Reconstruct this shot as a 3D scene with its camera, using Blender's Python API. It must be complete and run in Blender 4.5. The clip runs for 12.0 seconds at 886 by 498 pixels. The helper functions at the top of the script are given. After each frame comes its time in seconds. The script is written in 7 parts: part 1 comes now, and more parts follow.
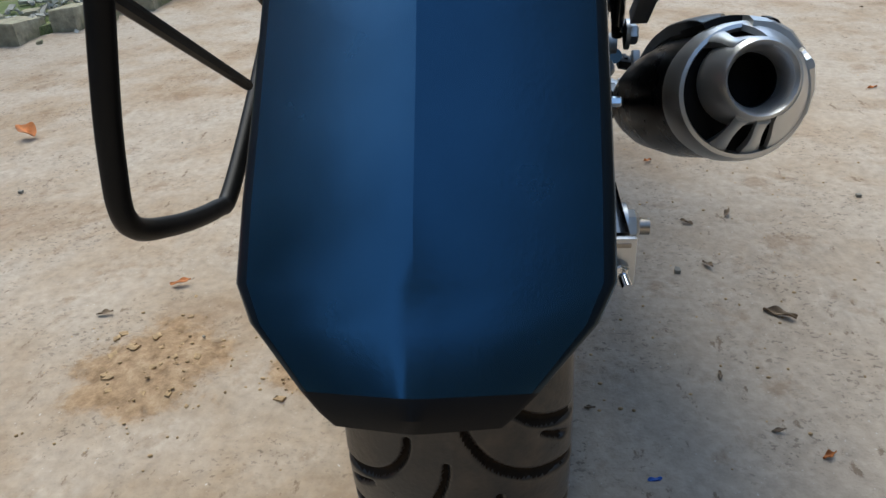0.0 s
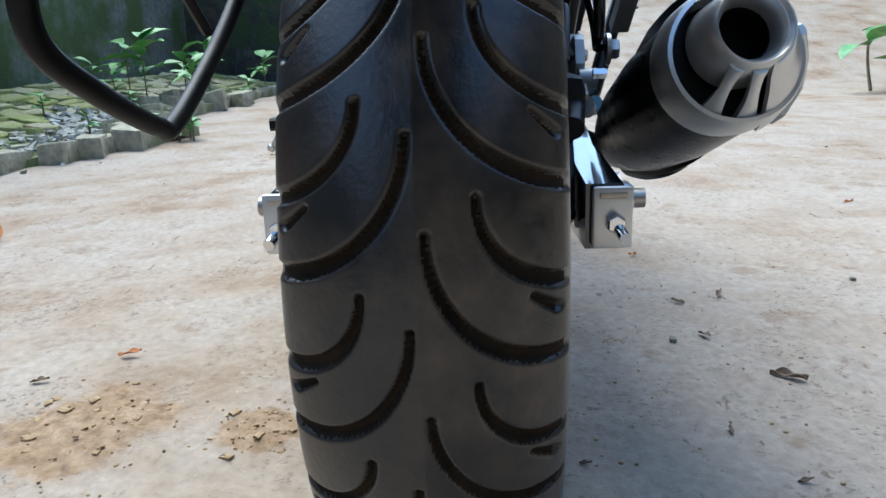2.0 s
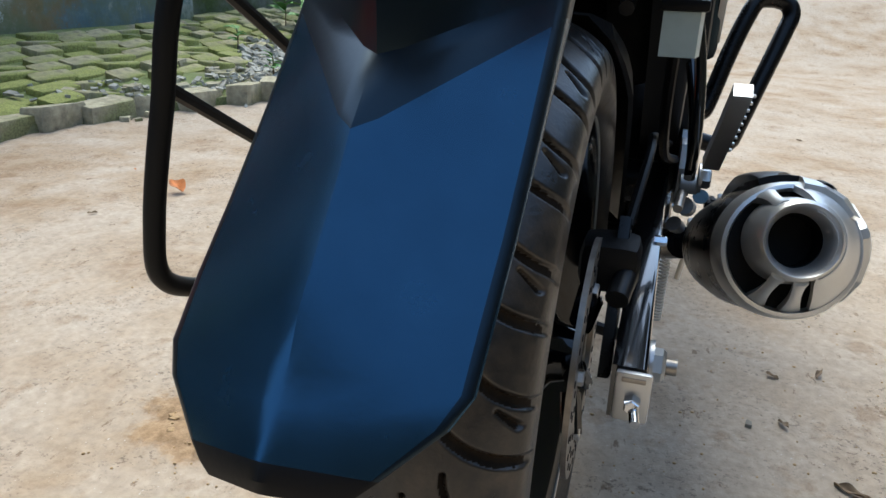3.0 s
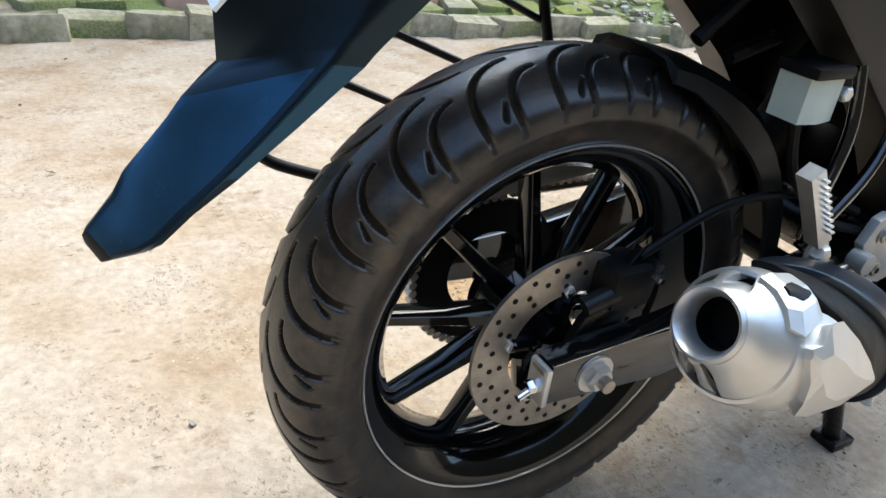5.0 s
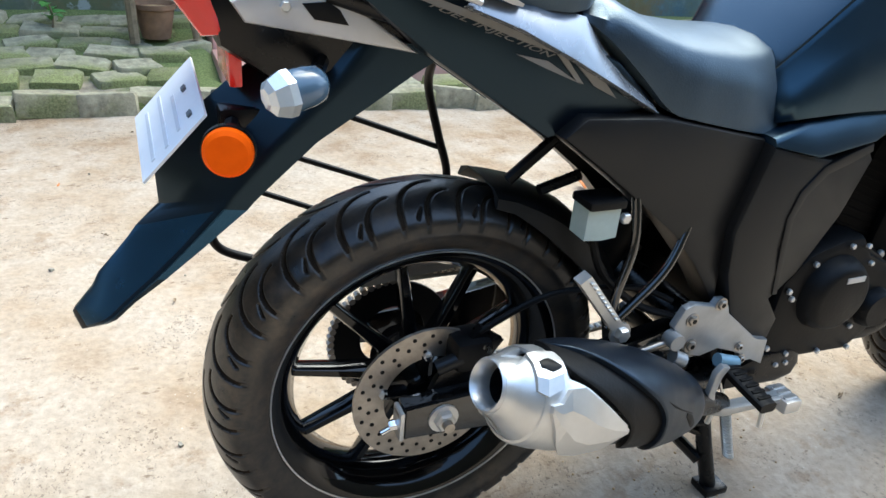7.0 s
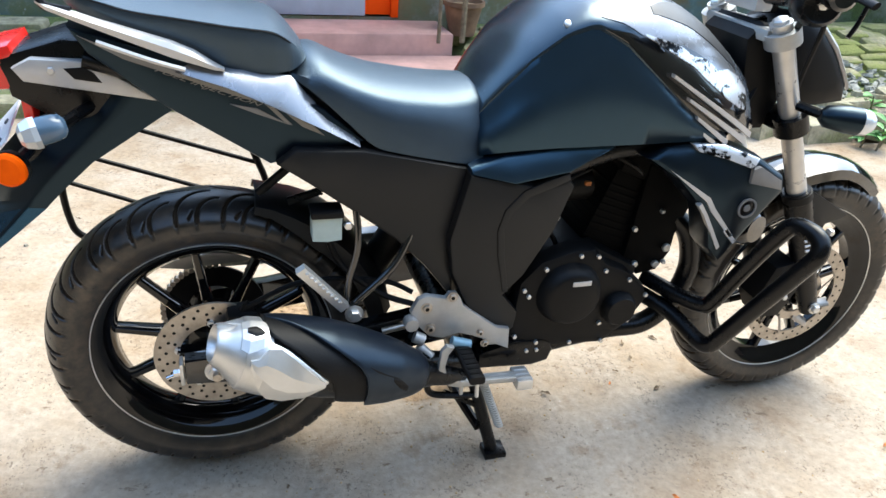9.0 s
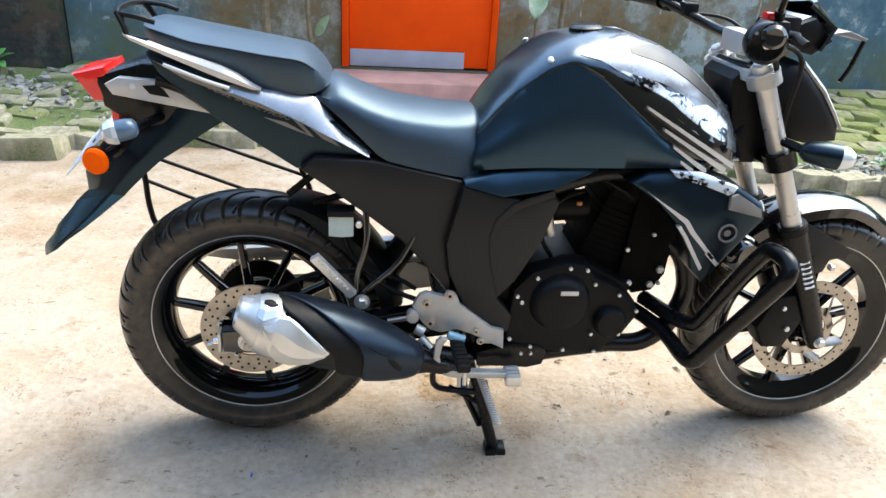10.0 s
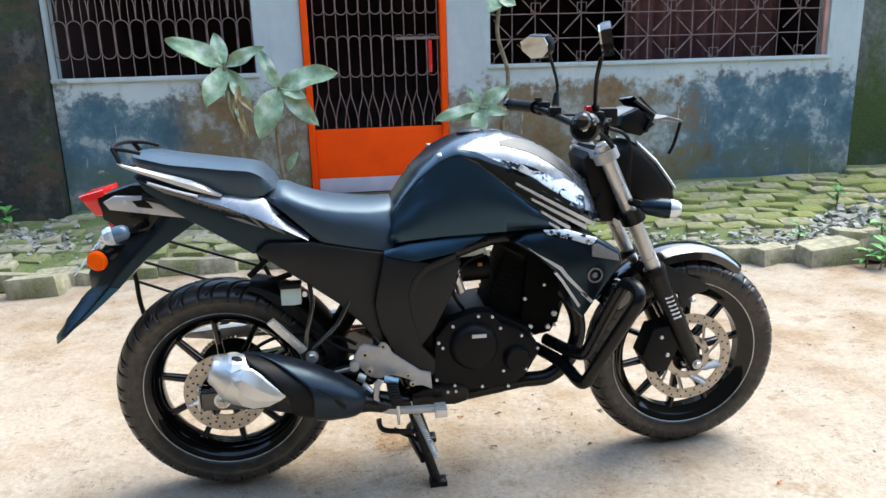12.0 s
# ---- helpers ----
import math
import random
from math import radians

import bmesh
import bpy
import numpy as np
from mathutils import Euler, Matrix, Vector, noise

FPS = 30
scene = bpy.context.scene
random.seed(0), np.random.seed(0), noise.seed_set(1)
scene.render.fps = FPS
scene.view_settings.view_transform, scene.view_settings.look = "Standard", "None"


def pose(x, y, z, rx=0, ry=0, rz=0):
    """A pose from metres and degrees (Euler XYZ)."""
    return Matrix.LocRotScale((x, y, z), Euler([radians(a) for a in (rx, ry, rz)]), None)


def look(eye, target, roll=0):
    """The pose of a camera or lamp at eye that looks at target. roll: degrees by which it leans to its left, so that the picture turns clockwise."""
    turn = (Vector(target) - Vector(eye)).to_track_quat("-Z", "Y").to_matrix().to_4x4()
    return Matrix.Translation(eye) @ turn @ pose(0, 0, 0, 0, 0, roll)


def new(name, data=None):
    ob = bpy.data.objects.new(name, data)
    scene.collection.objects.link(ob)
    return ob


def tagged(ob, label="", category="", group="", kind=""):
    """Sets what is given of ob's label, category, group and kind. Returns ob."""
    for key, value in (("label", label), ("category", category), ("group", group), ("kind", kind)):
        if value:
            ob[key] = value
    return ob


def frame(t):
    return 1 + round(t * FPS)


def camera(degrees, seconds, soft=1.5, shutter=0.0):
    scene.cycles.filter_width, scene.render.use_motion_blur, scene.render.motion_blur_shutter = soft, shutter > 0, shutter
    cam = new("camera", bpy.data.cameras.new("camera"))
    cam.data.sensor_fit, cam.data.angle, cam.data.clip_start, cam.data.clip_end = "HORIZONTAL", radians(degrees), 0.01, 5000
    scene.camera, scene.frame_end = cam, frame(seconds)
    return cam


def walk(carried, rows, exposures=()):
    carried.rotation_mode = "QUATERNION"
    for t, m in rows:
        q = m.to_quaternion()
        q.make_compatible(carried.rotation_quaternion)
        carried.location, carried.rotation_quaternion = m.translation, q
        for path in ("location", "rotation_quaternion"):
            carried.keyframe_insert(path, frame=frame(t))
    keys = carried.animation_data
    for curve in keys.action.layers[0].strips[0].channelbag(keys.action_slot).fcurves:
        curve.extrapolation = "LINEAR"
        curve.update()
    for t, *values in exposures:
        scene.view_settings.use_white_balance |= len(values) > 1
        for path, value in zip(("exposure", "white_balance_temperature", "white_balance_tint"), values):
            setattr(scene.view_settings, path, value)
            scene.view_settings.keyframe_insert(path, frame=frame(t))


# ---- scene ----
cam = camera(62.48, 12.0)
PATH = [
    (0, (-0.601, -0.031, 0.625), (1.139, 0.142, -0.345), -3.2),
    (0.5, (-0.622, -0.030, 0.509), (1.198, 0.122, -0.305), -3.2),
    (1, (-0.636, -0.027, 0.447), (1.246, 0.092, -0.219), -1.6),
    (1.5, (-0.611, -0.028, 0.408), (1.320, 0.040, -0.110), -0.7),
    (2, (-0.596, -0.030, 0.437), (1.328, 0.088, -0.097), -2.0),
    (2.5, (-0.609, -0.049, 0.535), (1.284, 0.169, -0.072), -2.4),
    (3, (-0.617, -0.118, 0.642), (1.174, 0.410, -0.075), 2.0),
    (3.2, (-0.595, -0.145, 0.668), (1.113, 0.564, -0.095), 2.8),
    (4.8, (-0.468, -0.503, 0.777), (0.524, 0.945, -0.182), 7.3),
    (5, (-0.452, -0.554, 0.776), (0.452, 0.927, -0.219), 6.7),
    (5.5, (-0.394, -0.684, 0.793), (0.458, 0.821, -0.210), 6.0),
    (6, (-0.356, -0.733, 0.827), (0.401, 0.818, -0.185), 5.6),
    (6.5, (-0.339, -0.758, 0.881), (0.481, 0.783, -0.095), 7.6),
    (7, (-0.349, -0.845, 0.976), (0.395, 0.773, 0.065), 5.1),
    (7.2, (-0.362, -0.890, 1.017), (0.355, 0.715, 0.063), 4.7),
    (8.8, (-0.021, -1.235, 1.161), (0.489, 0.459, 0.229), 3.8),
    (9, (0.050, -1.256, 1.162), (0.591, 0.422, 0.217), 4.6),
    (9.5, (0.198, -1.320, 1.164), (0.663, 0.384, 0.226), 3.3),
    (10, (0.241, -1.524, 1.171), (0.464, 0.285, 0.346), 3.5),
    (10.5, (0.312, -1.825, 1.127), (0.506, 0.052, 0.463), 2.7),
    (11, (0.330, -1.940, 1.169), (0.555, -0.041, 0.583), -1.1),
    (11.5, (0.343, -1.979, 1.183), (0.596, -0.085, 0.593), -1.9),
    (12, (0.368, -1.979, 1.164), (0.611, -0.056, 0.669), -1.7),
]
walk(cam, [(t, look(e, a, r)) for t, e, a, r in PATH], [(0.0, 0.31, 5900, 0), (0.5, 0.7, 6200, 0), (1.0, 0.68, 5600, 0), (2.0, 0.76, 5250, -1), (2.6, 0.88, 5150, -1), (3.0, 0.7, 6000, 0), (3.2, 0.7, 6000, 0), (4.8, 1.22, 6000, 0), (7.2, 1.28, 5800, -2), (10.0, 1.45, 6150, 1), (11.0, 1.24, 6100, 2), (12.0, 1.22, 6000, 1)])

# ---- light ----
world = bpy.data.worlds.new("sky")
scene.world = world
world.use_nodes = True
wn = world.node_tree
sky = wn.nodes.new("ShaderNodeTexSky")
sky.sky_type = "NISHITA"
sky.sun_disc = False
sky.sun_elevation = radians(58)
sky.sun_rotation = radians(60)
sky.dust_density = 2.6
sky.ozone_density = 0.9
sky.air_density = 1.0
wn.links.new(sky.outputs[0], wn.nodes["Background"].inputs[0])
wn.nodes["Background"].inputs[1].default_value = 0.26
lamp = bpy.data.lights.new("sun", "SUN")
lamp.energy = 1.5
lamp.angle = radians(48)
lamp.color = (1.0, 0.9, 0.76)
sun = new("sun", lamp)
sun.matrix_world = look((4, 2.4, 8), (0.5, 0, 0))


# ---- materials ----
def nodes_of(name):
    m = bpy.data.materials.new(name)
    m.use_nodes = True
    return m, m.node_tree, m.node_tree.nodes["Principled BSDF"]


def noise_node(nt, scale, detail=6, coord="Object", rough=0.6, stretch=None):
    tc = nt.nodes.new("ShaderNodeTexCoord")
    n = nt.nodes.new("ShaderNodeTexNoise")
    n.inputs["Scale"].default_value = scale
    n.inputs["Detail"].default_value = detail
    n.inputs["Roughness"].default_value = rough
    if stretch:
        mp = nt.nodes.new("ShaderNodeMapping")
        mp.inputs["Scale"].default_value = stretch
        nt.links.new(tc.outputs[coord], mp.inputs["Vector"])
        nt.links.new(mp.outputs[0], n.inputs["Vector"])
    else:
        nt.links.new(tc.outputs[coord], n.inputs["Vector"])
    return n


def ramp(nt, src, stops):
    r = nt.nodes.new("ShaderNodeValToRGB")
    el = r.color_ramp.elements
    while len(el) < len(stops):
        el.new(0.5)
    for e, (p, c) in zip(el, stops):
        e.position, e.color = p, (*c, 1) if len(c) == 3 else c
    nt.links.new(src, r.inputs[0])
    return r


def mix(nt, fac, a, b):
    m = nt.nodes.new("ShaderNodeMix")
    m.data_type = "RGBA"
    for sock, v in ((m.inputs[0], fac), (m.inputs[6], a), (m.inputs[7], b)):
        if isinstance(v, (int, float)):
            sock.default_value = v
        elif isinstance(v, tuple):
            sock.default_value = (*v, 1)
        else:
            nt.links.new(v, sock)
    return m.outputs[2]


def bump(nt, bsdf, src, strength, dist):
    b = nt.nodes.new("ShaderNodeBump")
    b.inputs["Strength"].default_value = strength
    b.inputs["Distance"].default_value = dist
    nt.links.new(src, b.inputs["Height"])
    nt.links.new(b.outputs[0], bsdf.inputs["Normal"])


def surface(name, base, rough=0.5, metal=0.0, vary=0.15, scale=30, grain=300, relief=0.1, coat=0.0, rvary=0.1, spec=0.5, tint=None):
    """A worn surface: colour, gloss and relief vary at two scales."""
    m, nt, p = nodes_of(name)
    n1, n2 = noise_node(nt, scale), noise_node(nt, grain, 3)
    lo = tuple(c * (1 - vary) for c in base)
    hi = tuple(min(1, c * (1 + vary)) for c in base)
    r = ramp(nt, n1.outputs[0], [(0.3, lo), (0.7, hi)])
    nt.links.new(r.outputs[0], p.inputs["Base Color"])
    p.inputs["Metallic"].default_value = metal
    mr = nt.nodes.new("ShaderNodeMapRange")
    mr.inputs[3].default_value, mr.inputs[4].default_value = max(0.02, rough - rvary), min(1, rough + rvary)
    nt.links.new(n1.outputs[0], mr.inputs[0])
    nt.links.new(mr.outputs[0], p.inputs["Roughness"])
    p.inputs["Coat Weight"].default_value = coat
    p.inputs["Specular IOR Level"].default_value = spec
    if tint:
        p.inputs["Specular Tint"].default_value = (*tint, 1)
    p.inputs["Coat Roughness"].default_value = 0.04
    if relief:
        bump(nt, p, n2.outputs[0], relief, 0.001)
    return m


M = {}
M["matt_black"] = surface("matt_black", (0.0035, 0.005, 0.0085), 0.3, vary=0.1, relief=0.05, rvary=0.04, spec=0.5, tint=(0.5, 0.78, 1.0))
M["tank_satin"] = surface("tank_satin", (0.008, 0.012, 0.018), 0.26, vary=0.1, relief=0.04, rvary=0.04, spec=0.9, tint=(0.55, 0.8, 1.0), coat=0.4)
M["tank_satin"].node_tree.nodes["Principled BSDF"].inputs["Coat Roughness"].default_value = 0.17
M["fender_paint"] = surface("fender_paint", (0.027, 0.072, 0.127), 0.26, 0.85, vary=0.08, relief=0.05, grain=420, rvary=0.04)
M["shield_blue"] = surface("shield_blue", (0.007, 0.0095, 0.015), 0.3, vary=0.1, relief=0.1, grain=420, rvary=0.05, spec=0.45, tint=(0.6, 0.8, 1.0))
M["satin_black"] = surface("satin_black", (0.003, 0.003, 0.0035), 0.28, spec=0.3, relief=0.03, rvary=0.06)
M["gloss_black"] = surface("gloss_black", (0.003, 0.003, 0.0035), 0.14, relief=0.0, coat=1.0, rvary=0.03)
M["engine_black"] = surface("engine_black", (0.0035, 0.0035, 0.0038), 0.5, spec=0.2, vary=0.3, relief=0.3, grain=220)
# engine_black again, darkened for the shadow round the cylinder
M["fin_black"] = surface("fin_black", (0.0015, 0.0015, 0.0016), 0.65, vary=0.3, relief=0.3, grain=220, spec=0.08)
M["plastic_grey"] = surface("plastic_grey", (0.0085, 0.008, 0.008), 0.4, spec=0.32, tint=(0.9, 0.95, 1.0), vary=0.1, relief=0.15, grain=500)
M["seat_vinyl"] = surface("seat_vinyl", (0.015, 0.021, 0.031), 0.38, spec=0.9, rvary=0.05, tint=(0.6, 0.82, 1.0), vary=0.12, relief=0.35, grain=420)
M["seat_vinyl"].node_tree.nodes["Principled BSDF"].inputs["Sheen Weight"].default_value = 0.16
M["seat_vinyl"].node_tree.nodes["Principled BSDF"].inputs["Sheen Tint"].default_value = (0.6, 0.82, 1.0, 1)
M["seat_vinyl"].node_tree.nodes["Principled BSDF"].inputs["Sheen Roughness"].default_value = 0.5
M["tank_silver"] = surface("tank_silver", (0.26, 0.275, 0.3), 0.26, 0.6, vary=0.06, relief=0.03, grain=500)
M["pad_grey"] = surface("pad_grey", (0.03, 0.032, 0.036), 0.45, vary=0.1, relief=0.1)
M["rod_black"] = surface("rod_black", (0.004, 0.004, 0.0045), 0.5, vary=0.2, relief=0.1, spec=0.2)
M["smoke_lens"] = surface("smoke_lens", (0.07, 0.115, 0.17), 0.2, vary=0.1, relief=0.0, coat=0.4)
M["shell_blue"] = surface("shell_blue", (0.0055, 0.011, 0.021), 0.33, vary=0.1, relief=0.05, rvary=0.04, spec=0.85, tint=(0.42, 0.75, 1.0), coat=0.08)
M["shell_blue"].node_tree.nodes["Principled BSDF"].inputs["Coat Roughness"].default_value = 0.3
M["seat_piping"] = surface("seat_piping", (0.004, 0.005, 0.007), 0.6, vary=0.2, relief=0.1, spec=0.2)
M["silver"] = surface("silver", (0.64, 0.64, 0.63), 0.36, 0.8, vary=0.06, relief=0.08, grain=400)
M["silver_paint"] = surface("silver_paint", (0.55, 0.54, 0.53), 0.38, 0.35, vary=0.06, relief=0.05)
M["decal_grey"] = surface("decal_grey", (0.2, 0.195, 0.19), 0.4, 0.2, vary=0.1, relief=0.03)
M["cast_grey"] = surface("cast_grey", (0.4, 0.4, 0.39), 0.42, 0.5, vary=0.12, relief=0.25, grain=350)
M["chrome"] = surface("chrome", (0.75, 0.76, 0.77), 0.14, 1.0, vary=0.06, relief=0.0)
M["steel"] = surface("steel", (0.42, 0.38, 0.33), 0.36, 0.9, vary=0.2, scale=60, relief=0.25, grain=500)
M["fork_grey"] = surface("fork_grey", (0.58, 0.565, 0.54), 0.3, 0.6, vary=0.08, relief=0.02)
M["rim_black"] = surface("rim_black", (0.0025, 0.0025, 0.003), 0.09, spec=0.3, relief=0.0, coat=0.25, rvary=0.03)
M["red_plastic"] = surface("red_plastic", (0.75, 0.02, 0.015), 0.2, vary=0.06, relief=0.0, coat=0.5)
M["orange_reflector"] = surface("orange_reflector", (1.0, 0.12, 0.0005), 0.5, vary=0.06, scale=60, relief=0.3, grain=260, coat=0.0, spec=0.05)
M["clear_lens"] = surface("clear_lens", (0.7, 0.74, 0.78), 0.1, 0.4, vary=0.1, relief=0.0, coat=0.6)
M["reservoir"] = surface("reservoir", (0.42, 0.5, 0.46), 0.35, vary=0.08, relief=0.05)
M["plate_white"] = surface("plate_white", (0.78, 0.79, 0.8), 0.45, vary=0.04, relief=0.05)
M["plate_grey"] = surface("plate_grey", (0.6, 0.62, 0.65), 0.5, vary=0.05, relief=0.0)
M["ink"] = surface("ink", (0.12, 0.13, 0.14), 0.6, vary=0.1, relief=0.0)
M["light_blue"] = surface("light_blue", (0.2, 0.33, 0.42), 0.45, 0.3, vary=0.1, relief=0.05)
M["mirror"] = surface("mirror", (0.42, 0.44, 0.44), 0.03, 1.0, vary=0.02, relief=0.0, rvary=0.01)
M["orange_paint"] = surface("orange_paint", (0.98, 0.082, 0.0015), 0.55, spec=0.12, vary=0.14, scale=3, relief=0.15, grain=90)
M["grey_tin"] = surface("grey_tin", (0.42, 0.45, 0.5), 0.5, 0.1, vary=0.12, scale=6, relief=0.1)
M["grille_iron"] = surface("grille_iron", (0.22, 0.15, 0.13), 0.6, vary=0.35, scale=20, relief=0.3, grain=120)
# the gloom of the unlit room is put into this near-black brown
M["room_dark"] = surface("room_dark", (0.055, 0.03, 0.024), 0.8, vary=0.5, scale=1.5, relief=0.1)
M["pink_cement"] = surface("pink_cement", (0.56, 0.33, 0.27), 0.7, vary=0.25, scale=4, relief=0.4, grain=120)
M["dull_cloth"] = surface("dull_cloth", (0.13, 0.05, 0.04), 0.9, vary=0.4, scale=6, relief=0.2)
M["terracotta"] = surface("terracotta", (0.2, 0.12, 0.07), 0.8, vary=0.4, scale=10, relief=0.3)
M["bark"] = surface("bark", (0.2, 0.16, 0.1), 0.85, vary=0.4, scale=25, relief=0.6, grain=80)
M["straw"] = surface("straw", (0.34, 0.27, 0.14), 0.8, vary=0.35, scale=20, relief=0.4)
M["dead_leaf"] = surface("dead_leaf", (0.16, 0.11, 0.065), 0.8, vary=0.5, scale=30, relief=0.4)
M["blue_scrap"] = surface("blue_scrap", (0.02, 0.1, 0.42), 0.4, vary=0.1, relief=0.05)
M["orange_leaf"] = surface("orange_leaf", (0.42, 0.14, 0.03), 0.7, vary=0.4, scale=40, relief=0.4)
M["crumb"] = surface("crumb", (0.36, 0.245, 0.125), 0.95, vary=0.45, scale=25, relief=0.5)
M["stone"] = surface("stone", (0.24, 0.22, 0.18), 0.9, vary=0.4, scale=14, relief=0.8, grain=90)


def painted_glint():
    """A bright sky reflection painted in silver that breaks up into dark flecks."""
    m, nt, p = nodes_of("painted_glint")
    n = noise_node(nt, 38, 6, rough=0.7)
    r = ramp(nt, n.outputs[0], [(0.44, (0.004, 0.004, 0.005)), (0.5, (0.75, 0.76, 0.78))])
    nt.links.new(r.outputs[0], p.inputs["Base Color"])
    p.inputs["Metallic"].default_value = 0.5
    p.inputs["Roughness"].default_value = 0.2
    return m


M["painted_glint"] = painted_glint()


def leaf_material(name, base, vein):
    m, nt, p = nodes_of(name)
    n = noise_node(nt, 9)
    nt.links.new(ramp(nt, n.outputs[0], [(0.3, tuple(c * 0.7 for c in base)), (0.5, tuple(c * 1.4 for c in base)), (0.68, vein)]).outputs[0], p.inputs["Base Color"])
    p.inputs["Roughness"].default_value = 0.5
    bump(nt, p, noise_node(nt, 60, 3).outputs[0], 0.3, 0.004)
    return m


M["leaf_pale"] = leaf_material("leaf_pale", (0.2, 0.28, 0.16), (0.55, 0.6, 0.47))
M["leaf_green"] = leaf_material("leaf_green", (0.07, 0.2, 0.04), (0.2, 0.36, 0.1))


def rubber():
    m, nt, p = nodes_of("tyre_rubber")
    n1, n2 = noise_node(nt, 7), noise_node(nt, 45)
    dust = ramp(nt, n1.outputs[0], [(0.4, (0, 0, 0)), (0.68, (1, 1, 1))])
    fine = ramp(nt, n2.outputs[0], [(0.34, (0, 0, 0)), (0.72, (1, 1, 1))])
    both = nt.nodes.new("ShaderNodeMath")
    both.operation = "MULTIPLY"
    nt.links.new(dust.outputs[0], both.inputs[0])
    nt.links.new(fine.outputs[0], both.inputs[1])
    nt.links.new(mix(nt, both.outputs[0], (0.012, 0.0115, 0.0112), (0.1, 0.072, 0.045)), p.inputs["Base Color"])
    gl = nt.nodes.new("ShaderNodeMapRange")
    gl.inputs[3].default_value, gl.inputs[4].default_value = 0.2, 0.44
    nt.links.new(n2.outputs[0], gl.inputs[0])
    nt.links.new(gl.outputs[0], p.inputs["Roughness"])
    p.inputs["Specular IOR Level"].default_value = 0.55
    bump(nt, p, noise_node(nt, 260, 4).outputs[0], 0.3, 0.001)
    return m


M["rubber"] = rubber()
M["groove_dust"] = surface("groove_dust", (0.024, 0.0165, 0.01), 0.85, vary=0.5, scale=40, relief=0.08, grain=260, spec=0.15)


# loose brown clay crusts on the ground: x, y, size
CRUSTS = ((0.19, 0.47, 0.1), (0.19, 0.245, 0.05), (0.46, 0.13, 0.07))


def dirt():
    """Trodden clay: pale and smooth, with browner loose patches, scuffs and a few dark crumbs."""
    m, nt, p = nodes_of("yard_dirt")
    big, mid, fine = noise_node(nt, 0.9, 5), noise_node(nt, 3.6, 8, rough=0.62), noise_node(nt, 60, 8)
    base = ramp(nt, mid.outputs[0], [(0.28, (0.27, 0.175, 0.1)), (0.44, (0.385, 0.29, 0.195)), (0.58, (0.455, 0.37, 0.28)), (0.75, (0.53, 0.46, 0.375))])
    area = ramp(nt, big.outputs[0], [(0.4, (0, 0, 0)), (0.62, (0.85, 0.85, 0.85))])
    c = mix(nt, area.outputs[0], base.outputs[0], (0.46, 0.385, 0.3))
    scuff = ramp(nt, noise_node(nt, 7, 10, rough=0.74).outputs[0], [(0.55, (0, 0, 0)), (0.64, (0.55, 0.55, 0.55))])
    c = mix(nt, scuff.outputs[0], c, (0.27, 0.18, 0.105))
    ridge = ramp(nt, noise_node(nt, 17, 9, rough=0.7, stretch=(1, 1.9, 1)).outputs[0], [(0.61, (0, 0, 0)), (0.66, (0.75, 0.75, 0.75))])
    c = mix(nt, ridge.outputs[0], c, (0.17, 0.115, 0.072))
    # clusters of small dark pits, and pale grit
    cluster = ramp(nt, noise_node(nt, 5.5, 5, rough=0.6).outputs[0], [(0.46, (0, 0, 0)), (0.6, (1, 1, 1))])
    pit_noise = noise_node(nt, 105, 5, rough=0.62, stretch=(1.5, 1, 1))
    pits = ramp(nt, pit_noise.outputs[0], [(0.575, (0, 0, 0)), (0.62, (0.6, 0.6, 0.6))])
    speck = nt.nodes.new("ShaderNodeMath")
    speck.operation = "MULTIPLY"
    nt.links.new(cluster.outputs[0], speck.inputs[0])
    nt.links.new(pits.outputs[0], speck.inputs[1])
    c = mix(nt, speck.outputs[0], c, (0.13, 0.1, 0.075))
    grit = ramp(nt, noise_node(nt, 170, 3, rough=0.5).outputs[0], [(0.7, (0, 0, 0)), (0.74, (0.8, 0.8, 0.8))])
    c = mix(nt, grit.outputs[0], c, (0.62, 0.56, 0.48))
    crack = noise_node(nt, 14, 9, rough=0.7)
    crust = ramp(nt, noise_node(nt, 30, 8, rough=0.7).outputs[0], [(0.35, (0.2, 0.115, 0.05)), (0.5, (0.34, 0.215, 0.11)), (0.65, (0.43, 0.3, 0.175))])
    where = nt.nodes.new("ShaderNodeTexCoord")
    for cx, cy, r in CRUSTS:
        far = nt.nodes.new("ShaderNodeVectorMath")
        far.operation = "DISTANCE"
        far.inputs[1].default_value = (cx, cy, 0)
        nt.links.new(where.outputs["Object"], far.inputs[0])
        rough = nt.nodes.new("ShaderNodeMath")
        rough.operation = "MULTIPLY_ADD"
        rough.inputs[1].default_value = r * 2.6
        nt.links.new(crack.outputs[0], rough.inputs[0])
        nt.links.new(far.outputs["Value"], rough.inputs[2])
        spot = nt.nodes.new("ShaderNodeMapRange")
        spot.inputs[1].default_value, spot.inputs[2].default_value = r * 2.5, r * 2.15
        spot.inputs[4].default_value = 0.8
        nt.links.new(rough.outputs[0], spot.inputs[0])
        c = mix(nt, spot.outputs[0], c, crust.outputs[0])
    tone = ramp(nt, fine.outputs[0], [(0.3, (0.7, 0.7, 0.7)), (0.7, (0.96, 0.96, 0.96))])
    k = nt.nodes.new("ShaderNodeMix")
    k.data_type, k.blend_type = "RGBA", "MULTIPLY"
    k.inputs[0].default_value = 1.0
    nt.links.new(c, k.inputs[6])
    nt.links.new(tone.outputs[0], k.inputs[7])
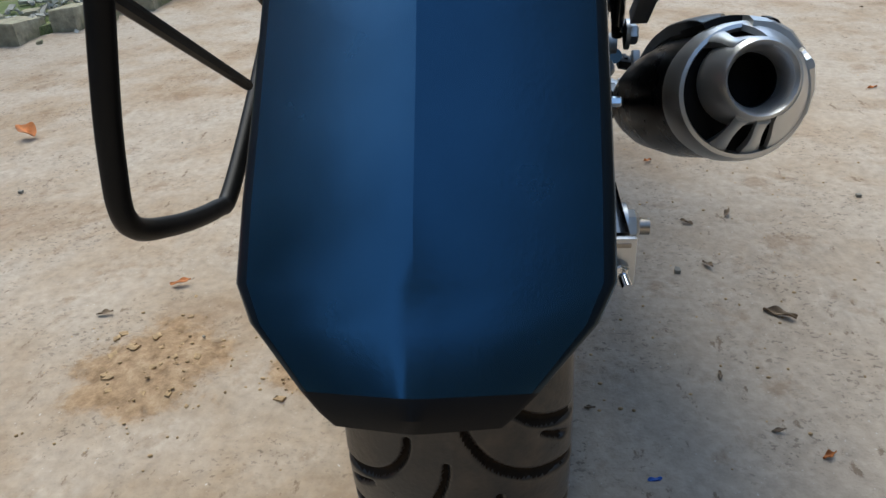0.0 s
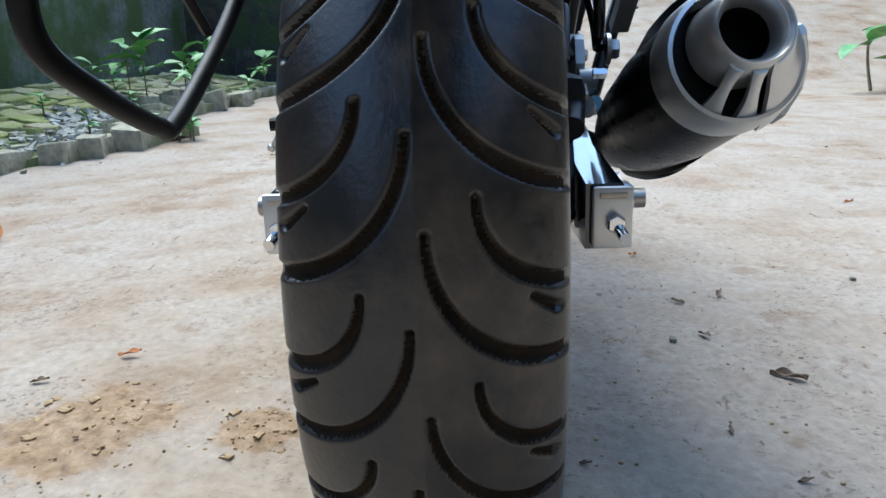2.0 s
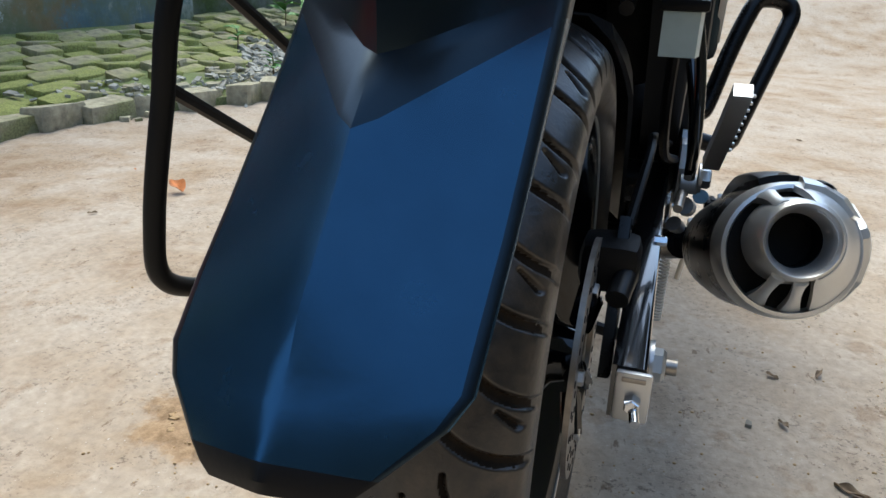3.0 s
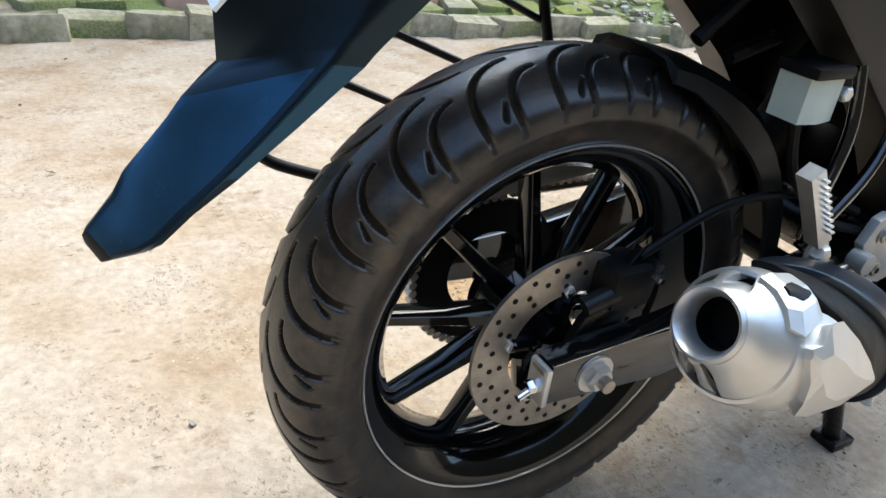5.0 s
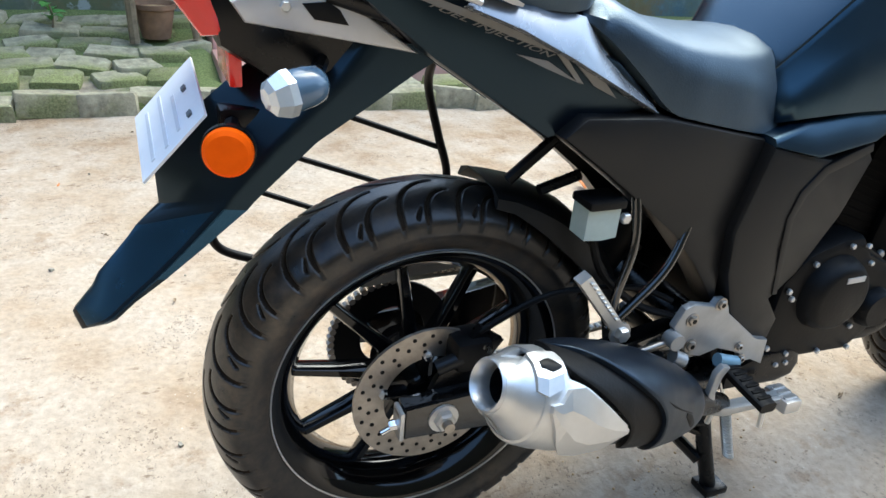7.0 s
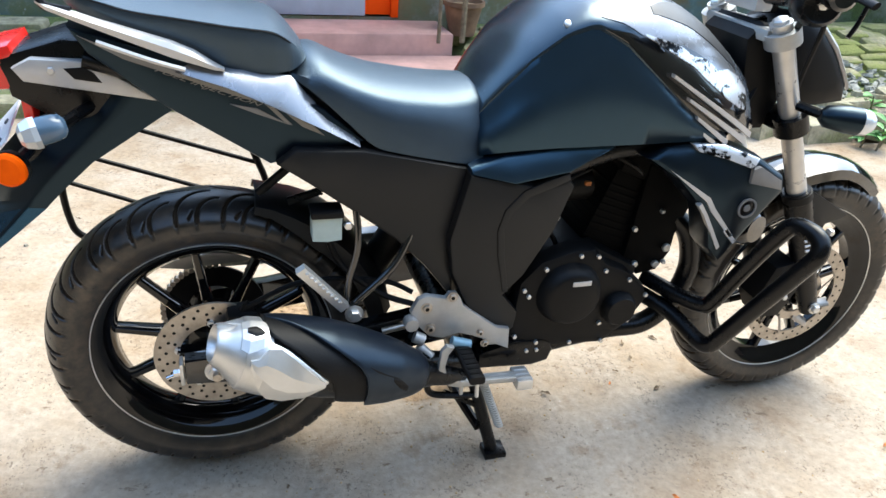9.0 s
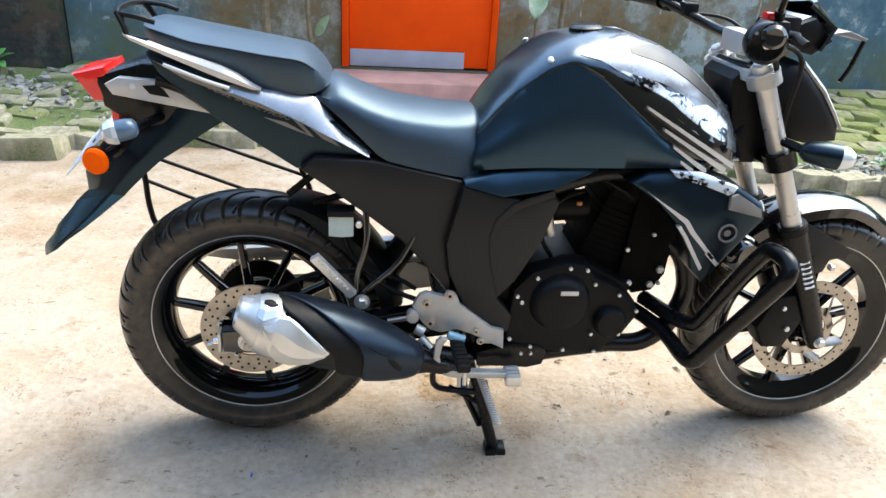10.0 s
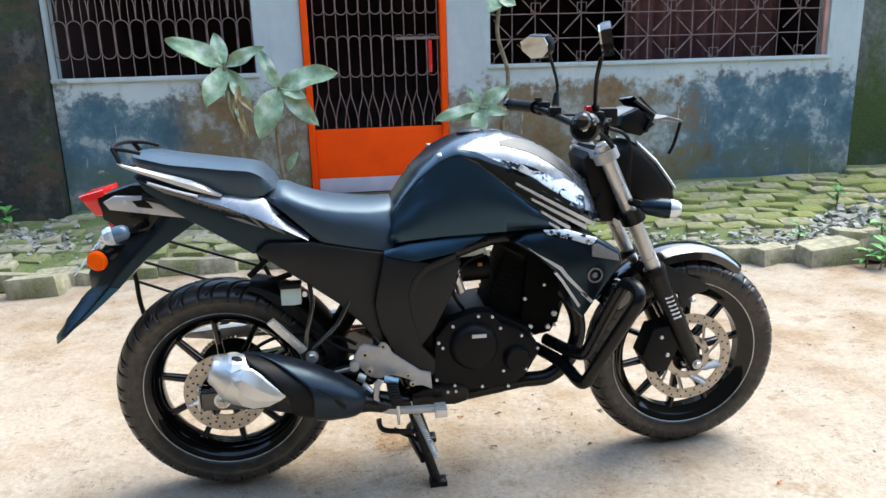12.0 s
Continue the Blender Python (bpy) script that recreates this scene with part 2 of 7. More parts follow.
    nt.links.new(k.outputs[2], p.inputs["Base Color"])
    p.inputs["Roughness"].default_value = 0.9
    p.inputs["Specular IOR Level"].default_value = 0.25
    add = nt.nodes.new("ShaderNodeMath")
    add.operation = "MULTIPLY_ADD"
    add.inputs[1].default_value = 0.5
    nt.links.new(fine.outputs[0], add.inputs[0])
    nt.links.new(mid.outputs[0], add.inputs[2])
    sink = nt.nodes.new("ShaderNodeMath")
    sink.operation = "MULTIPLY_ADD"
    sink.inputs[1].default_value = -0.22
    nt.links.new(speck.outputs[0], sink.inputs[0])
    nt.links.new(add.outputs[0], sink.inputs[2])
    bump(nt, p, sink.outputs[0], 0.55, 0.012)
    return m


M["dirt"] = dirt()


def mossy(name, stone, moss, amount, scale=2.5):
    m, nt, p = nodes_of(name)
    info = nt.nodes.new("ShaderNodeObjectInfo")
    n1, n2, n3 = noise_node(nt, scale, 6), noise_node(nt, 24, 6), noise_node(nt, 110, 4)
    s = ramp(nt, n2.outputs[0], [(0.3, tuple(c * 0.55 for c in stone)), (0.7, tuple(c * 1.3 for c in stone))])
    mo = ramp(nt, n3.outputs[0], [(0.3, tuple(c * 0.6 for c in moss)), (0.7, tuple(c * 1.5 for c in moss))])
    sh = nt.nodes.new("ShaderNodeMath")
    sh.operation = "MULTIPLY_ADD"
    sh.inputs[1].default_value = 0.22
    nt.links.new(info.outputs["Random"], sh.inputs[0])
    nt.links.new(n1.outputs[0], sh.inputs[2])
    mask = ramp(nt, sh.outputs[0], [(amount, (0, 0, 0)), (amount + 0.14, (1, 1, 1))])
    nt.links.new(mix(nt, mask.outputs[0], s.outputs[0], mo.outputs[0]), p.inputs["Base Color"])
    p.inputs["Roughness"].default_value = 0.9
    bump(nt, p, n2.outputs[0], 0.6, 0.01)
    return m


M["moss_stone"] = mossy("moss_stone", (0.36, 0.33, 0.22), (0.19, 0.2, 0.075), 0.52)
M["moss_green"] = mossy("moss_green", (0.32, 0.29, 0.17), (0.21, 0.225, 0.06), 0.46)
M["kerb_stone"] = mossy("kerb_stone", (0.37, 0.335, 0.225), (0.17, 0.175, 0.075), 0.64)
M["old_wall"] = mossy("old_wall", (0.17, 0.17, 0.15), (0.06, 0.085, 0.02), 0.5, 1.3)

def old_brick_wall():
    """Dark damp masonry with bare brown bricks and pale rests of plaster."""
    m = mossy("dark_wall", (0.036, 0.037, 0.032), (0.035, 0.055, 0.015), 0.55, 2.6)
    nt, p = m.node_tree, m.node_tree.nodes["Principled BSDF"]
    under = p.inputs["Base Color"].links[0].from_socket
    rest = ramp(nt, noise_node(nt, 5.5, 9, rough=0.7).outputs[0], [(0.54, (0, 0, 0)), (0.66, (0.5, 0.5, 0.5))])
    bare = ramp(nt, noise_node(nt, 3.2, 8, rough=0.65, stretch=(1, 1, 2.2)).outputs[0], [(0.5, (0, 0, 0)), (0.6, (0.8, 0.8, 0.8))])
    c = mix(nt, bare.outputs[0], under, (0.075, 0.052, 0.035))
    nt.links.new(mix(nt, rest.outputs[0], c, (0.15, 0.14, 0.115)), p.inputs["Base Color"])
    return m


M["dark_wall"] = old_brick_wall()
M["soil_moss"] = mossy("soil_moss", (0.3, 0.25, 0.18), (0.13, 0.16, 0.05), 0.52, 1.8)
M["rubble_pale"] = surface("rubble_pale", (0.34, 0.33, 0.28), 0.92, vary=0.5, scale=14, relief=0.5, grain=90)
M["pale_brick"] = surface("pale_brick", (0.42, 0.29, 0.22), 0.9, vary=0.35, scale=5, relief=0.6, grain=60)


def house_paint():
    """Old pale paint, worn through to ochre plaster low down, with blue patches of an earlier coat."""
    m, nt, p = nodes_of("house_paint")
    tc = nt.nodes.new("ShaderNodeTexCoord")
    sep = nt.nodes.new("ShaderNodeSeparateXYZ")
    nt.links.new(tc.outputs["Object"], sep.inputs[0])
    n1, n2, n3 = noise_node(nt, 2.2, 8, rough=0.68), noise_node(nt, 8, 9, rough=0.68, stretch=(1, 1, 0.4)), noise_node(nt, 40, 5, stretch=(1, 1, 0.3))

    n4 = noise_node(nt, 3.4, 10, rough=0.72)

    def band(axis, lo, hi, wob):
        a = nt.nodes.new("ShaderNodeMath")
        a.operation = "MULTIPLY_ADD"
        a.inputs[1].default_value = wob
        nt.links.new(n4.outputs[0], a.inputs[0])
        nt.links.new(sep.outputs[axis], a.inputs[2])
        r = nt.nodes.new("ShaderNodeMapRange")
        r.inputs[1].default_value, r.inputs[2].default_value = lo + wob / 2, hi + wob / 2
        nt.links.new(a.outputs[0], r.inputs[0])
        return r.outputs[0]

    def times(a, b):
        k = nt.nodes.new("ShaderNodeMath")
        k.operation = "MULTIPLY"
        nt.links.new(a, k.inputs[0])
        nt.links.new(b, k.inputs[1])
        return k.outputs[0]

    runs = noise_node(nt, 9, 8, rough=0.7, stretch=(1.6, 1.6, 0.22))

    def cut(src, a, b, top=1.0):
        return ramp(nt, src.outputs[0], [(a, (0, 0, 0)), (b, (top, top, top))]).outputs[0]

    pale = ramp(nt, n1.outputs[0], [(0.3, (0.43, 0.49, 0.48)), (0.7, (0.6, 0.64, 0.61))]).outputs[0]
    ochre = ramp(nt, n4.outputs[0], [(0.3, (0.11, 0.075, 0.04)), (0.44, (0.23, 0.15, 0.07)), (0.5, (0.2, 0.175, 0.12)), (0.58, (0.33, 0.32, 0.27)), (0.66, (0.45, 0.47, 0.44))]).outputs[0]
    blue = ramp(nt, n4.outputs[0], [(0.3, (0.05, 0.09, 0.115)), (0.47, (0.075, 0.14, 0.18)), (0.55, (0.13, 0.2, 0.23)), (0.6, (0.33, 0.37, 0.37))]).outputs[0]
    low = band(2, 1.03, 0.95, 0.75)
    right = band(0, 2.75, 3.1, 2.0)
    left = band(0, -0.7, -0.9, 1.0)
    c = mix(nt, cut(runs, 0.56, 0.68, 0.45), pale, (0.33, 0.35, 0.31))
    c = mix(nt, low, c, ochre)
    c = mix(nt, times(right, low), c, blue)
    c = mix(nt, times(left, low), c, blue)
    c = mix(nt, times(cut(runs, 0.63, 0.68, 0.7), low), c, (0.5, 0.53, 0.5))
    c = mix(nt, times(cut(n3, 0.66, 0.72), low), c, (0.36, 0.36, 0.33))
    green = band(2, 0.6, 0.3, 0.5)
    c = mix(nt, times(green, cut(n1, 0.35, 0.6)), c, (0.13, 0.15, 0.075))
    c = mix(nt, times(cut(n1, 0.61, 0.64, 0.85), low), c, (0.42, 0.46, 0.45))
    nt.links.new(c, p.inputs["Base Color"])
    p.inputs["Roughness"].default_value = 0.85
    bump(nt, p, n2.outputs[0], 0.4, 0.01)
    return m


M["house_paint"] = house_paint()


# ---- building helpers ----
def spline(pts, n=6, closed=False):
    """Points along a smooth curve through pts."""
    P = [Vector(p) for p in pts]
    out, k = [], len(P)
    for i in range(k if closed else k - 1):
        a, b, c, d = (P[(i + j) % k] if closed else P[min(max(i + j, 0), k - 1)] for j in (-1, 0, 1, 2))
        for s in range(n):
            t = s / n
            out.append(0.5 * ((2 * b) + (c - a) * t + (2 * a - 5 * b + 4 * c - d) * t * t + (3 * b - a - 3 * c + d) * t ** 3))
    if not closed:
        out.append(P[-1])
    return out


def mesh_of(name, bm, material, angle=38):
    bmesh.ops.recalc_face_normals(bm, faces=bm.faces)
    me = bpy.data.meshes.new(name)
    bm.to_mesh(me)
    bm.free()
    me.materials.append(material)
    me.polygons.foreach_set("use_smooth", [True] * len(me.polygons))
    me.set_sharp_from_angle(angle=radians(angle))
    return me


def place(name, me, parent, label=""):
    ob = new(name, me)
    ob.parent = parent
    ob.matrix_parent_inverse = Matrix.Translation(-Vector(parent.get("base", (0, 0, 0))))
    return tagged(ob, label)


def part(name, bm, material, parent, label="", angle=38):
    return place(name, mesh_of(name, bm, material, angle), parent, label)


def thing(name, base, label, category, group="", kind=""):
    ob = new(name)
    ob.location = base
    ob["base"] = base
    ob.empty_display_size = 0.05
    return tagged(ob, label, category, group, kind)


def box(x0, x1, y0, y1, z0, z1, bevel=0.0, bm=None):
    b = bmesh.new()
    bmesh.ops.create_cube(b, size=1, matrix=Matrix.LocRotScale(((x0 + x1) / 2, (y0 + y1) / 2, (z0 + z1) / 2), None, (abs(x1 - x0), abs(y1 - y0), abs(z1 - z0))))
    if bevel:
        bmesh.ops.bevel(b, geom=b.edges[:], offset=bevel, segments=2, affect="EDGES", profile=0.6)
    return join(bm, b)


def join(bm, b):
    """Adds b to bm, or is b where there is none yet."""
    if bm is None:
        return b
    tmp = bpy.data.meshes.new("tmp")
    b.to_mesh(tmp)
    b.free()
    bm.from_mesh(tmp)
    bpy.data.meshes.remove(tmp)
    return bm


def tube(pts, r, seg=10, n=6, closed=False, smooth=True, bm=None, flat=1.0):
    """A round bar along pts; r may be one radius or one for each point."""
    P = spline(pts, n, closed) if smooth and len(pts) > 2 else [Vector(p) for p in pts]
    rr = [r] * len(P) if isinstance(r, (int, float)) else [float(np.interp(i / (len(P) - 1), np.linspace(0, 1, len(r)), r)) for i in range(len(P))]
    b = bm or bmesh.new()
    rings, up = [], None
    for i, p in enumerate(P):
        d = (P[(i + 1) % len(P)] - P[i - 1]) if closed or 0 < i < len(P) - 1 else (P[1] - P[0] if i == 0 else P[-1] - P[-2])
        d.normalize()
        if up is None:
            up = d.orthogonal().normalized()
        up = (up - d * up.dot(d)).normalized()
        side = d.cross(up)
        rings.append([b.verts.new(p + rr[i] * (math.cos(2 * math.pi * k / seg) * up + flat * math.sin(2 * math.pi * k / seg) * side)) for k in range(seg)])
    m = len(rings)
    for i in range(m if closed else m - 1):
        for k in range(seg):
            b.faces.new((rings[i][k], rings[i][(k + 1) % seg], rings[(i + 1) % m][(k + 1) % seg], rings[(i + 1) % m][k]))
    if not closed:
        b.faces.new(rings[0][::-1])
        b.faces.new(rings[-1])
    return b


def lathe(profile, centre, axis=(0, 1, 0), seg=48, bm=None, close=False):
    """Turns (radius, along) round an axis through centre."""
    b = bm or bmesh.new()
    d = Vector(axis).normalized()
    u = Vector((1, 0, 0)) if abs(d.x) < 0.9 else Vector((0, 0, 1))
    u = (u - d * u.dot(d)).normalized()
    v = d.cross(u)
    c = Vector(centre)
    rings = []
    for k in range(seg):
        a = 2 * math.pi * k / seg
        w = math.cos(a) * u + math.sin(a) * v
        rings.append([b.verts.new(c + r * w + h * d) for r, h in profile])
    n = len(profile)
    for k in range(seg):
        p, q = rings[k], rings[(k + 1) % seg]
        for j in range(n if close else n - 1):
            b.faces.new((p[j], p[(j + 1) % n], q[(j + 1) % n], q[j]))
    if not close:
        for j in (0, n - 1):
            if profile[j][0] > 1e-6:
                b.faces.new([r[j] for r in rings])
    bmesh.ops.remove_doubles(b, verts=b.verts, dist=1e-6)
    return b


def prism(outline, y0, y1, bevel=0.004, warp=None, smooth=0, bm=None, seg=2):
    """A panel: an outline in x and z, from y0 (outer side) to y1, with rounded edges. warp shifts y by place."""
    pts = [(p[0], 0, p[1]) for p in outline]
    if smooth:
        pts = spline(pts, smooth, True)
    b = bmesh.new()
    f = b.faces.new([b.verts.new((p[0], y0, p[2])) for p in pts])
    ext = bmesh.ops.extrude_face_region(b, geom=[f])
    for v in ext["geom"]:
        if isinstance(v, bmesh.types.BMVert):
            v.co.y = y1
    bmesh.ops.recalc_face_normals(b, faces=b.faces)
    if bevel:
        rim = [e for e in b.edges if abs(e.verts[0].co.y - y0) < 1e-6 and abs(e.verts[1].co.y - y0) < 1e-6]
        bmesh.ops.bevel(b, geom=rim, offset=bevel, segments=seg, affect="EDGES", profile=0.5)
    bmesh.ops.triangulate(b, faces=[f for f in b.faces if len(f.verts) > 4])
    if warp:
        for v in b.verts:
            v.co.y += warp(v.co.x, v.co.z)
    return join(bm, b)


def loft(sections, closed=True, caps=True, bm=None):
    b = bm or bmesh.new()
    R = [[b.verts.new(p) for p in s] for s in sections]
    n = len(R[0])
    for i in range(len(R) - 1):
        for j in range(n if closed else n - 1):
            b.faces.new((R[i][j], R[i][(j + 1) % n], R[i + 1][(j + 1) % n], R[i + 1][j]))
    if caps and closed:
        b.faces.new(R[0])
        b.faces.new(R[-1][::-1])
    return b


def bolt(c, r, h, axis=(0, -1, 0), bm=None, washer=0.0):
    """A hexagon head, with a washer where one is given."""
    if washer:
        bm = lathe([(0, 0), (washer, 0), (washer, h * 0.3), (0, h * 0.3)], c, axis, 16, bm)
    return lathe([(0, 0), (r, 0), (r, h * 0.8), (r * 0.8, h), (0, h)], c, axis, 6, bm)


# ---- the yard ----
def hill(x, y):
    """Height of the trodden dirt."""
    far = min(1.0, max(0.0, (math.hypot(x - 0.7, y) - 0.5) / 2.0))
    h = 0.016 * noise.noise((x * 1.3, y * 1.3, 0.2)) * far + 0.005 * noise.noise((x * 6, y * 6, 2.0)) + 0.0045 * noise.noise((x * 19, y * 19, 5.0))
    for cx, cy, rx, ry, up in ((0.19, 0.47, 0.14, 0.12, 0.012), (0.19, 0.245, 0.06, 0.05, 0.01), (0.44, 0.12, 0.12, 0.08, 0.008)):
        d = ((x - cx) / rx) ** 2 + ((y - cy) / ry) ** 2
        if d < 4:
            h += up * math.exp(-d * 1.5) * (0.6 + 0.9 * noise.noise((x * 34, y * 34, 1.0)))
    # a bank of pale soil at the far end of the yard
    k = min(1.0, max(0.0, (1.2 - y) / 1.4))
    return h - 0.004 + 0.26 * k * min(4.5, max(0.0, x - 6.2)) + 0.05 * k * min(1.0, max(0.0, x - 5.6)) * noise.noise((x * 2.1, y * 2.1, 7.0))


def make_ground():
    def axis(inner0, inner1, step, far):
        a = list(np.arange(inner0, inner1, step))
        lo, hi, s = [], [], step
        x = inner0
        while x > -far:
            s *= 1.35
            x -= s
            lo.append(x)
        x, s = a[-1], step
        while x < far:
            s *= 1.35
            x += s
            hi.append(x)
        return lo[::-1] + a + hi
    xs, ys = axis(-1.2, 3.4, 0.022, 900), axis(-1.5, 2.4, 0.022, 900)
    verts = [(x, y, hill(x, y) if abs(x) < 12 and abs(y) < 12 else -0.004) for y in ys for x in xs]
    nx = len(xs)
    faces = [(j * nx + i, j * nx + i + 1, (j + 1) * nx + i + 1, (j + 1) * nx + i) for j in range(len(ys) - 1) for i in range(nx - 1)]
    me = bpy.data.meshes.new("ground")
    me.from_pydata(verts, [], faces)
    me.materials.append(M["dirt"])
    me.polygons.foreach_set("use_smooth", [True] * len(me.polygons))
    tagged(new("ground", me), "pale trodden clay dirt of a yard", "ground", kind="structure")


make_ground()


def structure(name, bm, material, label, angle=30):
    return tagged(new(name, mesh_of(name, bm, material, angle)), label, name.split("_")[0], kind="structure")


WY = 3.32
bm = box(-1.56, 4.28, WY, WY + 0.15, -0.2, 0.26)
for x0, x1, z0, z1 in ((-1.56, -1.54, 0.26, 2.42), (-0.22, 0.10, 0.26, 2.42), (1.11, 1.42, 0.26, 2.42), (4.02, 4.28, 0.26, 2.42),
                       (-1.54, -0.22, 0.26, 1.13), (-1.54, -0.22, 2.25, 2.42), (0.10, 1.11, 2.25, 2.42), (1.42, 4.02, 0.26, 1.14), (1.42, 4.02, 2.25, 2.42)):
    box(x0, x1, WY, WY + 0.15, z0, z1, bm=bm)
wall = structure("wall_north", bm, M["house_paint"], "old house wall with worn pale paint and blue patches")
# room shell, coloured dark for the gloom behind the grilles
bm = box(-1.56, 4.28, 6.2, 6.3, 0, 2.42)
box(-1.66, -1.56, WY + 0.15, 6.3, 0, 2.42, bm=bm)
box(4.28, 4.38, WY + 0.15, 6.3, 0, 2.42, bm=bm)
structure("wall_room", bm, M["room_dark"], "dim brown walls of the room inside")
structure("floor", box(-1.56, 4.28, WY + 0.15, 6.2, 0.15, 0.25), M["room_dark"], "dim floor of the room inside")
structure("ceiling", box(-1.8, 4.5, WY - 0.2, 6.3, 2.42, 2.5), M["house_paint"], "concrete roof slab of the house")


def rough_wall(name, x0, x1, y0, y1, z1, material, label, step=0.12, amp=0.025):
    """An old wall whose face is uneven and whose top is broken."""
    b = box(x0, x1, y0, y1, -0.2, z1)
    long_x = abs(x1 - x0) > abs(y1 - y0)
    n = max(2, int(max(abs(x1 - x0), abs(y1 - y0)) / step))
    for a, cuts in (((1, 0, 0) if long_x else (0, 1, 0), n), ((0, 0, 1), int(z1 / step))):
        lo, hi = ((x0, x1) if long_x else (y0, y1)) if a[2] == 0 else (-0.2, z1)
        for k in range(1, cuts):
            co = Vector(a) * (lo + (hi - lo) * k / cuts)
            bmesh.ops.bisect_plane(b, geom=b.verts[:] + b.edges[:] + b.faces[:], plane_co=co, plane_no=a)
    for v in b.verts:
        k = noise.noise(v.co * 2.3) * amp + noise.noise(v.co * 9) * amp * 0.4
        v.co += Vector((0 if long_x else k, k if long_x else 0, 0.6 * k if v.co.z > z1 - 0.01 else 0))
    return structure(name, b, material, label, 50)


rough_wall("wall_old", -6.0, -1.57, 3.2, 3.45, 2.1, M["dark_wall"], "dark mossy brick wall with crumbling plaster", 0.09, 0.055)
rough_wall("wall_side", 4.29, 8.6, 3.6, 3.8, 2.4, M["old_wall"], "grey mossy plaster wall beside the house")
rough_wall("wall_east", 8.6, 8.8, 0.6, 3.8, 2.2, M["dark_wall"], "dark green mossy yard wall")
rough_wall("wall_brick", 11.0, 11.2, -5.5, 0.6, 2.6, M["pale_brick"], "pale brick yard wall")
# added out of view, tall and dark, so the bike reflects less sky
rough_wall("wall_south", -7.0, 11.2, -5.7, -5.5, 5.0, M["dark_wall"], "unseen tall dark wall added to block low sky", 0.5)
rough_wall("wall_west", -7.2, -7.0, -5.5, 3.5, 6.0, M["dark_wall"], "unseen tall dark wall added to block low sky", 0.5)


# ---- door and windows ----
def arc(cx, cz, r, a0, a1, n=7):
    return [(cx + r * math.cos(radians(a0 + (a1 - a0) * k / n)), cz + r * math.sin(radians(a0 + (a1 - a0) * k / n))) for k in range(n + 1)]


def wire(pts, y, r, parent, name="bar", material="grille_iron"):
    part(name, tube([(x, y, z) for x, z in pts], r, 6, smooth=False), M[material], parent)


door = thing("door_1", (0.6, WY, 0.26), "orange steel grille gate with solid lower panel and grey kick plate", "door", kind="structure")
bm = box(0.105, 0.15, WY - 0.02, WY + 0.06, 0.262, 2.248, 0.004)
box(1.06, 1.105, WY - 0.02, WY + 0.06, 0.262, 2.248, 0.004, bm=bm)
box(0.15, 1.06, WY - 0.02, WY + 0.06, 2.2, 2.248, 0.004, bm=bm)
part("door_frame", bm, M["orange_paint"], door)
part("lower_panel", box(0.152, 1.058, WY, WY + 0.03, 0.275, 0.725, 0.004), M["orange_paint"], door)
part("kick_plate", box(0.158, 0.9, WY - 0.006, WY - 0.002, 0.268, 0.375, 0.001), M["grey_tin"], door, "dull grey tin plate")
part("latch_bar", box(0.75, 1.06, WY - 0.004, WY + 0.008, 1.325, 1.345, 0.002), M["grille_iron"], door)
part("latch_strap", box(0.975, 1.0, WY - 0.006, WY + 0.004, 1.1, 1.32, 0.002), M["red_plastic"], door, "faded red strap")
for k in range(12):
    x = 0.185 + k * 0.078
    s = 1 if k % 2 else -1
    pts = [(x - 0.07 * math.sin(t * math.pi) * s if t < 1 else x, 0.727 + 0.2 * t) for t in np.linspace(0, 1, 9)]
    wire([(x + 0.035 * s * math.cos(t * math.pi * 0.5) * 1.2, 0.727 + 0.22 * t) for t in np.linspace(0, 1, 8)] + [(x, 1.0), (x, 2.2)], WY + 0.012, 0.0034, door)
    wire([(min(1.055, max(0.155, x - 0.045 * s * math.cos(t * math.pi * 0.5) * 1.2)), 0.727 + 0.26 * t) for t in np.linspace(0, 1, 8)], WY + 0.02, 0.0034, door)
    if k < 11:
        for z0, z1 in ((1.08, 1.36), (1.5, 1.75), (1.9, 2.1)):
            wire(arc(x + 0.039, z0 + 0.037, 0.037, 180, 360) + arc(x + 0.039, z1 - 0.037, 0.037, 0, 180) + [(x + 0.002, z0 + 0.037)], WY + 0.006, 0.0033, door)

win = thing("window_1", (-0.88, WY, 1.13), "barred window with looped iron grille, dark inside", "window", kind="structure")
part("window_sill", box(-1.56, -0.2, WY - 0.02, WY + 0.02, 1.1, 1.128, 0.004), M["house_paint"], win)
for k in range(14):
    x = -1.53 + k * 0.1
    wire([(x, 1.13), (x, 2.25)], WY + 0.05, 0.0036, win)
    if k < 13:
        for z0, z1 in ((1.25, 1.5), (1.78, 2.02)):
            wire(arc(x + 0.05, z0 + 0.046, 0.046, 180, 360) + arc(x + 0.05, z1 - 0.046, 0.046, 0, 180) + [(x + 0.004, z0 + 0.046)], WY + 0.042, 0.0036, win)
        wire([(x + 0.003, 1.78), (x + 0.045, 1.6), (x + 0.05, 1.5)], WY + 0.042, 0.004, win)
        wire([(x + 0.097, 1.78), (x + 0.055, 1.6), (x + 0.05, 1.5)], WY + 0.042, 0.004, win)

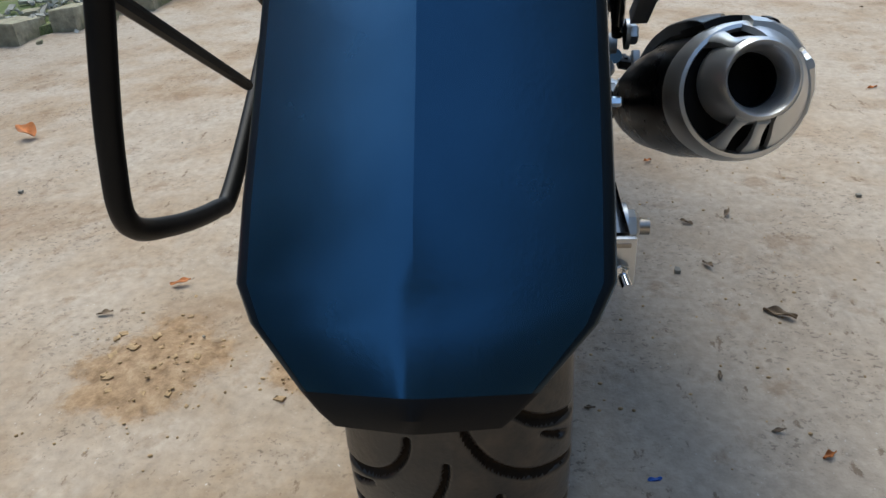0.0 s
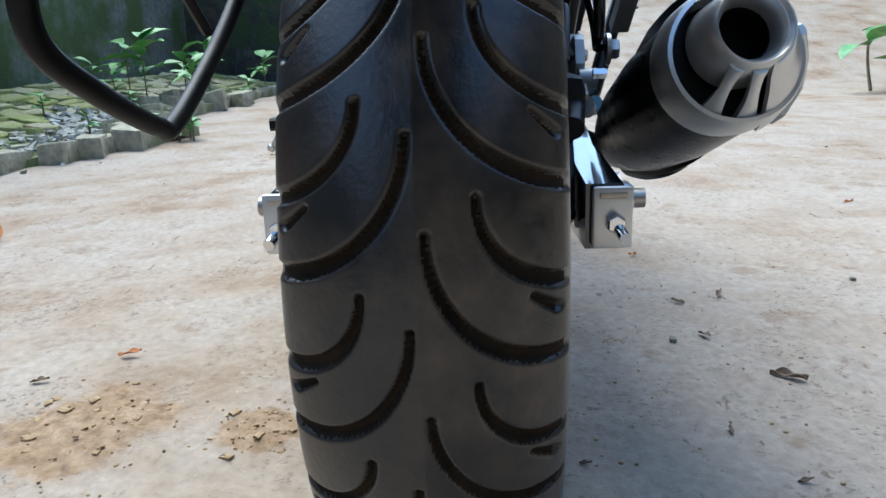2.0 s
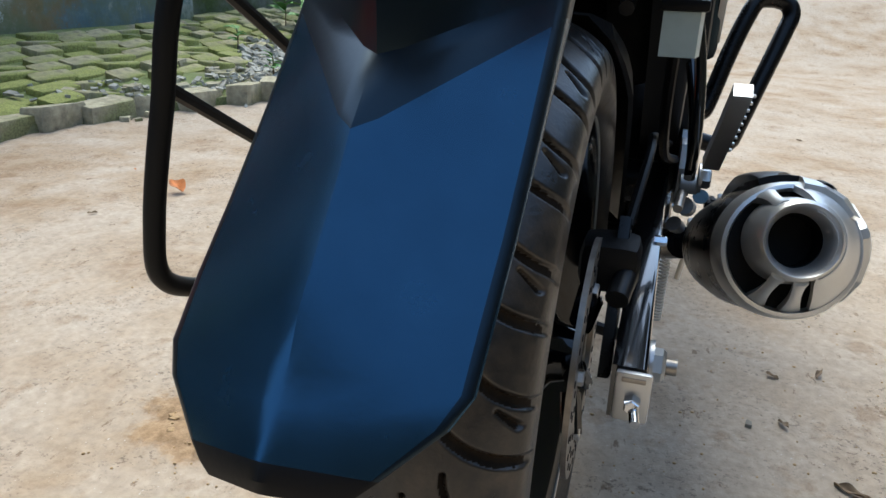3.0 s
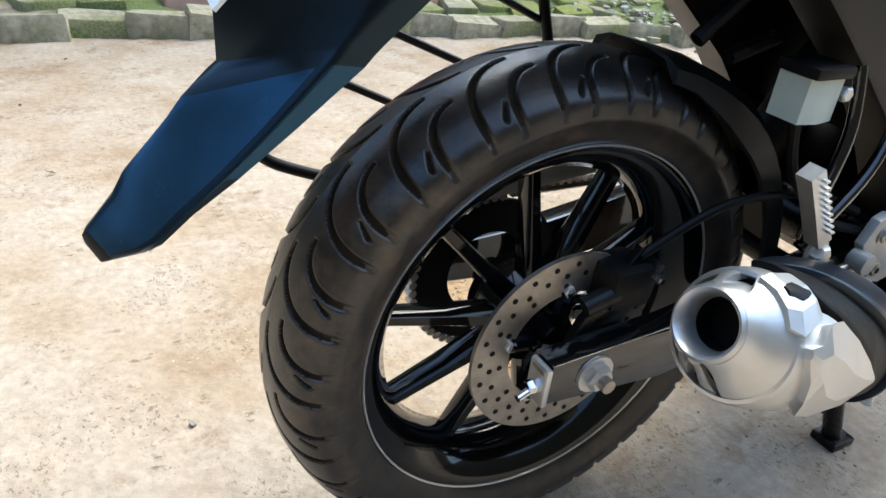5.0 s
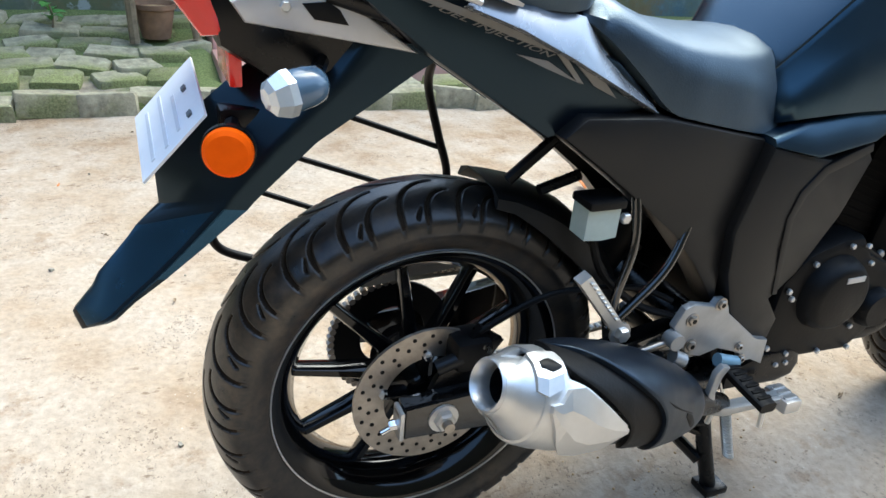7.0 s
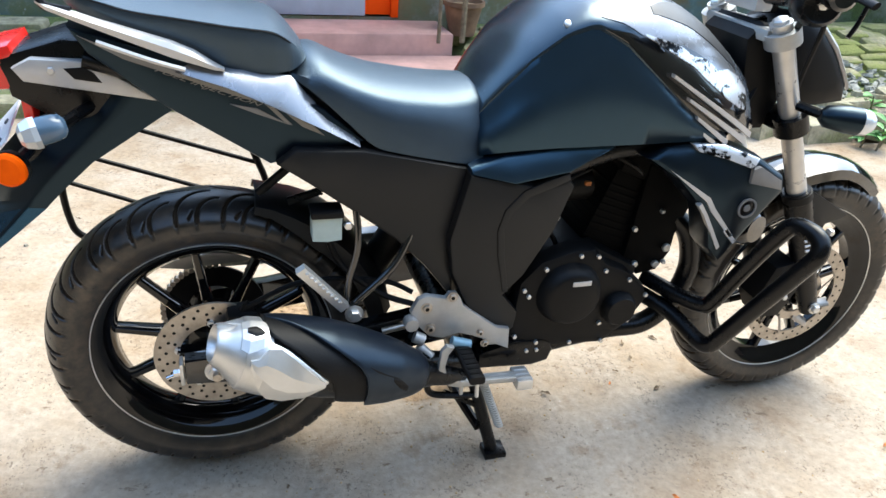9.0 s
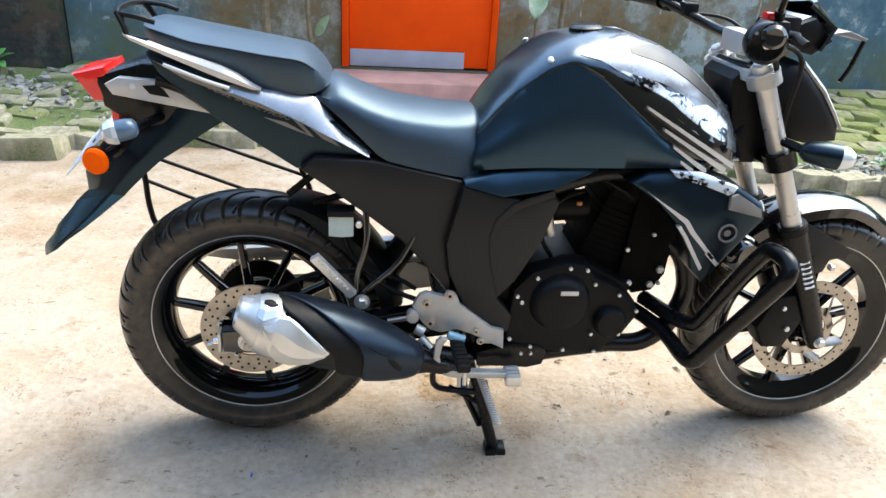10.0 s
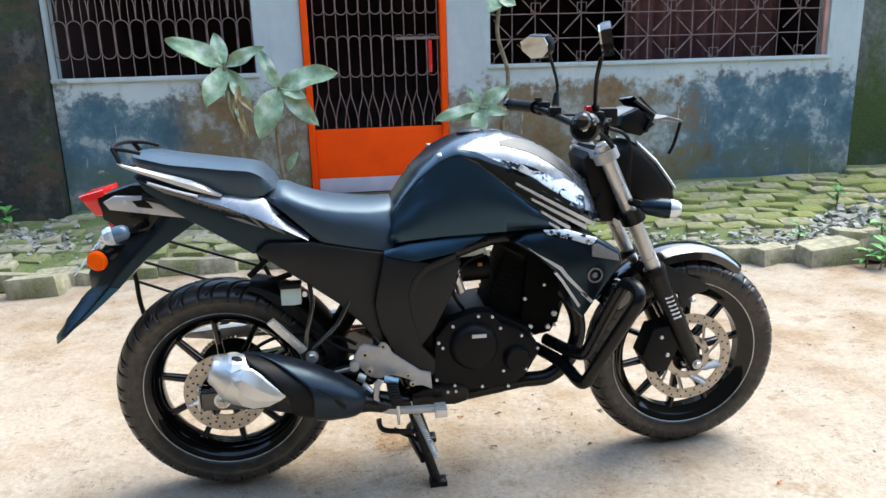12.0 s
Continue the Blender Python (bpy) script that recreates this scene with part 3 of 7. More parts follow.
win = thing("window_2", (2.7, WY, 1.14), "wide barred window with crossed red-brown iron grille", "window", kind="structure")
part("window_sill", box(1.4, 4.04, WY - 0.02, WY + 0.02, 1.112, 1.138, 0.004), M["house_paint"], win)
part("window_frame", box(3.985, 4.018, WY + 0.02, WY + 0.06, 1.14, 2.25, 0.003), M["pink_cement"], win, "dull red painted frame")
cell = 0.17
for k in range(1, 16):
    x = 1.42 + k * cell
    if x < 3.98:
        wire([(x, 1.14), (x, 2.25)], WY + 0.05, 0.0042, win)
for k in range(1, 7):
    z = 1.14 + k * cell
    wire([(1.42, z), (3.98, z)], WY + 0.046, 0.0042, win)
for i in range(15):
    for j in range(6):
        x, z = 1.42 + i * cell, 1.14 + j * cell
        if x + cell > 3.99:
            continue
        if (i + j) % 2 == 0:
            wire([(x + 0.035, z + 0.035), (x + cell, z + cell)], WY + 0.04, 0.0055, win)
        else:
            wire([(x + 0.035, z + cell - 0.035), (x + cell, z)], WY + 0.04, 0.0035, win)
        if (i % 2 == 0) and (j % 2 == 0):
            wire([(x - 0.034, z - 0.034 + 0.04), (x + 0.034, z + 0.006), (x + 0.034, z + 0.074), (x - 0.034, z + 0.074), (x - 0.034, z + 0.006)], WY + 0.036, 0.004, win)
curtain = thing("curtain", (3.6, WY + 0.5, 0.3), "dull red cloth hanging inside the window", "curtain")
secs = [[(2.6 + 0.02 * k, WY + 0.5 + 0.03 * math.sin(k * 1.1), z) for k in range(66)] for z in (0.255, 2.2)]
bm = loft([s + [(x, y + 0.004, z) for x, y, z in s[::-1]] for s in secs])
part("cloth", bm, M["dull_cloth"], curtain)

# pink cement steps
bm = box(0.05, 1.36, 2.93, WY - 0.002, -0.05, 0.245, 0.012)
step = structure("stairs", bm, M["pink_cement"], "pink cement doorstep in two levels")
structure("stairs_lower", box(0.04, 1.42, 2.56, 2.926, -0.05, 0.125, 0.012), M["pink_cement"], "pink cement doorstep, lower level")


# ---- terrace of mossy bricks ----
def kerb_y(x):
    return 2.2 + 0.2 * math.exp(-((x + 0.4) / 0.7) ** 2) - 0.42 * math.exp(-((x - 2.9) / 0.65) ** 2) + 0.05 * math.sin(x * 2.1)


def terrace_z(x, y):
    if 0.0 < x < 1.48 and y > 2.45:
        return 0.06
    return 0.055 + 0.2 * max(0, min(1, (y - kerb_y(x)) / (WY - kerb_y(x)))) ** 1.2


def make_terrace():
    xs, n = np.arange(-5.9, 8.5, 0.1), 14
    secs = []
    for x in xs:
        k = kerb_y(x)
        top = WY - 0.002 if -1.56 < x < 4.28 else (3.19 if x <= -1.56 else 3.59)
        row = [(x, k - 0.02, -0.06)] + [(x, k + (top - k) * j / n, terrace_z(x, k + (top - k) * j / n) - 0.022 + 0.012 * noise.noise((x * 5, j * 0.8, 3.0))) for j in range(n + 1)]
        secs.append(row)
    b = loft(secs, closed=False, caps=False)
    return structure("pavement", b, M["soil_moss"], "sloping terrace of mossy bricks along the house", 60)


terrace = make_terrace()


def stone_mesh(name, lx, ly, lz, material, seed, rough=0.16):
    """An uneven worn block with rounded edges."""
    rnd = random.Random(seed)
    b = bmesh.new()
    n = 8
    corners = ((1, -0.8), (1, 0.8), (0.86, 1), (-0.86, 1), (-1, 0.8), (-1, -0.8), (-0.86, -1), (0.86, -1))
    ring = [(x * (1 + rnd.uniform(-rough, rough)), y * (1 + rnd.uniform(-rough, rough))) for x, y in corners]
    tilt = rnd.uniform(-0.1, 0.1), rnd.uniform(-0.1, 0.1)
    levels = ((1.0, -0.5), (1.0, 0.42), (0.955, 0.5))
    R = [[b.verts.new((x * lx / 2 * f, y * ly / 2 * f, lz * (h + tilt[0] * x + tilt[1] * y + rnd.uniform(-0.03, 0.03)))) for x, y in ring] for f, h in levels]
    for i in range(2):
        for k in range(n):
            b.faces.new((R[i][k], R[i][(k + 1) % n], R[i + 1][(k + 1) % n], R[i + 1][k]))
    b.faces.new(R[2])
    return mesh_of(name, b, material, 50)


def leaf_mesh(name, length, width, material, droop=0.35, fold=0.25, wave=0.05, seed=0):
    """A leaf blade along +x with a folded midrib, thickness and a drooping tip."""
    rnd = random.Random(seed)
    b = bmesh.new()
    n, m = 12, 3
    rows = []
    for i in range(n + 1):
        t = i / n
        w = width * 0.5 * math.sin(math.pi * min(1, t * 0.97 + 0.03)) ** 0.8
        row = []
        for j in range(-m, m + 1):
            s = j / m
            z = -droop * length * t * t + fold * abs(s) * w + wave * length * 0.3 * math.sin(t * 9 + s * 2 + seed) * abs(s)
            row.append(b.verts.new((length * t * (1 - 0.1 * droop * t), s * w, z)))
        rows.append(row)
    for i in range(n):
        for j in range(2 * m):
            b.faces.new((rows[i][j], rows[i + 1][j], rows[i + 1][j + 1], rows[i][j + 1]))
    bmesh.ops.remove_doubles(b, verts=b.verts, dist=1e-5)
    bmesh.ops.solidify(b, geom=b.faces[:], thickness=0.0012)
    return mesh_of(name, b, material, 60)


# ---- plants ----
def plant(base, stem_pts, leaves, label, material, stem_r=0.014, seed=0):
    t = thing("plant", base, label, "plant")
    B = Vector(base)
    part("stem", tube([B + Vector(p) for p in stem_pts], [stem_r, stem_r * 0.6], 7), M["bark"], t)
    for k, (p, length, width, yaw, pitch) in enumerate(leaves):
        ob = place("leaf", leaf_mesh("leaf", length, width, M[material], 0.25 + 0.1 * (k % 3), 0.3, 0.06, seed + k), t)
        ob.matrix_basis = Matrix.Translation(B + Vector(p)) @ Euler((radians(12 * ((k % 3) - 1)), radians(-pitch), radians(yaw))).to_matrix().to_4x4()
    return t


def wall_plant(y, stem, leaves, label, stem_r, seed, dry=()):
    """A plant against the house whose blades hang open to the yard; stem and blades by x and z."""
    t = thing("plant", (stem[0][0], y, stem[0][1]), label, "plant")
    part("stem", tube([(x, y, z) for x, z in stem], [stem_r, stem_r * 0.7], 8), M["bark"], t)
    for k, (x0, z0, x1, z1) in enumerate(dry):
        d = Vector((x1 - x0, -0.05, z1 - z0))
        ax = d.normalized()
        ay = Vector((0.2, -1, 0.3)).cross(ax).normalized()
        ob = place("withered_leaf", leaf_mesh("withered_leaf", d.length, 0.045, M["straw"], 0.2, 0.8, 0.2, seed + 50 + k), t, "withered straw-brown leaf")
        ob.matrix_basis = Matrix.Translation((x0, y - 0.03, z0)) @ Matrix((ax, ay, ax.cross(ay))).transposed().to_4x4()
    for k, (x0, z0, x1, z1, w, lean) in enumerate(leaves):
        d = Vector((x1 - x0, lean, z1 - z0))
        n = Vector((0.1 * math.sin(k * 2.0), -1, 0.45 + 0.2 * math.cos(k * 1.3)))
        ax = d.normalized()
        ay = n.cross(ax).normalized()
        az = ax.cross(ay)
        ob = place("leaf", leaf_mesh("leaf", d.length, w * 0.84, M["leaf_pale"], 0.2, 0.32, 0.16, seed + k), t)
        ob.matrix_basis = Matrix.Translation((x0, y, z0)) @ Matrix((ax, ay, az)).transposed().to_4x4()
    return t


wall_plant(2.9, [(-0.30, 0.16), (-0.31, 0.56), (-0.32, 0.8), (-0.36, 1.0), (-0.365, 1.2)],
           [(-0.37, 1.18, -0.68, 1.38, 0.17, -0.08), (-0.37, 1.18, -0.42, 1.40, 0.12, 0.04), (-0.36, 1.18, -0.13, 1.30, 0.11, -0.1), (-0.37, 1.17, -0.48, 0.96, 0.17, -0.16),
            (-0.34, 1.14, -0.22, 0.93, 0.13, -0.06), (-0.35, 1.1, -0.33, 0.85, 0.06, -0.08), (-0.36, 1.16, -0.28, 0.99, 0.14, 0.05), (-0.35, 1.05, -0.3, 0.88, 0.05, -0.1)],
           "tall garden plant with pale broad leaves by the wall", 0.024, 1, ((-0.33, 1.02, -0.27, 0.78), (-0.35, 1.04, -0.31, 0.84), (-0.3, 1.0, -0.2, 0.9), (-0.34, 1.0, -0.24, 0.72), (-0.29, 1.06, -0.3, 0.9)))
wall_plant(2.95, [(-0.02, 0.17), (-0.07, 0.51), (-0.08, 0.77), (-0.045, 1.04)],
           [(-0.04, 1.04, 0.31, 1.16, 0.2, -0.1), (-0.04, 1.03, 0.12, 0.99, 0.1, -0.12), (-0.03, 1.02, 0.19, 0.80, 0.14, -0.1), (-0.05, 1.03, -0.19, 0.74, 0.21, -0.14), (-0.05, 1.04, -0.16, 1.30, 0.1, 0.05),
            (-0.045, 1.03, -0.11, 1.18, 0.09, -0.05), (-0.03, 0.5, 0.03, 0.62, 0.07, -0.05)],
           "garden plant with broad pale leaves beside the gate", 0.016, 11)
wall_plant(2.9, [(1.26, 0.2), (1.26, 0.68), (1.263, 0.87)],
           [(1.263, 0.87, 0.95, 0.83, 0.11, -0.1), (1.263, 0.87, 1.45, 1.01, 0.13, -0.05), (1.263, 0.86, 1.42, 0.84, 0.1, -0.12), (1.26, 0.86, 1.23, 0.68, 0.14, -0.12), (1.26, 0.86, 1.06, 0.79, 0.1, -0.02), (1.26, 0.87, 1.2, 1.0, 0.07, 0.02)],
           "leafy pale plant in front of the wall", 0.012, 21)
wall_plant(2.92, [(1.41, 0.2), (1.416, 0.71), (1.43, 0.82), (1.457, 1.08), (1.39, 1.33), (1.405, 1.55), (1.4, 1.8)],
           [(1.4, 1.55, 1.32, 1.48, 0.12, -0.08), (1.4, 1.56, 1.5, 1.52, 0.12, -0.06), (1.4, 1.78, 1.6, 1.85, 0.13, -0.1), (1.4, 1.8, 1.2, 1.88, 0.13, -0.1)],
           "thin leaning sapling stem against the wall", 0.017, 31)
# arum by the far side of the yard
plant((5.3, -3.0, 0.0), [(0, 0, 0), (0.05, 0.02, 0.2), (0.02, 0.05, 0.38)],
      [((0.02, 0.05, 0.38), 0.5, 0.26, 200, 15), ((0.02, 0.03, 0.36), 0.5, 0.28, -60, 30), ((0.0, 0.05, 0.34), 0.35, 0.2, 120, 10), ((0.02, 0.0, 0.24), 0.3, 0.14, 250, 0)],
      "bright green broad-leaved plant in the yard", "leaf_green", 0.014, 41)
plant((5.6, -3.5, 0.0), [(0, 0, 0), (-0.03, 0.02, 0.25), (0.0, 0.02, 0.4)],
      [((0, 0.02, 0.4), 0.45, 0.24, 170, 25), ((0, 0.02, 0.38), 0.4, 0.22, 60, 30), ((0, 0.02, 0.36), 0.4, 0.2, -80, 20)],
      "bright green broad-leaved plant in the yard", "leaf_green", 0.014, 47)
for k, (x, y, h) in enumerate(((5.0, 2.55, 0.5), (5.6, 2.4, 0.34), (4.3, 2.35, 0.16), (6.4, 2.2, 0.2), (3.7, 2.6, 0.14), (4.9, 2.9, 0.25), (7.0, 1.9, 0.22), (3.0, 1.95, 0.12), (3.5, 1.9, 0.16), (-1.9, 2.75, 0.14), (-2.1, 2.9, 0.2), (-0.65, 3.05, 0.14), (5.3, 2.3, 0.3), (5.9, 2.6, 0.38), (6.2, 2.5, 0.3), (4.7, 2.65, 0.22), (6.7, 2.7, 0.45), (7.3, 2.3, 0.35), (5.15, 2.75, 0.42), (3.9, 2.1, 0.14), (3.2, 1.5, 0.12), (3.26, 1.54, 0.13), (3.16, 1.56, 0.1), (-2.0, 3.08, 0.22), (-1.86, 3.0, 0.16), (-2.2, 3.05, 0.26))):
    z = terrace_z(x, y) - 0.02 if y > kerb_y(x) + 0.05 else 0.0
    rnd = random.Random(k)
    plant((x, y, z), [(0, 0, 0), (0.01, 0, h * 0.6), (0, 0, h)],
          [((0, 0, h * (0.45 + 0.55 * i / 6)), h * rnd.uniform(0.45, 0.7), h * rnd.uniform(0.25, 0.36), i * 61 + k * 23, rnd.uniform(5, 45)) for i in range(7)],
          "small green weed between stones", "leaf_green", 0.006, 60 + k * 9)

for x, y, z, k, label in ((1.46, 3.1, 0.21, 1.0, "brown clay flower pot on the terrace"), (-0.2, 2.98, 0.17, 0.8, "dark clay flower pot beside the doorstep")):
    pot = thing("flower_pot", (x, y, z), label, "flower pot")
    part("pot_body", lathe([(0, 0), (0.08 * k, 0), (0.115 * k, 0.17 * k), (0.13 * k, 0.175 * k), (0.13 * k, 0.2 * k), (0.115 * k, 0.2 * k), (0.1 * k, 0.17 * k), (0, 0.17 * k)], (x, y, z), (0, 0, 1), 24), M["terracotta"], pot)
    part("soil", lathe([(0, 0.175 * k), (0.06 * k, 0.178 * k), (0.104 * k, 0.172 * k), (0.1 * k, 0.16 * k), (0, 0.16 * k)], (x, y, z), (0, 0, 1), 18), M["crumb"], pot, "dry brown potting soil")


# ---- the motorcycle ----
bike = thing("motorcycle", (0.66, 0.0, 0.0), "matt black street motorcycle with silver details on its centre stand", "motorcycle")
RC, FC = Vector((0.0, 0.0, 0.308)), Vector((1.334, 0.0, 0.2955))


def both(name, make, material, parent=None, label=""):
    """The same part on the right side (-1) and on the left (1)."""
    return [part(name, make(s), material, parent or bike, label) for s in (-1, 1)]


def tyre_mesh(name, profile, centre, steps, across, period_count):
    """A tyre with sunken swept grooves on both halves of its tread; steps go round one period of the tread."""
    half = spline([(y, r, 0) for y, r in profile], 8)
    d = np.cumsum([0] + [(half[i + 1] - half[i]).length for i in range(len(half) - 1)])
    u = np.linspace(0, d[-1], across)
    ys = np.interp(u, d, [p.x for p in half])
    rs = np.interp(u, d, [p.y for p in half])
    ys, rs = np.concatenate([ys, -ys[::-1][1:]]), np.concatenate([rs, rs[::-1][1:]])
    crown = max(rs)
    w = abs(profile[3][0]) / 0.07
    th = np.linspace(0, math.pi / 2, 30)
    lines = [np.stack([-0.062 * np.sin(th), (0.004 + 0.063 * (1 - np.cos(th))) * w], 1),
             np.stack([0.016 - 0.040 * np.sin(th), (0.026 + 0.043 * (1 - np.cos(th))) * w], 1),
             np.stack([np.linspace(-0.030, -0.038, 10), np.linspace(0.051, 0.062, 10) * w], 1)]
    widths = (np.linspace(0.0017, 0.0042, 30), np.linspace(0.0017, 0.0042, 30), np.linspace(0.0012, 0.0026, 10))
    p = 2 * math.pi * crown / period_count
    ss0 = -np.arange(steps) * p / steps
    around = steps * period_count
    a = np.arange(around) * 2 * math.pi / around
    depth = np.zeros((steps, len(ys)))
    for side, phase in ((-1, 0.0), (1, 0.5)):
        sel = np.where(ys * side > 0.001)[0]
        yy = np.abs(ys[sel])
        ss = (ss0 / p + phase) % 1.0 * p
        for line, width in zip(lines, widths):
            for shift in (-p, 0, p):
                inside = np.full((steps, len(sel)), -1.0)
                for q, half_width in zip(line, width):
                    inside = np.maximum(inside, half_width - np.hypot(ss[:, None] - (q[0] + p * 0.6 + shift), yy[None, :] - q[1]))
                k = np.clip(inside / 0.0034 + 0.45, 0, 1)
                depth[:, sel] = np.maximum(depth[:, sel], (0.005 if centre.x < 1 else 0.0035) * k * k * (3 - 2 * k))
    # the grooves run out shallow on the shoulder
    depth *= 1 - 0.6 * np.clip((np.abs(ys)[None, :] / w - 0.052) / 0.02, 0, 1)
    depth *= np.clip((rs[None, :] - (crown - 0.047)) / 0.012, 0, 1)
    depth = np.tile(depth, (period_count, 1))
    nrm_y, nrm_r = np.gradient(rs), -np.gradient(ys)
    ln = np.hypot(nrm_y, nrm_r)
    ny, nr = nrm_y / ln, nrm_r / ln
    if nr[len(nr) // 2] < 0:
        ny, nr = -ny, -nr
    R = rs[None, :] - depth * nr[None, :]
    Y = np.repeat(ys[None, :], around, 0) - depth * ny[None, :]
    X, Z = centre.x + R * np.cos(a)[:, None], centre.z + R * np.sin(a)[:, None]
    V = np.stack([X, Y, Z], 2).reshape(-1, 3)
    n = len(ys)
    i, j = np.meshgrid(np.arange(around), np.arange(n - 1), indexing="ij")
    k = (i + 1) % around
    F = np.stack([i * n + j, i * n + j + 1, k * n + j + 1, k * n + j], 2).reshape(-1, 4)
    me = bpy.data.meshes.new(name)
    me.from_pydata(V.tolist(), [], F.tolist())
    me.materials.append(M["rubber"])
    me.materials.append(M["groove_dust"])
    # dry clay sits on the floor of the deep grooves
    me.polygons.foreach_set("material_index", (depth[:, :-1] > 0.0024).astype(int).reshape(-1))
    me.polygons.foreach_set("use_smooth", [True] * len(me.polygons))
    return me


def spoke_bm(c, ang, r0, r1, y0, y1, w0, w1):
    b = bmesh.new()
    secs = []
    for r, w, k in ((r0, w0, 0.0), ((r0 + r1) / 2, (w0 + w1) / 2 * 0.9, 0.5), (r1, w1, 1.0)):
        d = 0.017 - 0.004 * k
        ym = y0 + (y1 - y0) * k
        sec = []
        for sx, sy in ((-1, -0.7), (-0.6, -1), (0.6, -1), (1, -0.7), (1, 0.7), (0.6, 1), (-0.6, 1), (-1, 0.7)):
            t = sx * w / 2
            sec.append((c.x + r * math.cos(ang) - t * math.sin(ang), ym + sy * d, c.z + r * math.sin(ang) + t * math.cos(ang)))
        secs.append(sec)
    return loft(secs, bm=b)


def ring_bm(c, r0, r1, y0, y1, seg=64, bm=None):
    return lathe([(r0, y0), (r1, y0), (r1, y1), (r0, y1)], (c.x, 0, c.z), (0, 1, 0), seg, bm, close=True)


def drilled(c, y, rows, r, parent):
    b = bmesh.new()
    for rad, n, off in rows:
        for k in range(n):
            a = 2 * math.pi * (k + off) / n
            lathe([(0, 0), (r, 0), (r, 0.0006), (0, 0.0006)], (c.x + rad * math.cos(a), y, c.z + rad * math.sin(a)), (0, -1, 0), 8, b)
    return tagged(part("drilling", b, M["engine_black"], parent), "small drilled holes", kind="stuff")


def wheel(name, c, hw, tyre_profile, steps, across, turn, shrink, label):
    hub = lathe([(0.0, -0.075), (0.022, -0.075), (0.03, -0.05), (0.052, -0.035), (0.056, 0.0), (0.052, 0.035), (0.03, 0.05), (0.022, 0.075), (0, 0.075)], c, (0, 1, 0), 32)
    w = part(name, hub, M["rim_black"], bike, label)
    place("tyre", tyre_mesh("tyre", tyre_profile, c, steps, across, 22), w, "dusty black tyre with swept grooves")
    e = hw
    prof = [(0.222, -e), (0.2285, -e - 0.002), (0.2285, -e + 0.005), (0.216, -e + 0.012), (0.206, -e * 0.55), (0.198, -0.012), (0.198, 0.012), (0.206, e * 0.55), (0.216, e - 0.012), (0.2285, e - 0.005), (0.2285, e + 0.002), (0.222, e),
            (0.208, e - 0.008), (0.196, e * 0.5), (0.187, 0.016), (0.187, -0.016), (0.196, -e * 0.5), (0.208, -e + 0.008)]
    prof = [(r - shrink, y) for r, y in prof]
    part("rim", lathe(prof, c, (0, 1, 0), 96, close=True), M["rim_black"], w)
    for s in (-1, 1):
        part("rim_edge", lathe([(r - shrink, s * (e + y)) for r, y in ((0.2258, 0.0025), (0.2275, 0.0035), (0.2285, 0.0015), (0.2258, 0.001))], c, (0, 1, 0), 96, close=True), M["silver"], w, "thin bright machined edge")
    for k in range(10):
        part("spoke", spoke_bm(c, 2 * math.pi * k / 10 + turn, 0.04, 0.195 - shrink, -0.012, -0.004, 0.023, 0.0145), M["rim_black"], w)
    return w


rear_profile = [(-0.052, 0.217), (-0.061, 0.227), (-0.0695, 0.246), (-0.0705, 0.258), (-0.066, 0.274), (-0.048, 0.2895), (-0.025, 0.299), (0.0, 0.3025)]
front_profile = [(-0.036, 0.219), (-0.044, 0.229), (-0.0495, 0.247), (-0.0505, 0.257), (-0.047, 0.272), (-0.034, 0.285), (-0.018, 0.2935), (0.0, 0.296)]
rw = wheel("rear_wheel", RC, 0.056, rear_profile, 84, 120, 0.454, 0.006, "black ten-spoke alloy rear wheel")
fw = wheel("front_wheel", FC, 0.038, front_profile, 34, 40, 0.192, 0.004, "black ten-spoke alloy front wheel")
# rear disc and sprocket
disc = part("brake_disc", ring_bm(RC, 0.067, 0.112, -0.079, -0.074, 72), M["steel"], rw, "dull drilled steel brake disc")
drilled(RC, -0.0791, ((0.102, 24, 0.0), (0.09, 24, 0.5), (0.078, 12, 0.25)), 0.0032, disc)
for k in range(5):
    a = 2 * math.pi * k / 5 + 0.4
    part("disc_arm", tube([(RC.x + 0.035 * math.cos(a), -0.07, RC.z + 0.035 * math.sin(a)), (RC.x + 0.072 * math.cos(a), -0.076, RC.z + 0.072 * math.sin(a))], 0.01, 8, smooth=False), M["rim_black"], rw)
for k in range(5):
    a = 2 * math.pi * k / 5 + 0.4
    part("disc_bolt", bolt((RC.x + 0.07 * math.cos(a), -0.079, RC.z + 0.07 * math.sin(a)), 0.007, 0.005), M["silver"], rw)
part("sprocket", ring_bm(RC, 0.055, 0.098, 0.078, 0.084, 64), M["engine_black"], rw)
# chain: many small links in one run round the sprocket
links = [(RC.x + 0.103 * math.cos(a), RC.z + 0.103 * math.sin(a)) for a in np.linspace(math.pi * 0.48, math.pi * 1.55, 30)]
upper = [(x, 0.413) for x in np.arange(0.02, 0.46, 0.0125)]
lower = [(x, 0.207 + (x * 0.11)) for x in np.arange(0.02, 0.46, 0.0125)]
bm = bmesh.new()
for k, (x, z) in enumerate(links + upper + lower):
    lathe([(0, -0.006), (0.0055, -0.006), (0.0055, 0.006), (0, 0.006)], (x, 0.081, z), (0, 1, 0), 7, bm)
for line in (upper, lower):
    for yy in (0.0745, 0.0875):
        tube([(line[0][0], yy, line[0][1]), (line[-1][0], yy, line[-1][1])], 0.004, 5, smooth=False, bm=bm)
part("drive_chain", bm, M["steel"], bike, "greasy steel drive chain")
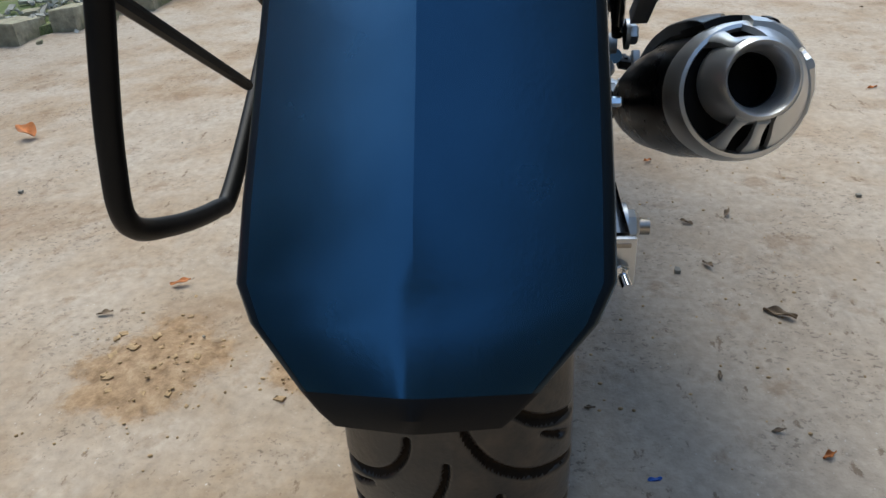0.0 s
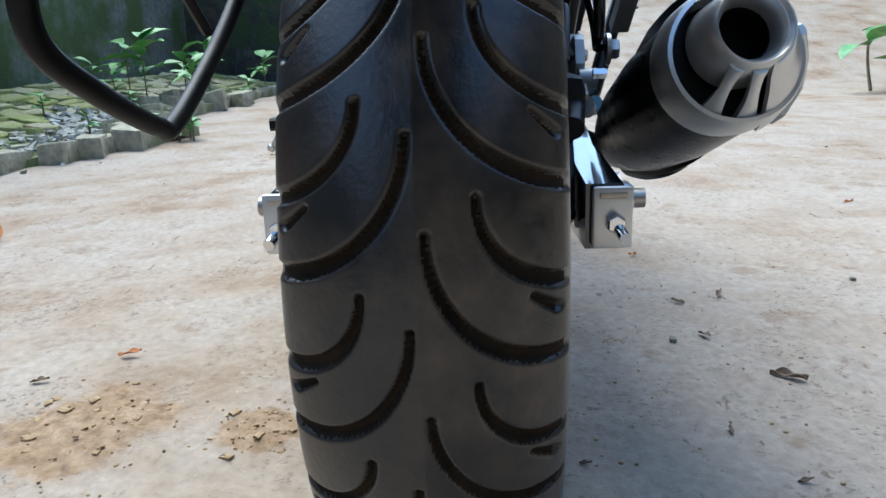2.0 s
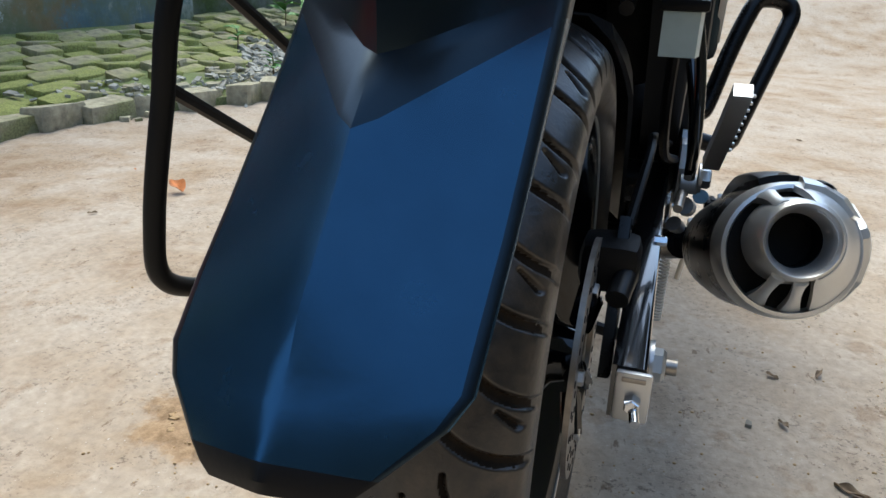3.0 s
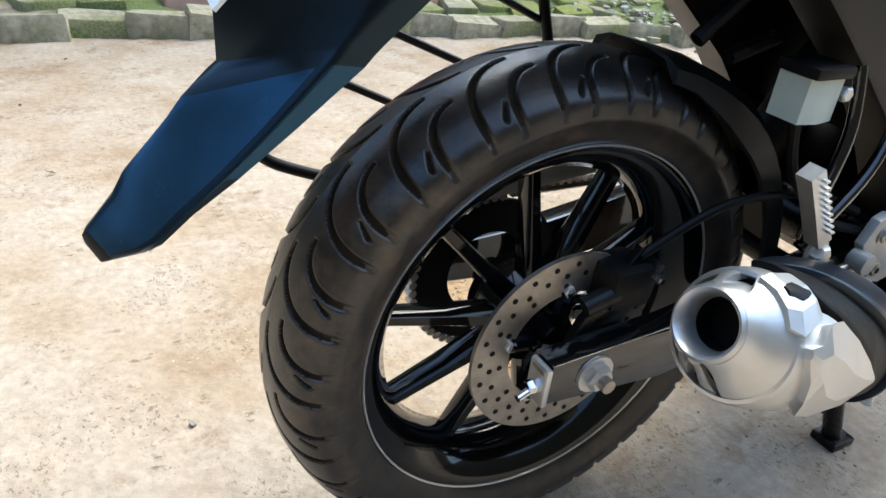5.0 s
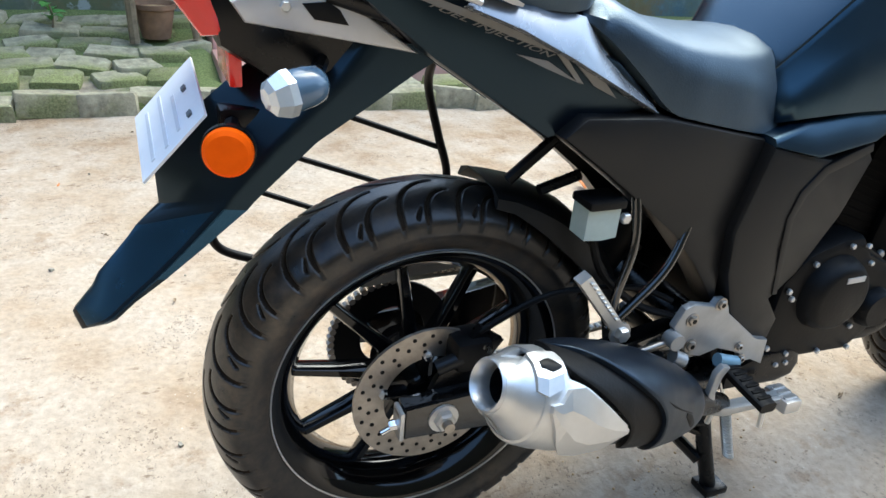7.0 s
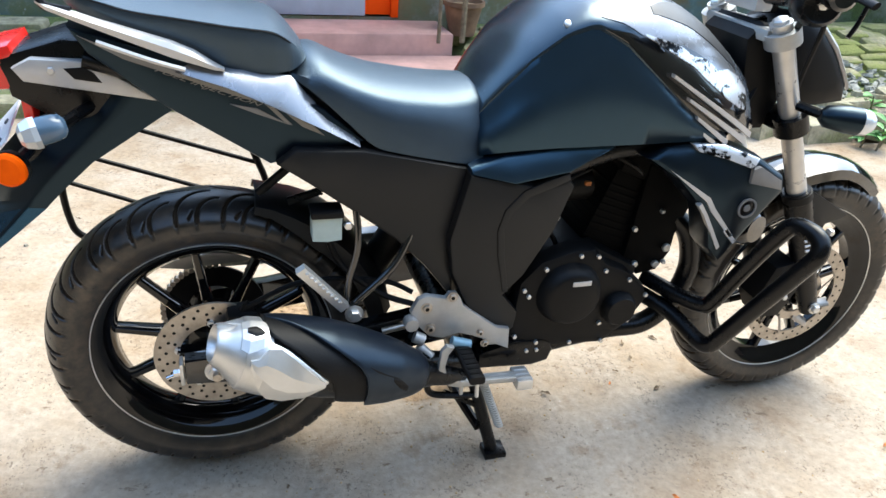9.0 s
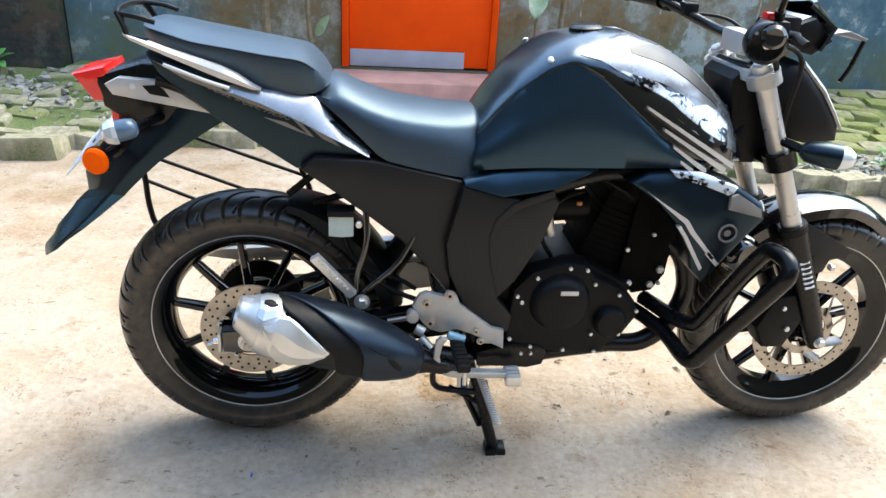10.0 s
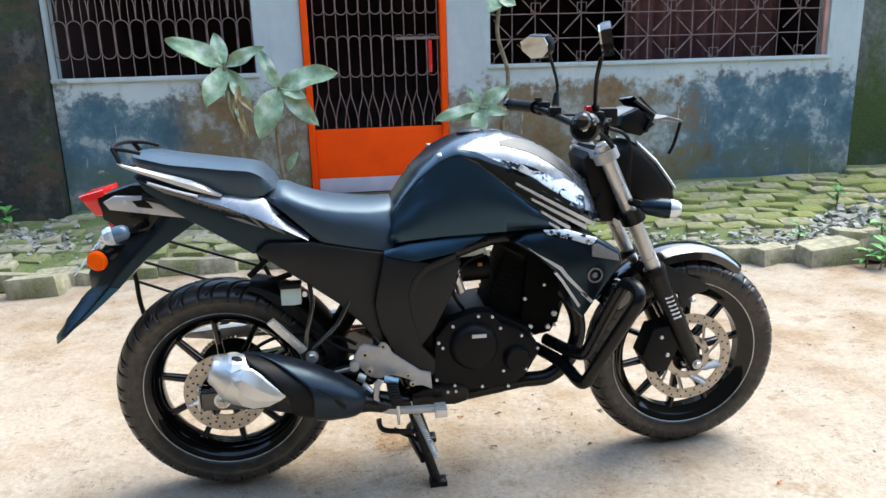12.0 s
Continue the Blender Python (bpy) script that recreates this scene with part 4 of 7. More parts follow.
part("chain_guard", prism([(-0.135, 0.422), (-0.12, 0.436), (0.12, 0.452), (0.36, 0.47), (0.36, 0.445), (0.1, 0.425), (-0.05, 0.41)], 0.068, 0.098, 0.004), M["silver_paint"], bike, "long grey chain guard")
# front disc: rim ring, inner ring, slanting arms
disc = part("brake_disc", ring_bm(FC, 0.104, 0.134, -0.064, -0.060, 72), M["steel"], fw, "drilled steel brake disc with cut-outs")
part("disc_centre", ring_bm(FC, 0.048, 0.068, -0.064, -0.060, 48), M["steel"], disc)
for k in range(9):
    a = 2 * math.pi * k / 9
    part("disc_arm", tube([(FC.x + 0.06 * math.cos(a), -0.062, FC.z + 0.06 * math.sin(a)), (FC.x + 0.108 * math.cos(a + 0.42), -0.062, FC.z + 0.108 * math.sin(a + 0.42))], 0.012, 8, smooth=False, flat=0.17), M["steel"], disc)
drilled(FC, -0.0641, ((0.127, 26, 0.0), (0.112, 26, 0.5)), 0.003, disc)

# ---- swingarm, axle, adjusters ----
for s in (-1, 1):
    arm = [(-0.055, 0.285), (-0.055, 0.335), (0.1, 0.345), (0.42, 0.40), (0.46, 0.385), (0.46, 0.33), (0.1, 0.275)]
    part("swingarm", prism(arm, s * 0.135, s * 0.105, 0.005), M["gloss_black"], bike)
    adj = part("chain_adjuster", box(-0.064, -0.057, s * 0.139, s * 0.109, 0.287, 0.334, 0.003), M["silver"], bike, "bright steel chain adjuster plate")
    part("adjuster_slot", box(-0.0652, -0.0635, s * 0.134, s * 0.114, 0.3255, 0.33, 0.001), M["steel"], adj)
    part("adjuster_bolt", tube([(-0.062, s * 0.125, 0.308), (-0.088, s * 0.129, 0.301)], 0.0044, 10, smooth=False), M["chrome"], adj)
    part("adjuster_nut", bolt((-0.064, s * 0.125, 0.308), 0.0075, 0.012, (-1, 0, 0)), M["chrome"], adj)
    part("axle_nut", bolt((0.0, s * 0.134, 0.312), 0.0155, 0.016, (0, s, 0), washer=0.022), M["silver"], bike, "bright axle nut")
    part("axle_end", tube([(0, s * 0.12, 0.312), (0, s * 0.16, 0.312)], 0.008, 10, smooth=False), M["steel"], bike)
part("swingarm_pivot", tube([(0.44, -0.12, 0.365), (0.44, 0.12, 0.365)], 0.032, 16, smooth=False), M["satin_black"], bike)
cal = part("rear_caliper", box(0.022, 0.08, -0.116, -0.06, 0.362, 0.412, 0.014), M["engine_black"], bike, "black rear brake caliper")
part("caliper_pin", tube([(0.0, -0.1, 0.37), (0.035, -0.105, 0.385)], 0.011, 10, smooth=False), M["plastic_grey"], cal)
part("caliper_bracket", prism([(-0.02, 0.3), (0.0, 0.35), (0.06, 0.43), (0.1, 0.4), (0.05, 0.33), (0.03, 0.28)], -0.103, -0.092, 0.003), M["satin_black"], bike)
part("bleed_screw", bolt((0.06, -0.125, 0.41), 0.005, 0.012), M["chrome"], cal)
part("brake_hose", tube([(0.06, -0.1, 0.42), (0.16, -0.11, 0.47), (0.3, -0.11, 0.46), (0.36, -0.13, 0.44)], 0.005, 8), M["engine_black"], bike)

# ---- exhaust ----
TIP = Vector((0.0, -0.2395, 0.446))
AX = (Vector((0.36, -0.2, 0.318)) - TIP).normalized()
MID = TIP + Vector((0.0, -0.004, -0.009))
up = Vector((0, 0, 1))
e1 = AX.cross(up).normalized()
e2 = e1.cross(AX).normalized()
BODY = ((0.0, 0.034), (0.014, 0.039), (0.03, 0.05), (0.045, 0.0575), (0.065, 0.0615), (0.1, 0.0645), (0.17, 0.0665), (0.25, 0.061), (0.3, 0.052), (0.35, 0.039), (0.39, 0.026), (0.45, 0.02))


def cover(rows, lift, n=16, thick=0.007, smooth=4):
    """A moulded cover on the silencer: rows of along, first and last angle (0 outward, 90 up), extra radius."""
    dense = spline([(h, a0, a1) for h, a0, a1, _ in rows], smooth)
    extra = np.interp(np.linspace(0, 1, len(dense)), np.linspace(0, 1, len(rows)), [r[3] for r in rows])
    secs = []
    for (h, a0, a1), more in zip(dense, extra.tolist()):
        r = float(np.interp(h, [b[0] for b in BODY], [b[1] for b in BODY])) + lift + more
        c = TIP.lerp(MID, min(1.0, max(0.0, h / 0.05))) + AX * (h / AX.x)
        ring = [math.cos(radians(a)) * e1 + math.sin(radians(a)) * e2 for a in np.linspace(a0, a1, n)]
        soft = [0.0012 if k in (0, n - 1) else 0.0 for k in range(n)]
        secs.append([c + (r - q) * w for w, q in zip(ring, soft)] + [c + (r - thick) * w for w in reversed(ring)])
    return loft(secs)


def on_body(h, a, lift):
    r = float(np.interp(h, [b[0] for b in BODY], [b[1] for b in BODY])) + lift
    w = math.cos(radians(a)) * e1 + math.sin(radians(a)) * e2
    return MID + AX * (h / AX.x) + r * w, w


sil = part("silencer", lathe([(0, 0.05)] + [(r - 0.004, h / AX.x) for h, r in BODY if h > 0.045] + [(0, 0.5)], MID, AX, 40), M["satin_black"], bike, "short black silencer with silver end cap")
part("end_cap", lathe([(0.0232, 0.03), (0.0235, 0.014), (0.0285, 0.002), (0.0305, 0.0), (0.0335, 0.003), (0.037, 0.03), (0.038, 0.046), (0.0245, 0.046)], TIP, AX, 44, close=True), M["silver"], sil, "brushed silver tip ring")
part("cap_ring", lathe([(0.052, 0.047), (0.0545, 0.04), (0.058, 0.041), (0.0605, 0.047), (0.062, 0.07), (0.06, 0.082), (0.052, 0.08)], MID, AX, 44, close=True), M["silver"], sil, "silver outer ring of the end cap")
part("cap_recess", lathe([(0.0, 0.05), (0.0525, 0.05), (0.0525, 0.056), (0, 0.056)], MID, AX, 40), M["engine_black"], sil, "dark recess round the tip")
part("tail_pipe", lathe([(0.0, 0.1), (0.0238, 0.1), (0.0234, 0.026), (0.0226, 0.026), (0.0222, 0.095), (0, 0.095)], TIP, AX, 28), M["engine_black"], sil, "dark tail pipe")
for a0, a1 in ((-122, -110), (-90, -78), (112, 126)):
    part("cap_strut", cover([(0.006, a0 - 4, a1 + 4, 0.0), (0.024, a0, a1, 0.0), (0.05, a0 - 5, a1 + 5, 0.0)], 0.0, 5, 0.008), M["silver"], sil)
flank = part("silver_flank", cover([(0.003, -66, 70, -0.001), (0.02, -66, 78, 0.0), (0.036, -68, 92, 0.002), (0.052, -68, 92, 0.003), (0.066, -66, 80, 0.003), (0.072, -64, 54, 0.003), (0.085, -58, 48, 0.003), (0.1, -50, 42, 0.003), (0.13, -34, 26, 0.003), (0.155, -14, 13, 0.003), (0.172, 2, 5, 0.002)], 0.0, 22), M["silver"], sil, "silver flank that runs to a point")
part("flank_ridge", cover([(0.045, 14, 22, 0.001), (0.055, -2, 26, 0.003), (0.066, -18, 40, 0.004), (0.085, -34, 42, 0.0045), (0.11, -34, 30, 0.0045), (0.14, -20, 16, 0.004), (0.165, -1, 5, 0.003)], 0.009, 4, 0.014, 1), M["silver"], flank, "", 12)
part("flank_block", cover([(0.03, 34, 86, 0.002), (0.04, 30, 86, 0.004), (0.06, 42, 84, 0.004), (0.066, 48, 80, 0.003)], 0.0045, 4, 0.009, 1), M["silver"], flank, "", 12)
part("flank_notch", cover([(0.036, 62, 70, 0.0), (0.048, 58, 74, 0.0), (0.06, 62, 66, 0.0)], 0.0095, 5, 0.004, 2), M["engine_black"], flank, "dark triangular notch")
c, w = on_body(0.124, 4, 0.0)
part("flank_screw", lathe([(0, 0.0), (0.0085, 0.0), (0.009, 0.0095), (0.006, 0.011), (0.004, 0.0085), (0, 0.0085)], c, w, 18), M["engine_black"], flank)
hs = part("heat_shield", cover([(0.062, 84, 114, 0.004), (0.07, 66, 114, 0.004), (0.085, 54, 113, 0.003), (0.1, 47, 112, 0.002), (0.13, 32, 110, 0.001), (0.155, 18, 108, 0.0), (0.178, 4, 106, 0.0), (0.19, -14, 105, 0.0), (0.205, -44, 104, 0.0), (0.235, -70, 102, 0.0), (0.28, -82, 100, 0.0), (0.33, -88, 98, -0.002), (0.352, -92, 96, -0.008)], 0.003, 24, 0.009), M["engine_black"], sil, "matt dark blue-grey plastic heat shield")
part("shield_top", cover([(0.066, 98, 113, 0.001), (0.09, 88, 112, 0.004), (0.13, 70, 110, 0.006), (0.165, 53, 108, 0.006), (0.195, 40, 106, 0.006), (0.22, 28, 104, 0.006), (0.238, 8, 103, 0.005), (0.252, -34, 102, 0.004), (0.27, -66, 101, 0.004), (0.3, -80, 99, 0.003), (0.34, -88, 97, 0.0), (0.362, -90, 95, -0.006), (0.37, -90, 94, -0.016)], 0.006, 26, 0.012), M["shield_blue"], hs, "smooth blue-grey upper shell", 50)
part("shield_slot", cover([(0.285, 14, 20, 0.0), (0.302, 2, 16, 0.0), (0.32, -8, 4, -0.002)], 0.0105, 6, 0.006), M["engine_black"], hs, "dark slot in the shield")
part("shield_crease", cover([(0.2, 44, 47, 0.0), (0.25, 26, 29, 0.0), (0.3, 18, 20, -0.002)], 0.0112, 4, 0.006), M["engine_black"], hs)
part("exhaust_pipe", tube([(0.37, -0.165, 0.305), (0.46, -0.135, 0.27), (0.58, -0.09, 0.245), (0.72, -0.075, 0.255), (0.82, -0.085, 0.275), (0.9, -0.09, 0.283), (0.958, -0.09, 0.331), (0.984, -0.088, 0.395), (0.984, -0.085, 0.45), (0.96, -0.08, 0.51), (0.91, -0.06, 0.55)], 0.022, 14), M["satin_black"], bike, "black exhaust pipe under the engine")
part("catalyst_box", prism([(0.5, 0.29), (0.57, 0.313), (0.635, 0.312), (0.657, 0.3), (0.664, 0.28), (0.655, 0.254), (0.62, 0.245), (0.5, 0.252)], -0.15, -0.03, 0.012), M["satin_black"], bike, "black exhaust chamber under the engine")
for x in (0.601, 0.623):
    part("chamber_bolt", bolt((x, -0.15, 0.289), 0.0045, 0.005), M["silver"], bike)


# ---- centre stand ----
st = part("centre_stand", tube([(0.475, -0.1, 0.27), (0.475, 0.1, 0.27)], 0.018, 12, smooth=False), M["satin_black"], bike, "black steel centre stand holding the motorcycle")
for s in (-1, 1):
    part("stand_leg", tube([(0.49, s * 0.1, 0.28), (0.526, s * 0.112, 0.14), (0.565, s * 0.128, 0.004)], 0.0145, 10), M["satin_black"], st)
    part("stand_foot", box(0.543, 0.593, s * 0.128 - 0.022, s * 0.128 + 0.022, -0.004, 0.012, 0.004), M["satin_black"], st)
part("stand_bridge", tube([(0.53, -0.12, 0.07), (0.5, 0, 0.1), (0.53, 0.12, 0.07)], 0.011, 8), M["satin_black"], st)
part("stand_brace", tube([(0.41, -0.1, 0.2), (0.415, -0.105, 0.175), (0.44, -0.11, 0.165), (0.52, -0.118, 0.16)], 0.0075, 8), M["satin_black"], st)
part("stand_brace", tube([(0.45, -0.1, 0.165), (0.5, -0.11, 0.14), (0.53, -0.118, 0.125)], 0.0065, 8), M["satin_black"], st)
coil = [(0.511 + 0.052 * k / 160 + 0.0085 * math.cos(k * 0.785), -0.15 + 0.0085 * math.sin(k * 0.785), 0.232 - 0.135 * k / 160) for k in range(161)]
part("stand_spring", tube(coil, 0.0021, 5, smooth=False), M["silver"], st, "bright coil spring")
part("spring_hook", tube([(0.511, -0.15, 0.232), (0.5, -0.14, 0.265)], 0.003, 6, smooth=False), M["silver"], st)

# ---- foot rests ----
brk = [(0.351, 0.411), (0.365, 0.44), (0.381, 0.446), (0.418, 0.437), (0.425, 0.447), (0.439, 0.446), (0.448, 0.433), (0.454, 0.418), (0.528, 0.359), (0.555, 0.352), (0.558, 0.304), (0.53, 0.318), (0.51, 0.318), (0.5, 0.335), (0.478, 0.345), (0.45, 0.355), (0.417, 0.347), (0.391, 0.354), (0.37, 0.377)]
pl = part("foot_bracket", prism(brk, -0.158, -0.146, 0.003), M["cast_grey"], bike, "cast silver foot rest bracket")
ring = [(0.41, 0.365), (0.4, 0.354), (0.396, 0.309), (0.404, 0.286), (0.42, 0.27), (0.44, 0.264), (0.5, 0.263), (0.56, 0.26), (0.56, 0.272), (0.5, 0.275), (0.45, 0.278), (0.427, 0.285), (0.414, 0.299), (0.41, 0.316), (0.415, 0.345), (0.425, 0.36)]
part("bracket_loop", prism([(x, z + 0.003) for x, z in ring], -0.214, -0.204, 0.003), M["cast_grey"], pl)
for x, z, r in ((0.3814, 0.42, 0.0085), (0.391, 0.373, 0.0085), (0.493, 0.352, 0.006), (0.505, 0.326, 0.0065), (0.43, 0.44, 0.008)):
    part("bracket_bolt", bolt((x, -0.158, z), r, 0.006, washer=r * 1.35), M["steel"], pl)
    part("bolt_socket", lathe([(0, 0.0064), (r * 0.5, 0.0064), (r * 0.5, 0.002), (0, 0.002)], (x, -0.158, z), (0, -1, 0), 6), M["engine_black"], pl)
part("bracket_boss", tube([(0.352, -0.15, 0.392), (0.352, -0.172, 0.392)], 0.013, 14, smooth=False), M["cast_grey"], pl)
part("brake_switch", tube([(0.3, -0.15, 0.372), (0.352, -0.155, 0.385)], 0.006, 10, smooth=False), M["steel"], pl)
part("switch_boot", tube([(0.36, -0.16, 0.36), (0.378, -0.165, 0.352)], 0.012, 12, smooth=False), M["cast_grey"], pl)
part("cylinder_boot", tube([(0.372, -0.15, 0.33), (0.395, -0.165, 0.31)], 0.011, 12, smooth=False), M["cast_grey"], pl)
peg = part("foot_peg", loft([[(x + a * 0.0145, y, z + b * 0.008) for a, b in ((-1, -0.6), (-0.7, -1), (0.7, -1), (1, -0.6), (1, 0.6), (0.7, 1), (-0.7, 1), (-1, 0.6))] for x, y, z in ((0.447, -0.19, 0.343), (0.45, -0.23, 0.335), (0.454, -0.272, 0.327))]), M["engine_black"], bike, "ribbed black rubber foot peg")
for k in range(6):
    y = -0.2 - 0.012 * k
    part("peg_rib", box(0.436 - (y + 0.185) * 0.08, 0.459 - (y + 0.185) * 0.08, y - 0.003, y + 0.003, 0.351 + (y + 0.185) * 0.19 - 0.004, 0.351 + (y + 0.185) * 0.19 + 0.0025, 0.001), M["engine_black"], peg)
part("peg_mount", tube([(0.428, -0.182, 0.356), (0.464, -0.186, 0.346)], 0.0105, 12, smooth=False), M["light_blue"], peg, "zinc plated hinge with a bluish sheen")
part("peg_feeler", tube([(0.457, -0.262, 0.322), (0.458, -0.264, 0.285)], 0.004, 8, smooth=False), M["silver"], peg)
lpeg = part("foot_peg", loft([[(x + a * 0.0145, y, z + b * 0.009) for a, b in ((-1, -0.6), (-0.7, -1), (0.7, -1), (1, -0.6), (1, 0.6), (0.7, 1), (-0.7, 1), (-1, 0.6))] for x, y, z in ((0.44, 0.15, 0.345), (0.445, 0.21, 0.342), (0.45, 0.274, 0.338))]), M["engine_black"], bike, "ribbed black rubber foot peg")
part("peg_feeler", tube([(0.455, 0.262, 0.33), (0.46, 0.272, 0.315), (0.462, 0.281, 0.302)], 0.0042, 8, smooth=False), M["silver"], lpeg)
part("feeler_tip", lathe([(0, 0), (0.0062, 0.001), (0.0068, 0.005), (0.005, 0.009), (0, 0.0095)], (0.461, 0.279, 0.306), (0.1, 0.5, -0.8), 12), M["silver"], lpeg)
ped = part("brake_pedal", loft([[(x, y + a * 0.006, z + b * 0.009) for a, b in ((-1, -1), (1, -1), (1, 1), (-1, 1))] for x, y, z in ((0.45, -0.2, 0.271), (0.5, -0.2, 0.27), (0.56, -0.2, 0.268))]), M["cast_grey"], bike, "silver brake pedal")
part("pedal_pad", box(0.556, 0.59, -0.228, -0.178, 0.252, 0.276, 0.005), M["silver"], ped)
for y in (-0.216, -0.203, -0.19):
    part("pad_rib", box(0.56, 0.586, y - 0.003, y + 0.003, 0.2755, 0.2785, 0.001), M["silver"], ped)
part("return_spring", tube([(0.46, -0.176, 0.255), (0.462, -0.17, 0.215)], 0.0045, 8, smooth=False), M["silver"], ped)
pb = part("pillion_bracket", tube([(0.248, -0.13, 0.64), (0.252, -0.148, 0.56), (0.235, -0.155, 0.49), (0.23, -0.155, 0.44)], 0.0066, 10), M["gloss_black"], bike, "black pillion foot rest bracket")
part("bracket_strut", tube([(0.36, -0.13, 0.59), (0.32, -0.148, 0.515), (0.262, -0.155, 0.46), (0.23, -0.155, 0.43)], 0.0066, 10), M["gloss_black"], pb)
for a, b in (((0.16, -0.07, 0.69), (0.09, -0.07, 0.63)), ((0.2, -0.07, 0.63), (0.14, -0.07, 0.612))):
    part("fender_stay", tube([a, b], 0.008, 8, smooth=False), M["satin_black"], bike)
pp = part("pillion_peg", loft([[(x + a * 0.0075, y + c * 0.009, z + b * 0.005) for a, b, c in ((-1, -1, -1), (1, 1, -1), (1, 1, 1), (-1, -1, 1))] for x, y, z in ((0.225, -0.175, 0.45), (0.185, -0.182, 0.498), (0.148, -0.188, 0.542))]), M["silver"], bike, "folded silver pillion foot peg")
for k in range(9):
    t = 0.15 + k * 0.09
    part("peg_rib", box(0.226 - 0.077 * t - 0.003, 0.226 - 0.077 * t + 0.003, -0.191 - 0.012 * t, -0.168 - 0.012 * t, 0.4572 + 0.092 * t - 0.003, 0.4572 + 0.092 * t, 0.001), M["silver"], pp)
part("peg_pivot", bolt((0.244, -0.165, 0.428), 0.012, 0.014, washer=0.017), M["silver"], pp)
res = part("brake_reservoir", loft([[(0.175 + a * 0.05, -0.14 + b * 0.036, z) for a, b in ((0, 0), (0.5, -0.12), (1, 0), (1, 1), (0, 1))] for z in (0.566, 0.57, 0.61)]), M["reservoir"], bike, "pale translucent brake fluid reservoir")
part("reservoir_cap", box(0.172, 0.228, -0.148, -0.1, 0.61, 0.622, 0.004), M["engine_black"], res)
part("reservoir_bolt", bolt((0.236, -0.135, 0.592), 0.008, 0.008), M["silver"], res)
part("reservoir_hose", tube([(0.2, -0.12, 0.568), (0.23, -0.12, 0.5), (0.3, -0.125, 0.44), (0.36, -0.14, 0.42)], 0.006, 8), M["engine_black"], bike)

# ---- engine and frame ----
eng = part("engine", prism([(0.5, 0.3), (0.56, 0.26), (0.78, 0.262), (0.83, 0.29), (0.845, 0.33), (0.85, 0.44), (0.74, 0.5), (0.58, 0.48), (0.5, 0.4)], -0.11, 0.11, 0.02), M["engine_black"], bike, "black air-cooled engine")
part("clutch_cover", prism([(0.56, 0.32), (0.61, 0.29), (0.68, 0.285), (0.775, 0.28), (0.83, 0.325), (0.865, 0.385), (0.85, 0.415), (0.81, 0.45), (0.755, 0.475), (0.725, 0.51), (0.68, 0.512), (0.61, 0.49), (0.57, 0.445)], -0.145, -0.1, 0.014), M["engine_black"], eng)
part("clutch_dome", lathe([(0.0, 0.031), (0.048, 0.03), (0.057, 0.026), (0.064, 0.014), (0.068, 0.0)], (0.676, -0.145, 0.417), (0, -1, 0), 40), M["engine_black"], eng, "round engine cover")
part("maker_mark", box(0.667, 0.706, -0.1768, -0.1745, 0.449, 0.459, 0.0005), M["silver_paint"], eng, "small silver lettering bar")
part("oil_cover", lathe([(0, 0.02), (0.03, 0.02), (0.036, 0.012), (0.038, 0)], (0.795, -0.145, 0.37), (0, -1, 0), 28), M["engine_black"], eng)
for x, z in ((0.62, 0.476), (0.58, 0.432), (0.591, 0.417), (0.69, 0.5), (0.75, 0.462), (0.808, 0.436), (0.788, 0.393), (0.853, 0.396), (0.821, 0.337), (0.757, 0.337), (0.697, 0.296), (0.77, 0.291), (0.621, 0.305), (0.572, 0.325), (0.728, 0.496)):
    part("cover_bolt", bolt((x, -0.1455, z), 0.005, 0.006), M["silver"], eng)
cyl = part("cylinder", box(-0.068, 0.068, -0.073, 0.073, -0.02, 0.17, 0.008), M["fin_black"], eng)
cyl.matrix_basis = Matrix.Translation((0.79, 0, 0.48)) @ Matrix.Rotation(radians(20), 4, "Y")
for k in range(9):
    f = part("cooling_fin", box(-0.0695, 0.0695, -0.0755, 0.0755, -0.0025, 0.0025, 0.001), M["fin_black"], cyl)
    f.matrix_basis = Matrix.Translation((0, 0, 0.005 + k * 0.0145))
head = part("cylinder_head", box(-0.07, 0.07, -0.085, 0.085, 0.15, 0.225, 0.015), M["fin_black"], eng)
head.matrix_basis = cyl.matrix_basis.copy()
for x, z, r in ((0.83, 0.523, 0.007), (0.816, 0.447, 0.006), (0.846, 0.44, 0.009), (0.896, 0.436, 0.01), (0.914, 0.474, 0.011), (0.885, 0.56, 0.006), (0.915, 0.44, 0.006)):
    part("head_bolt", bolt((x, -0.092, z), r * 0.85, 0.008), M["silver"], eng)
for s in (-1, 1):
    part("engine_mount", prism([(0.82, 0.45), (0.86, 0.41), (0.905, 0.418), (0.93, 0.46), (0.932, 0.5), (0.95, 0.56), (0.95, 0.64), (0.84, 0.66)], s * 0.09, s * 0.075, 0.004), M["fin_black"], eng, "black plate beside the cylinder")
part("throttle_body", tube([(0.66, -0.03, 0.6), (0.74, -0.02, 0.6)], 0.035, 18, smooth=False), M["engine_black"], eng)
inj = part("injector", tube([(0.655, -0.075, 0.55), (0.64, -0.085, 0.6)], 0.013, 10, smooth=False), M["silver"], eng, "bright metal fuel injector fittings")
part("injector_clip", box(0.625, 0.65, -0.1, -0.08, 0.6, 0.635, 0.006), M["silver"], inj)
part("oil_line", tube([(0.66, -0.09, 0.5), (0.63, -0.1, 0.56), (0.66, -0.09, 0.63), (0.72, -0.07, 0.65)], 0.005, 8), M["engine_black"], eng)
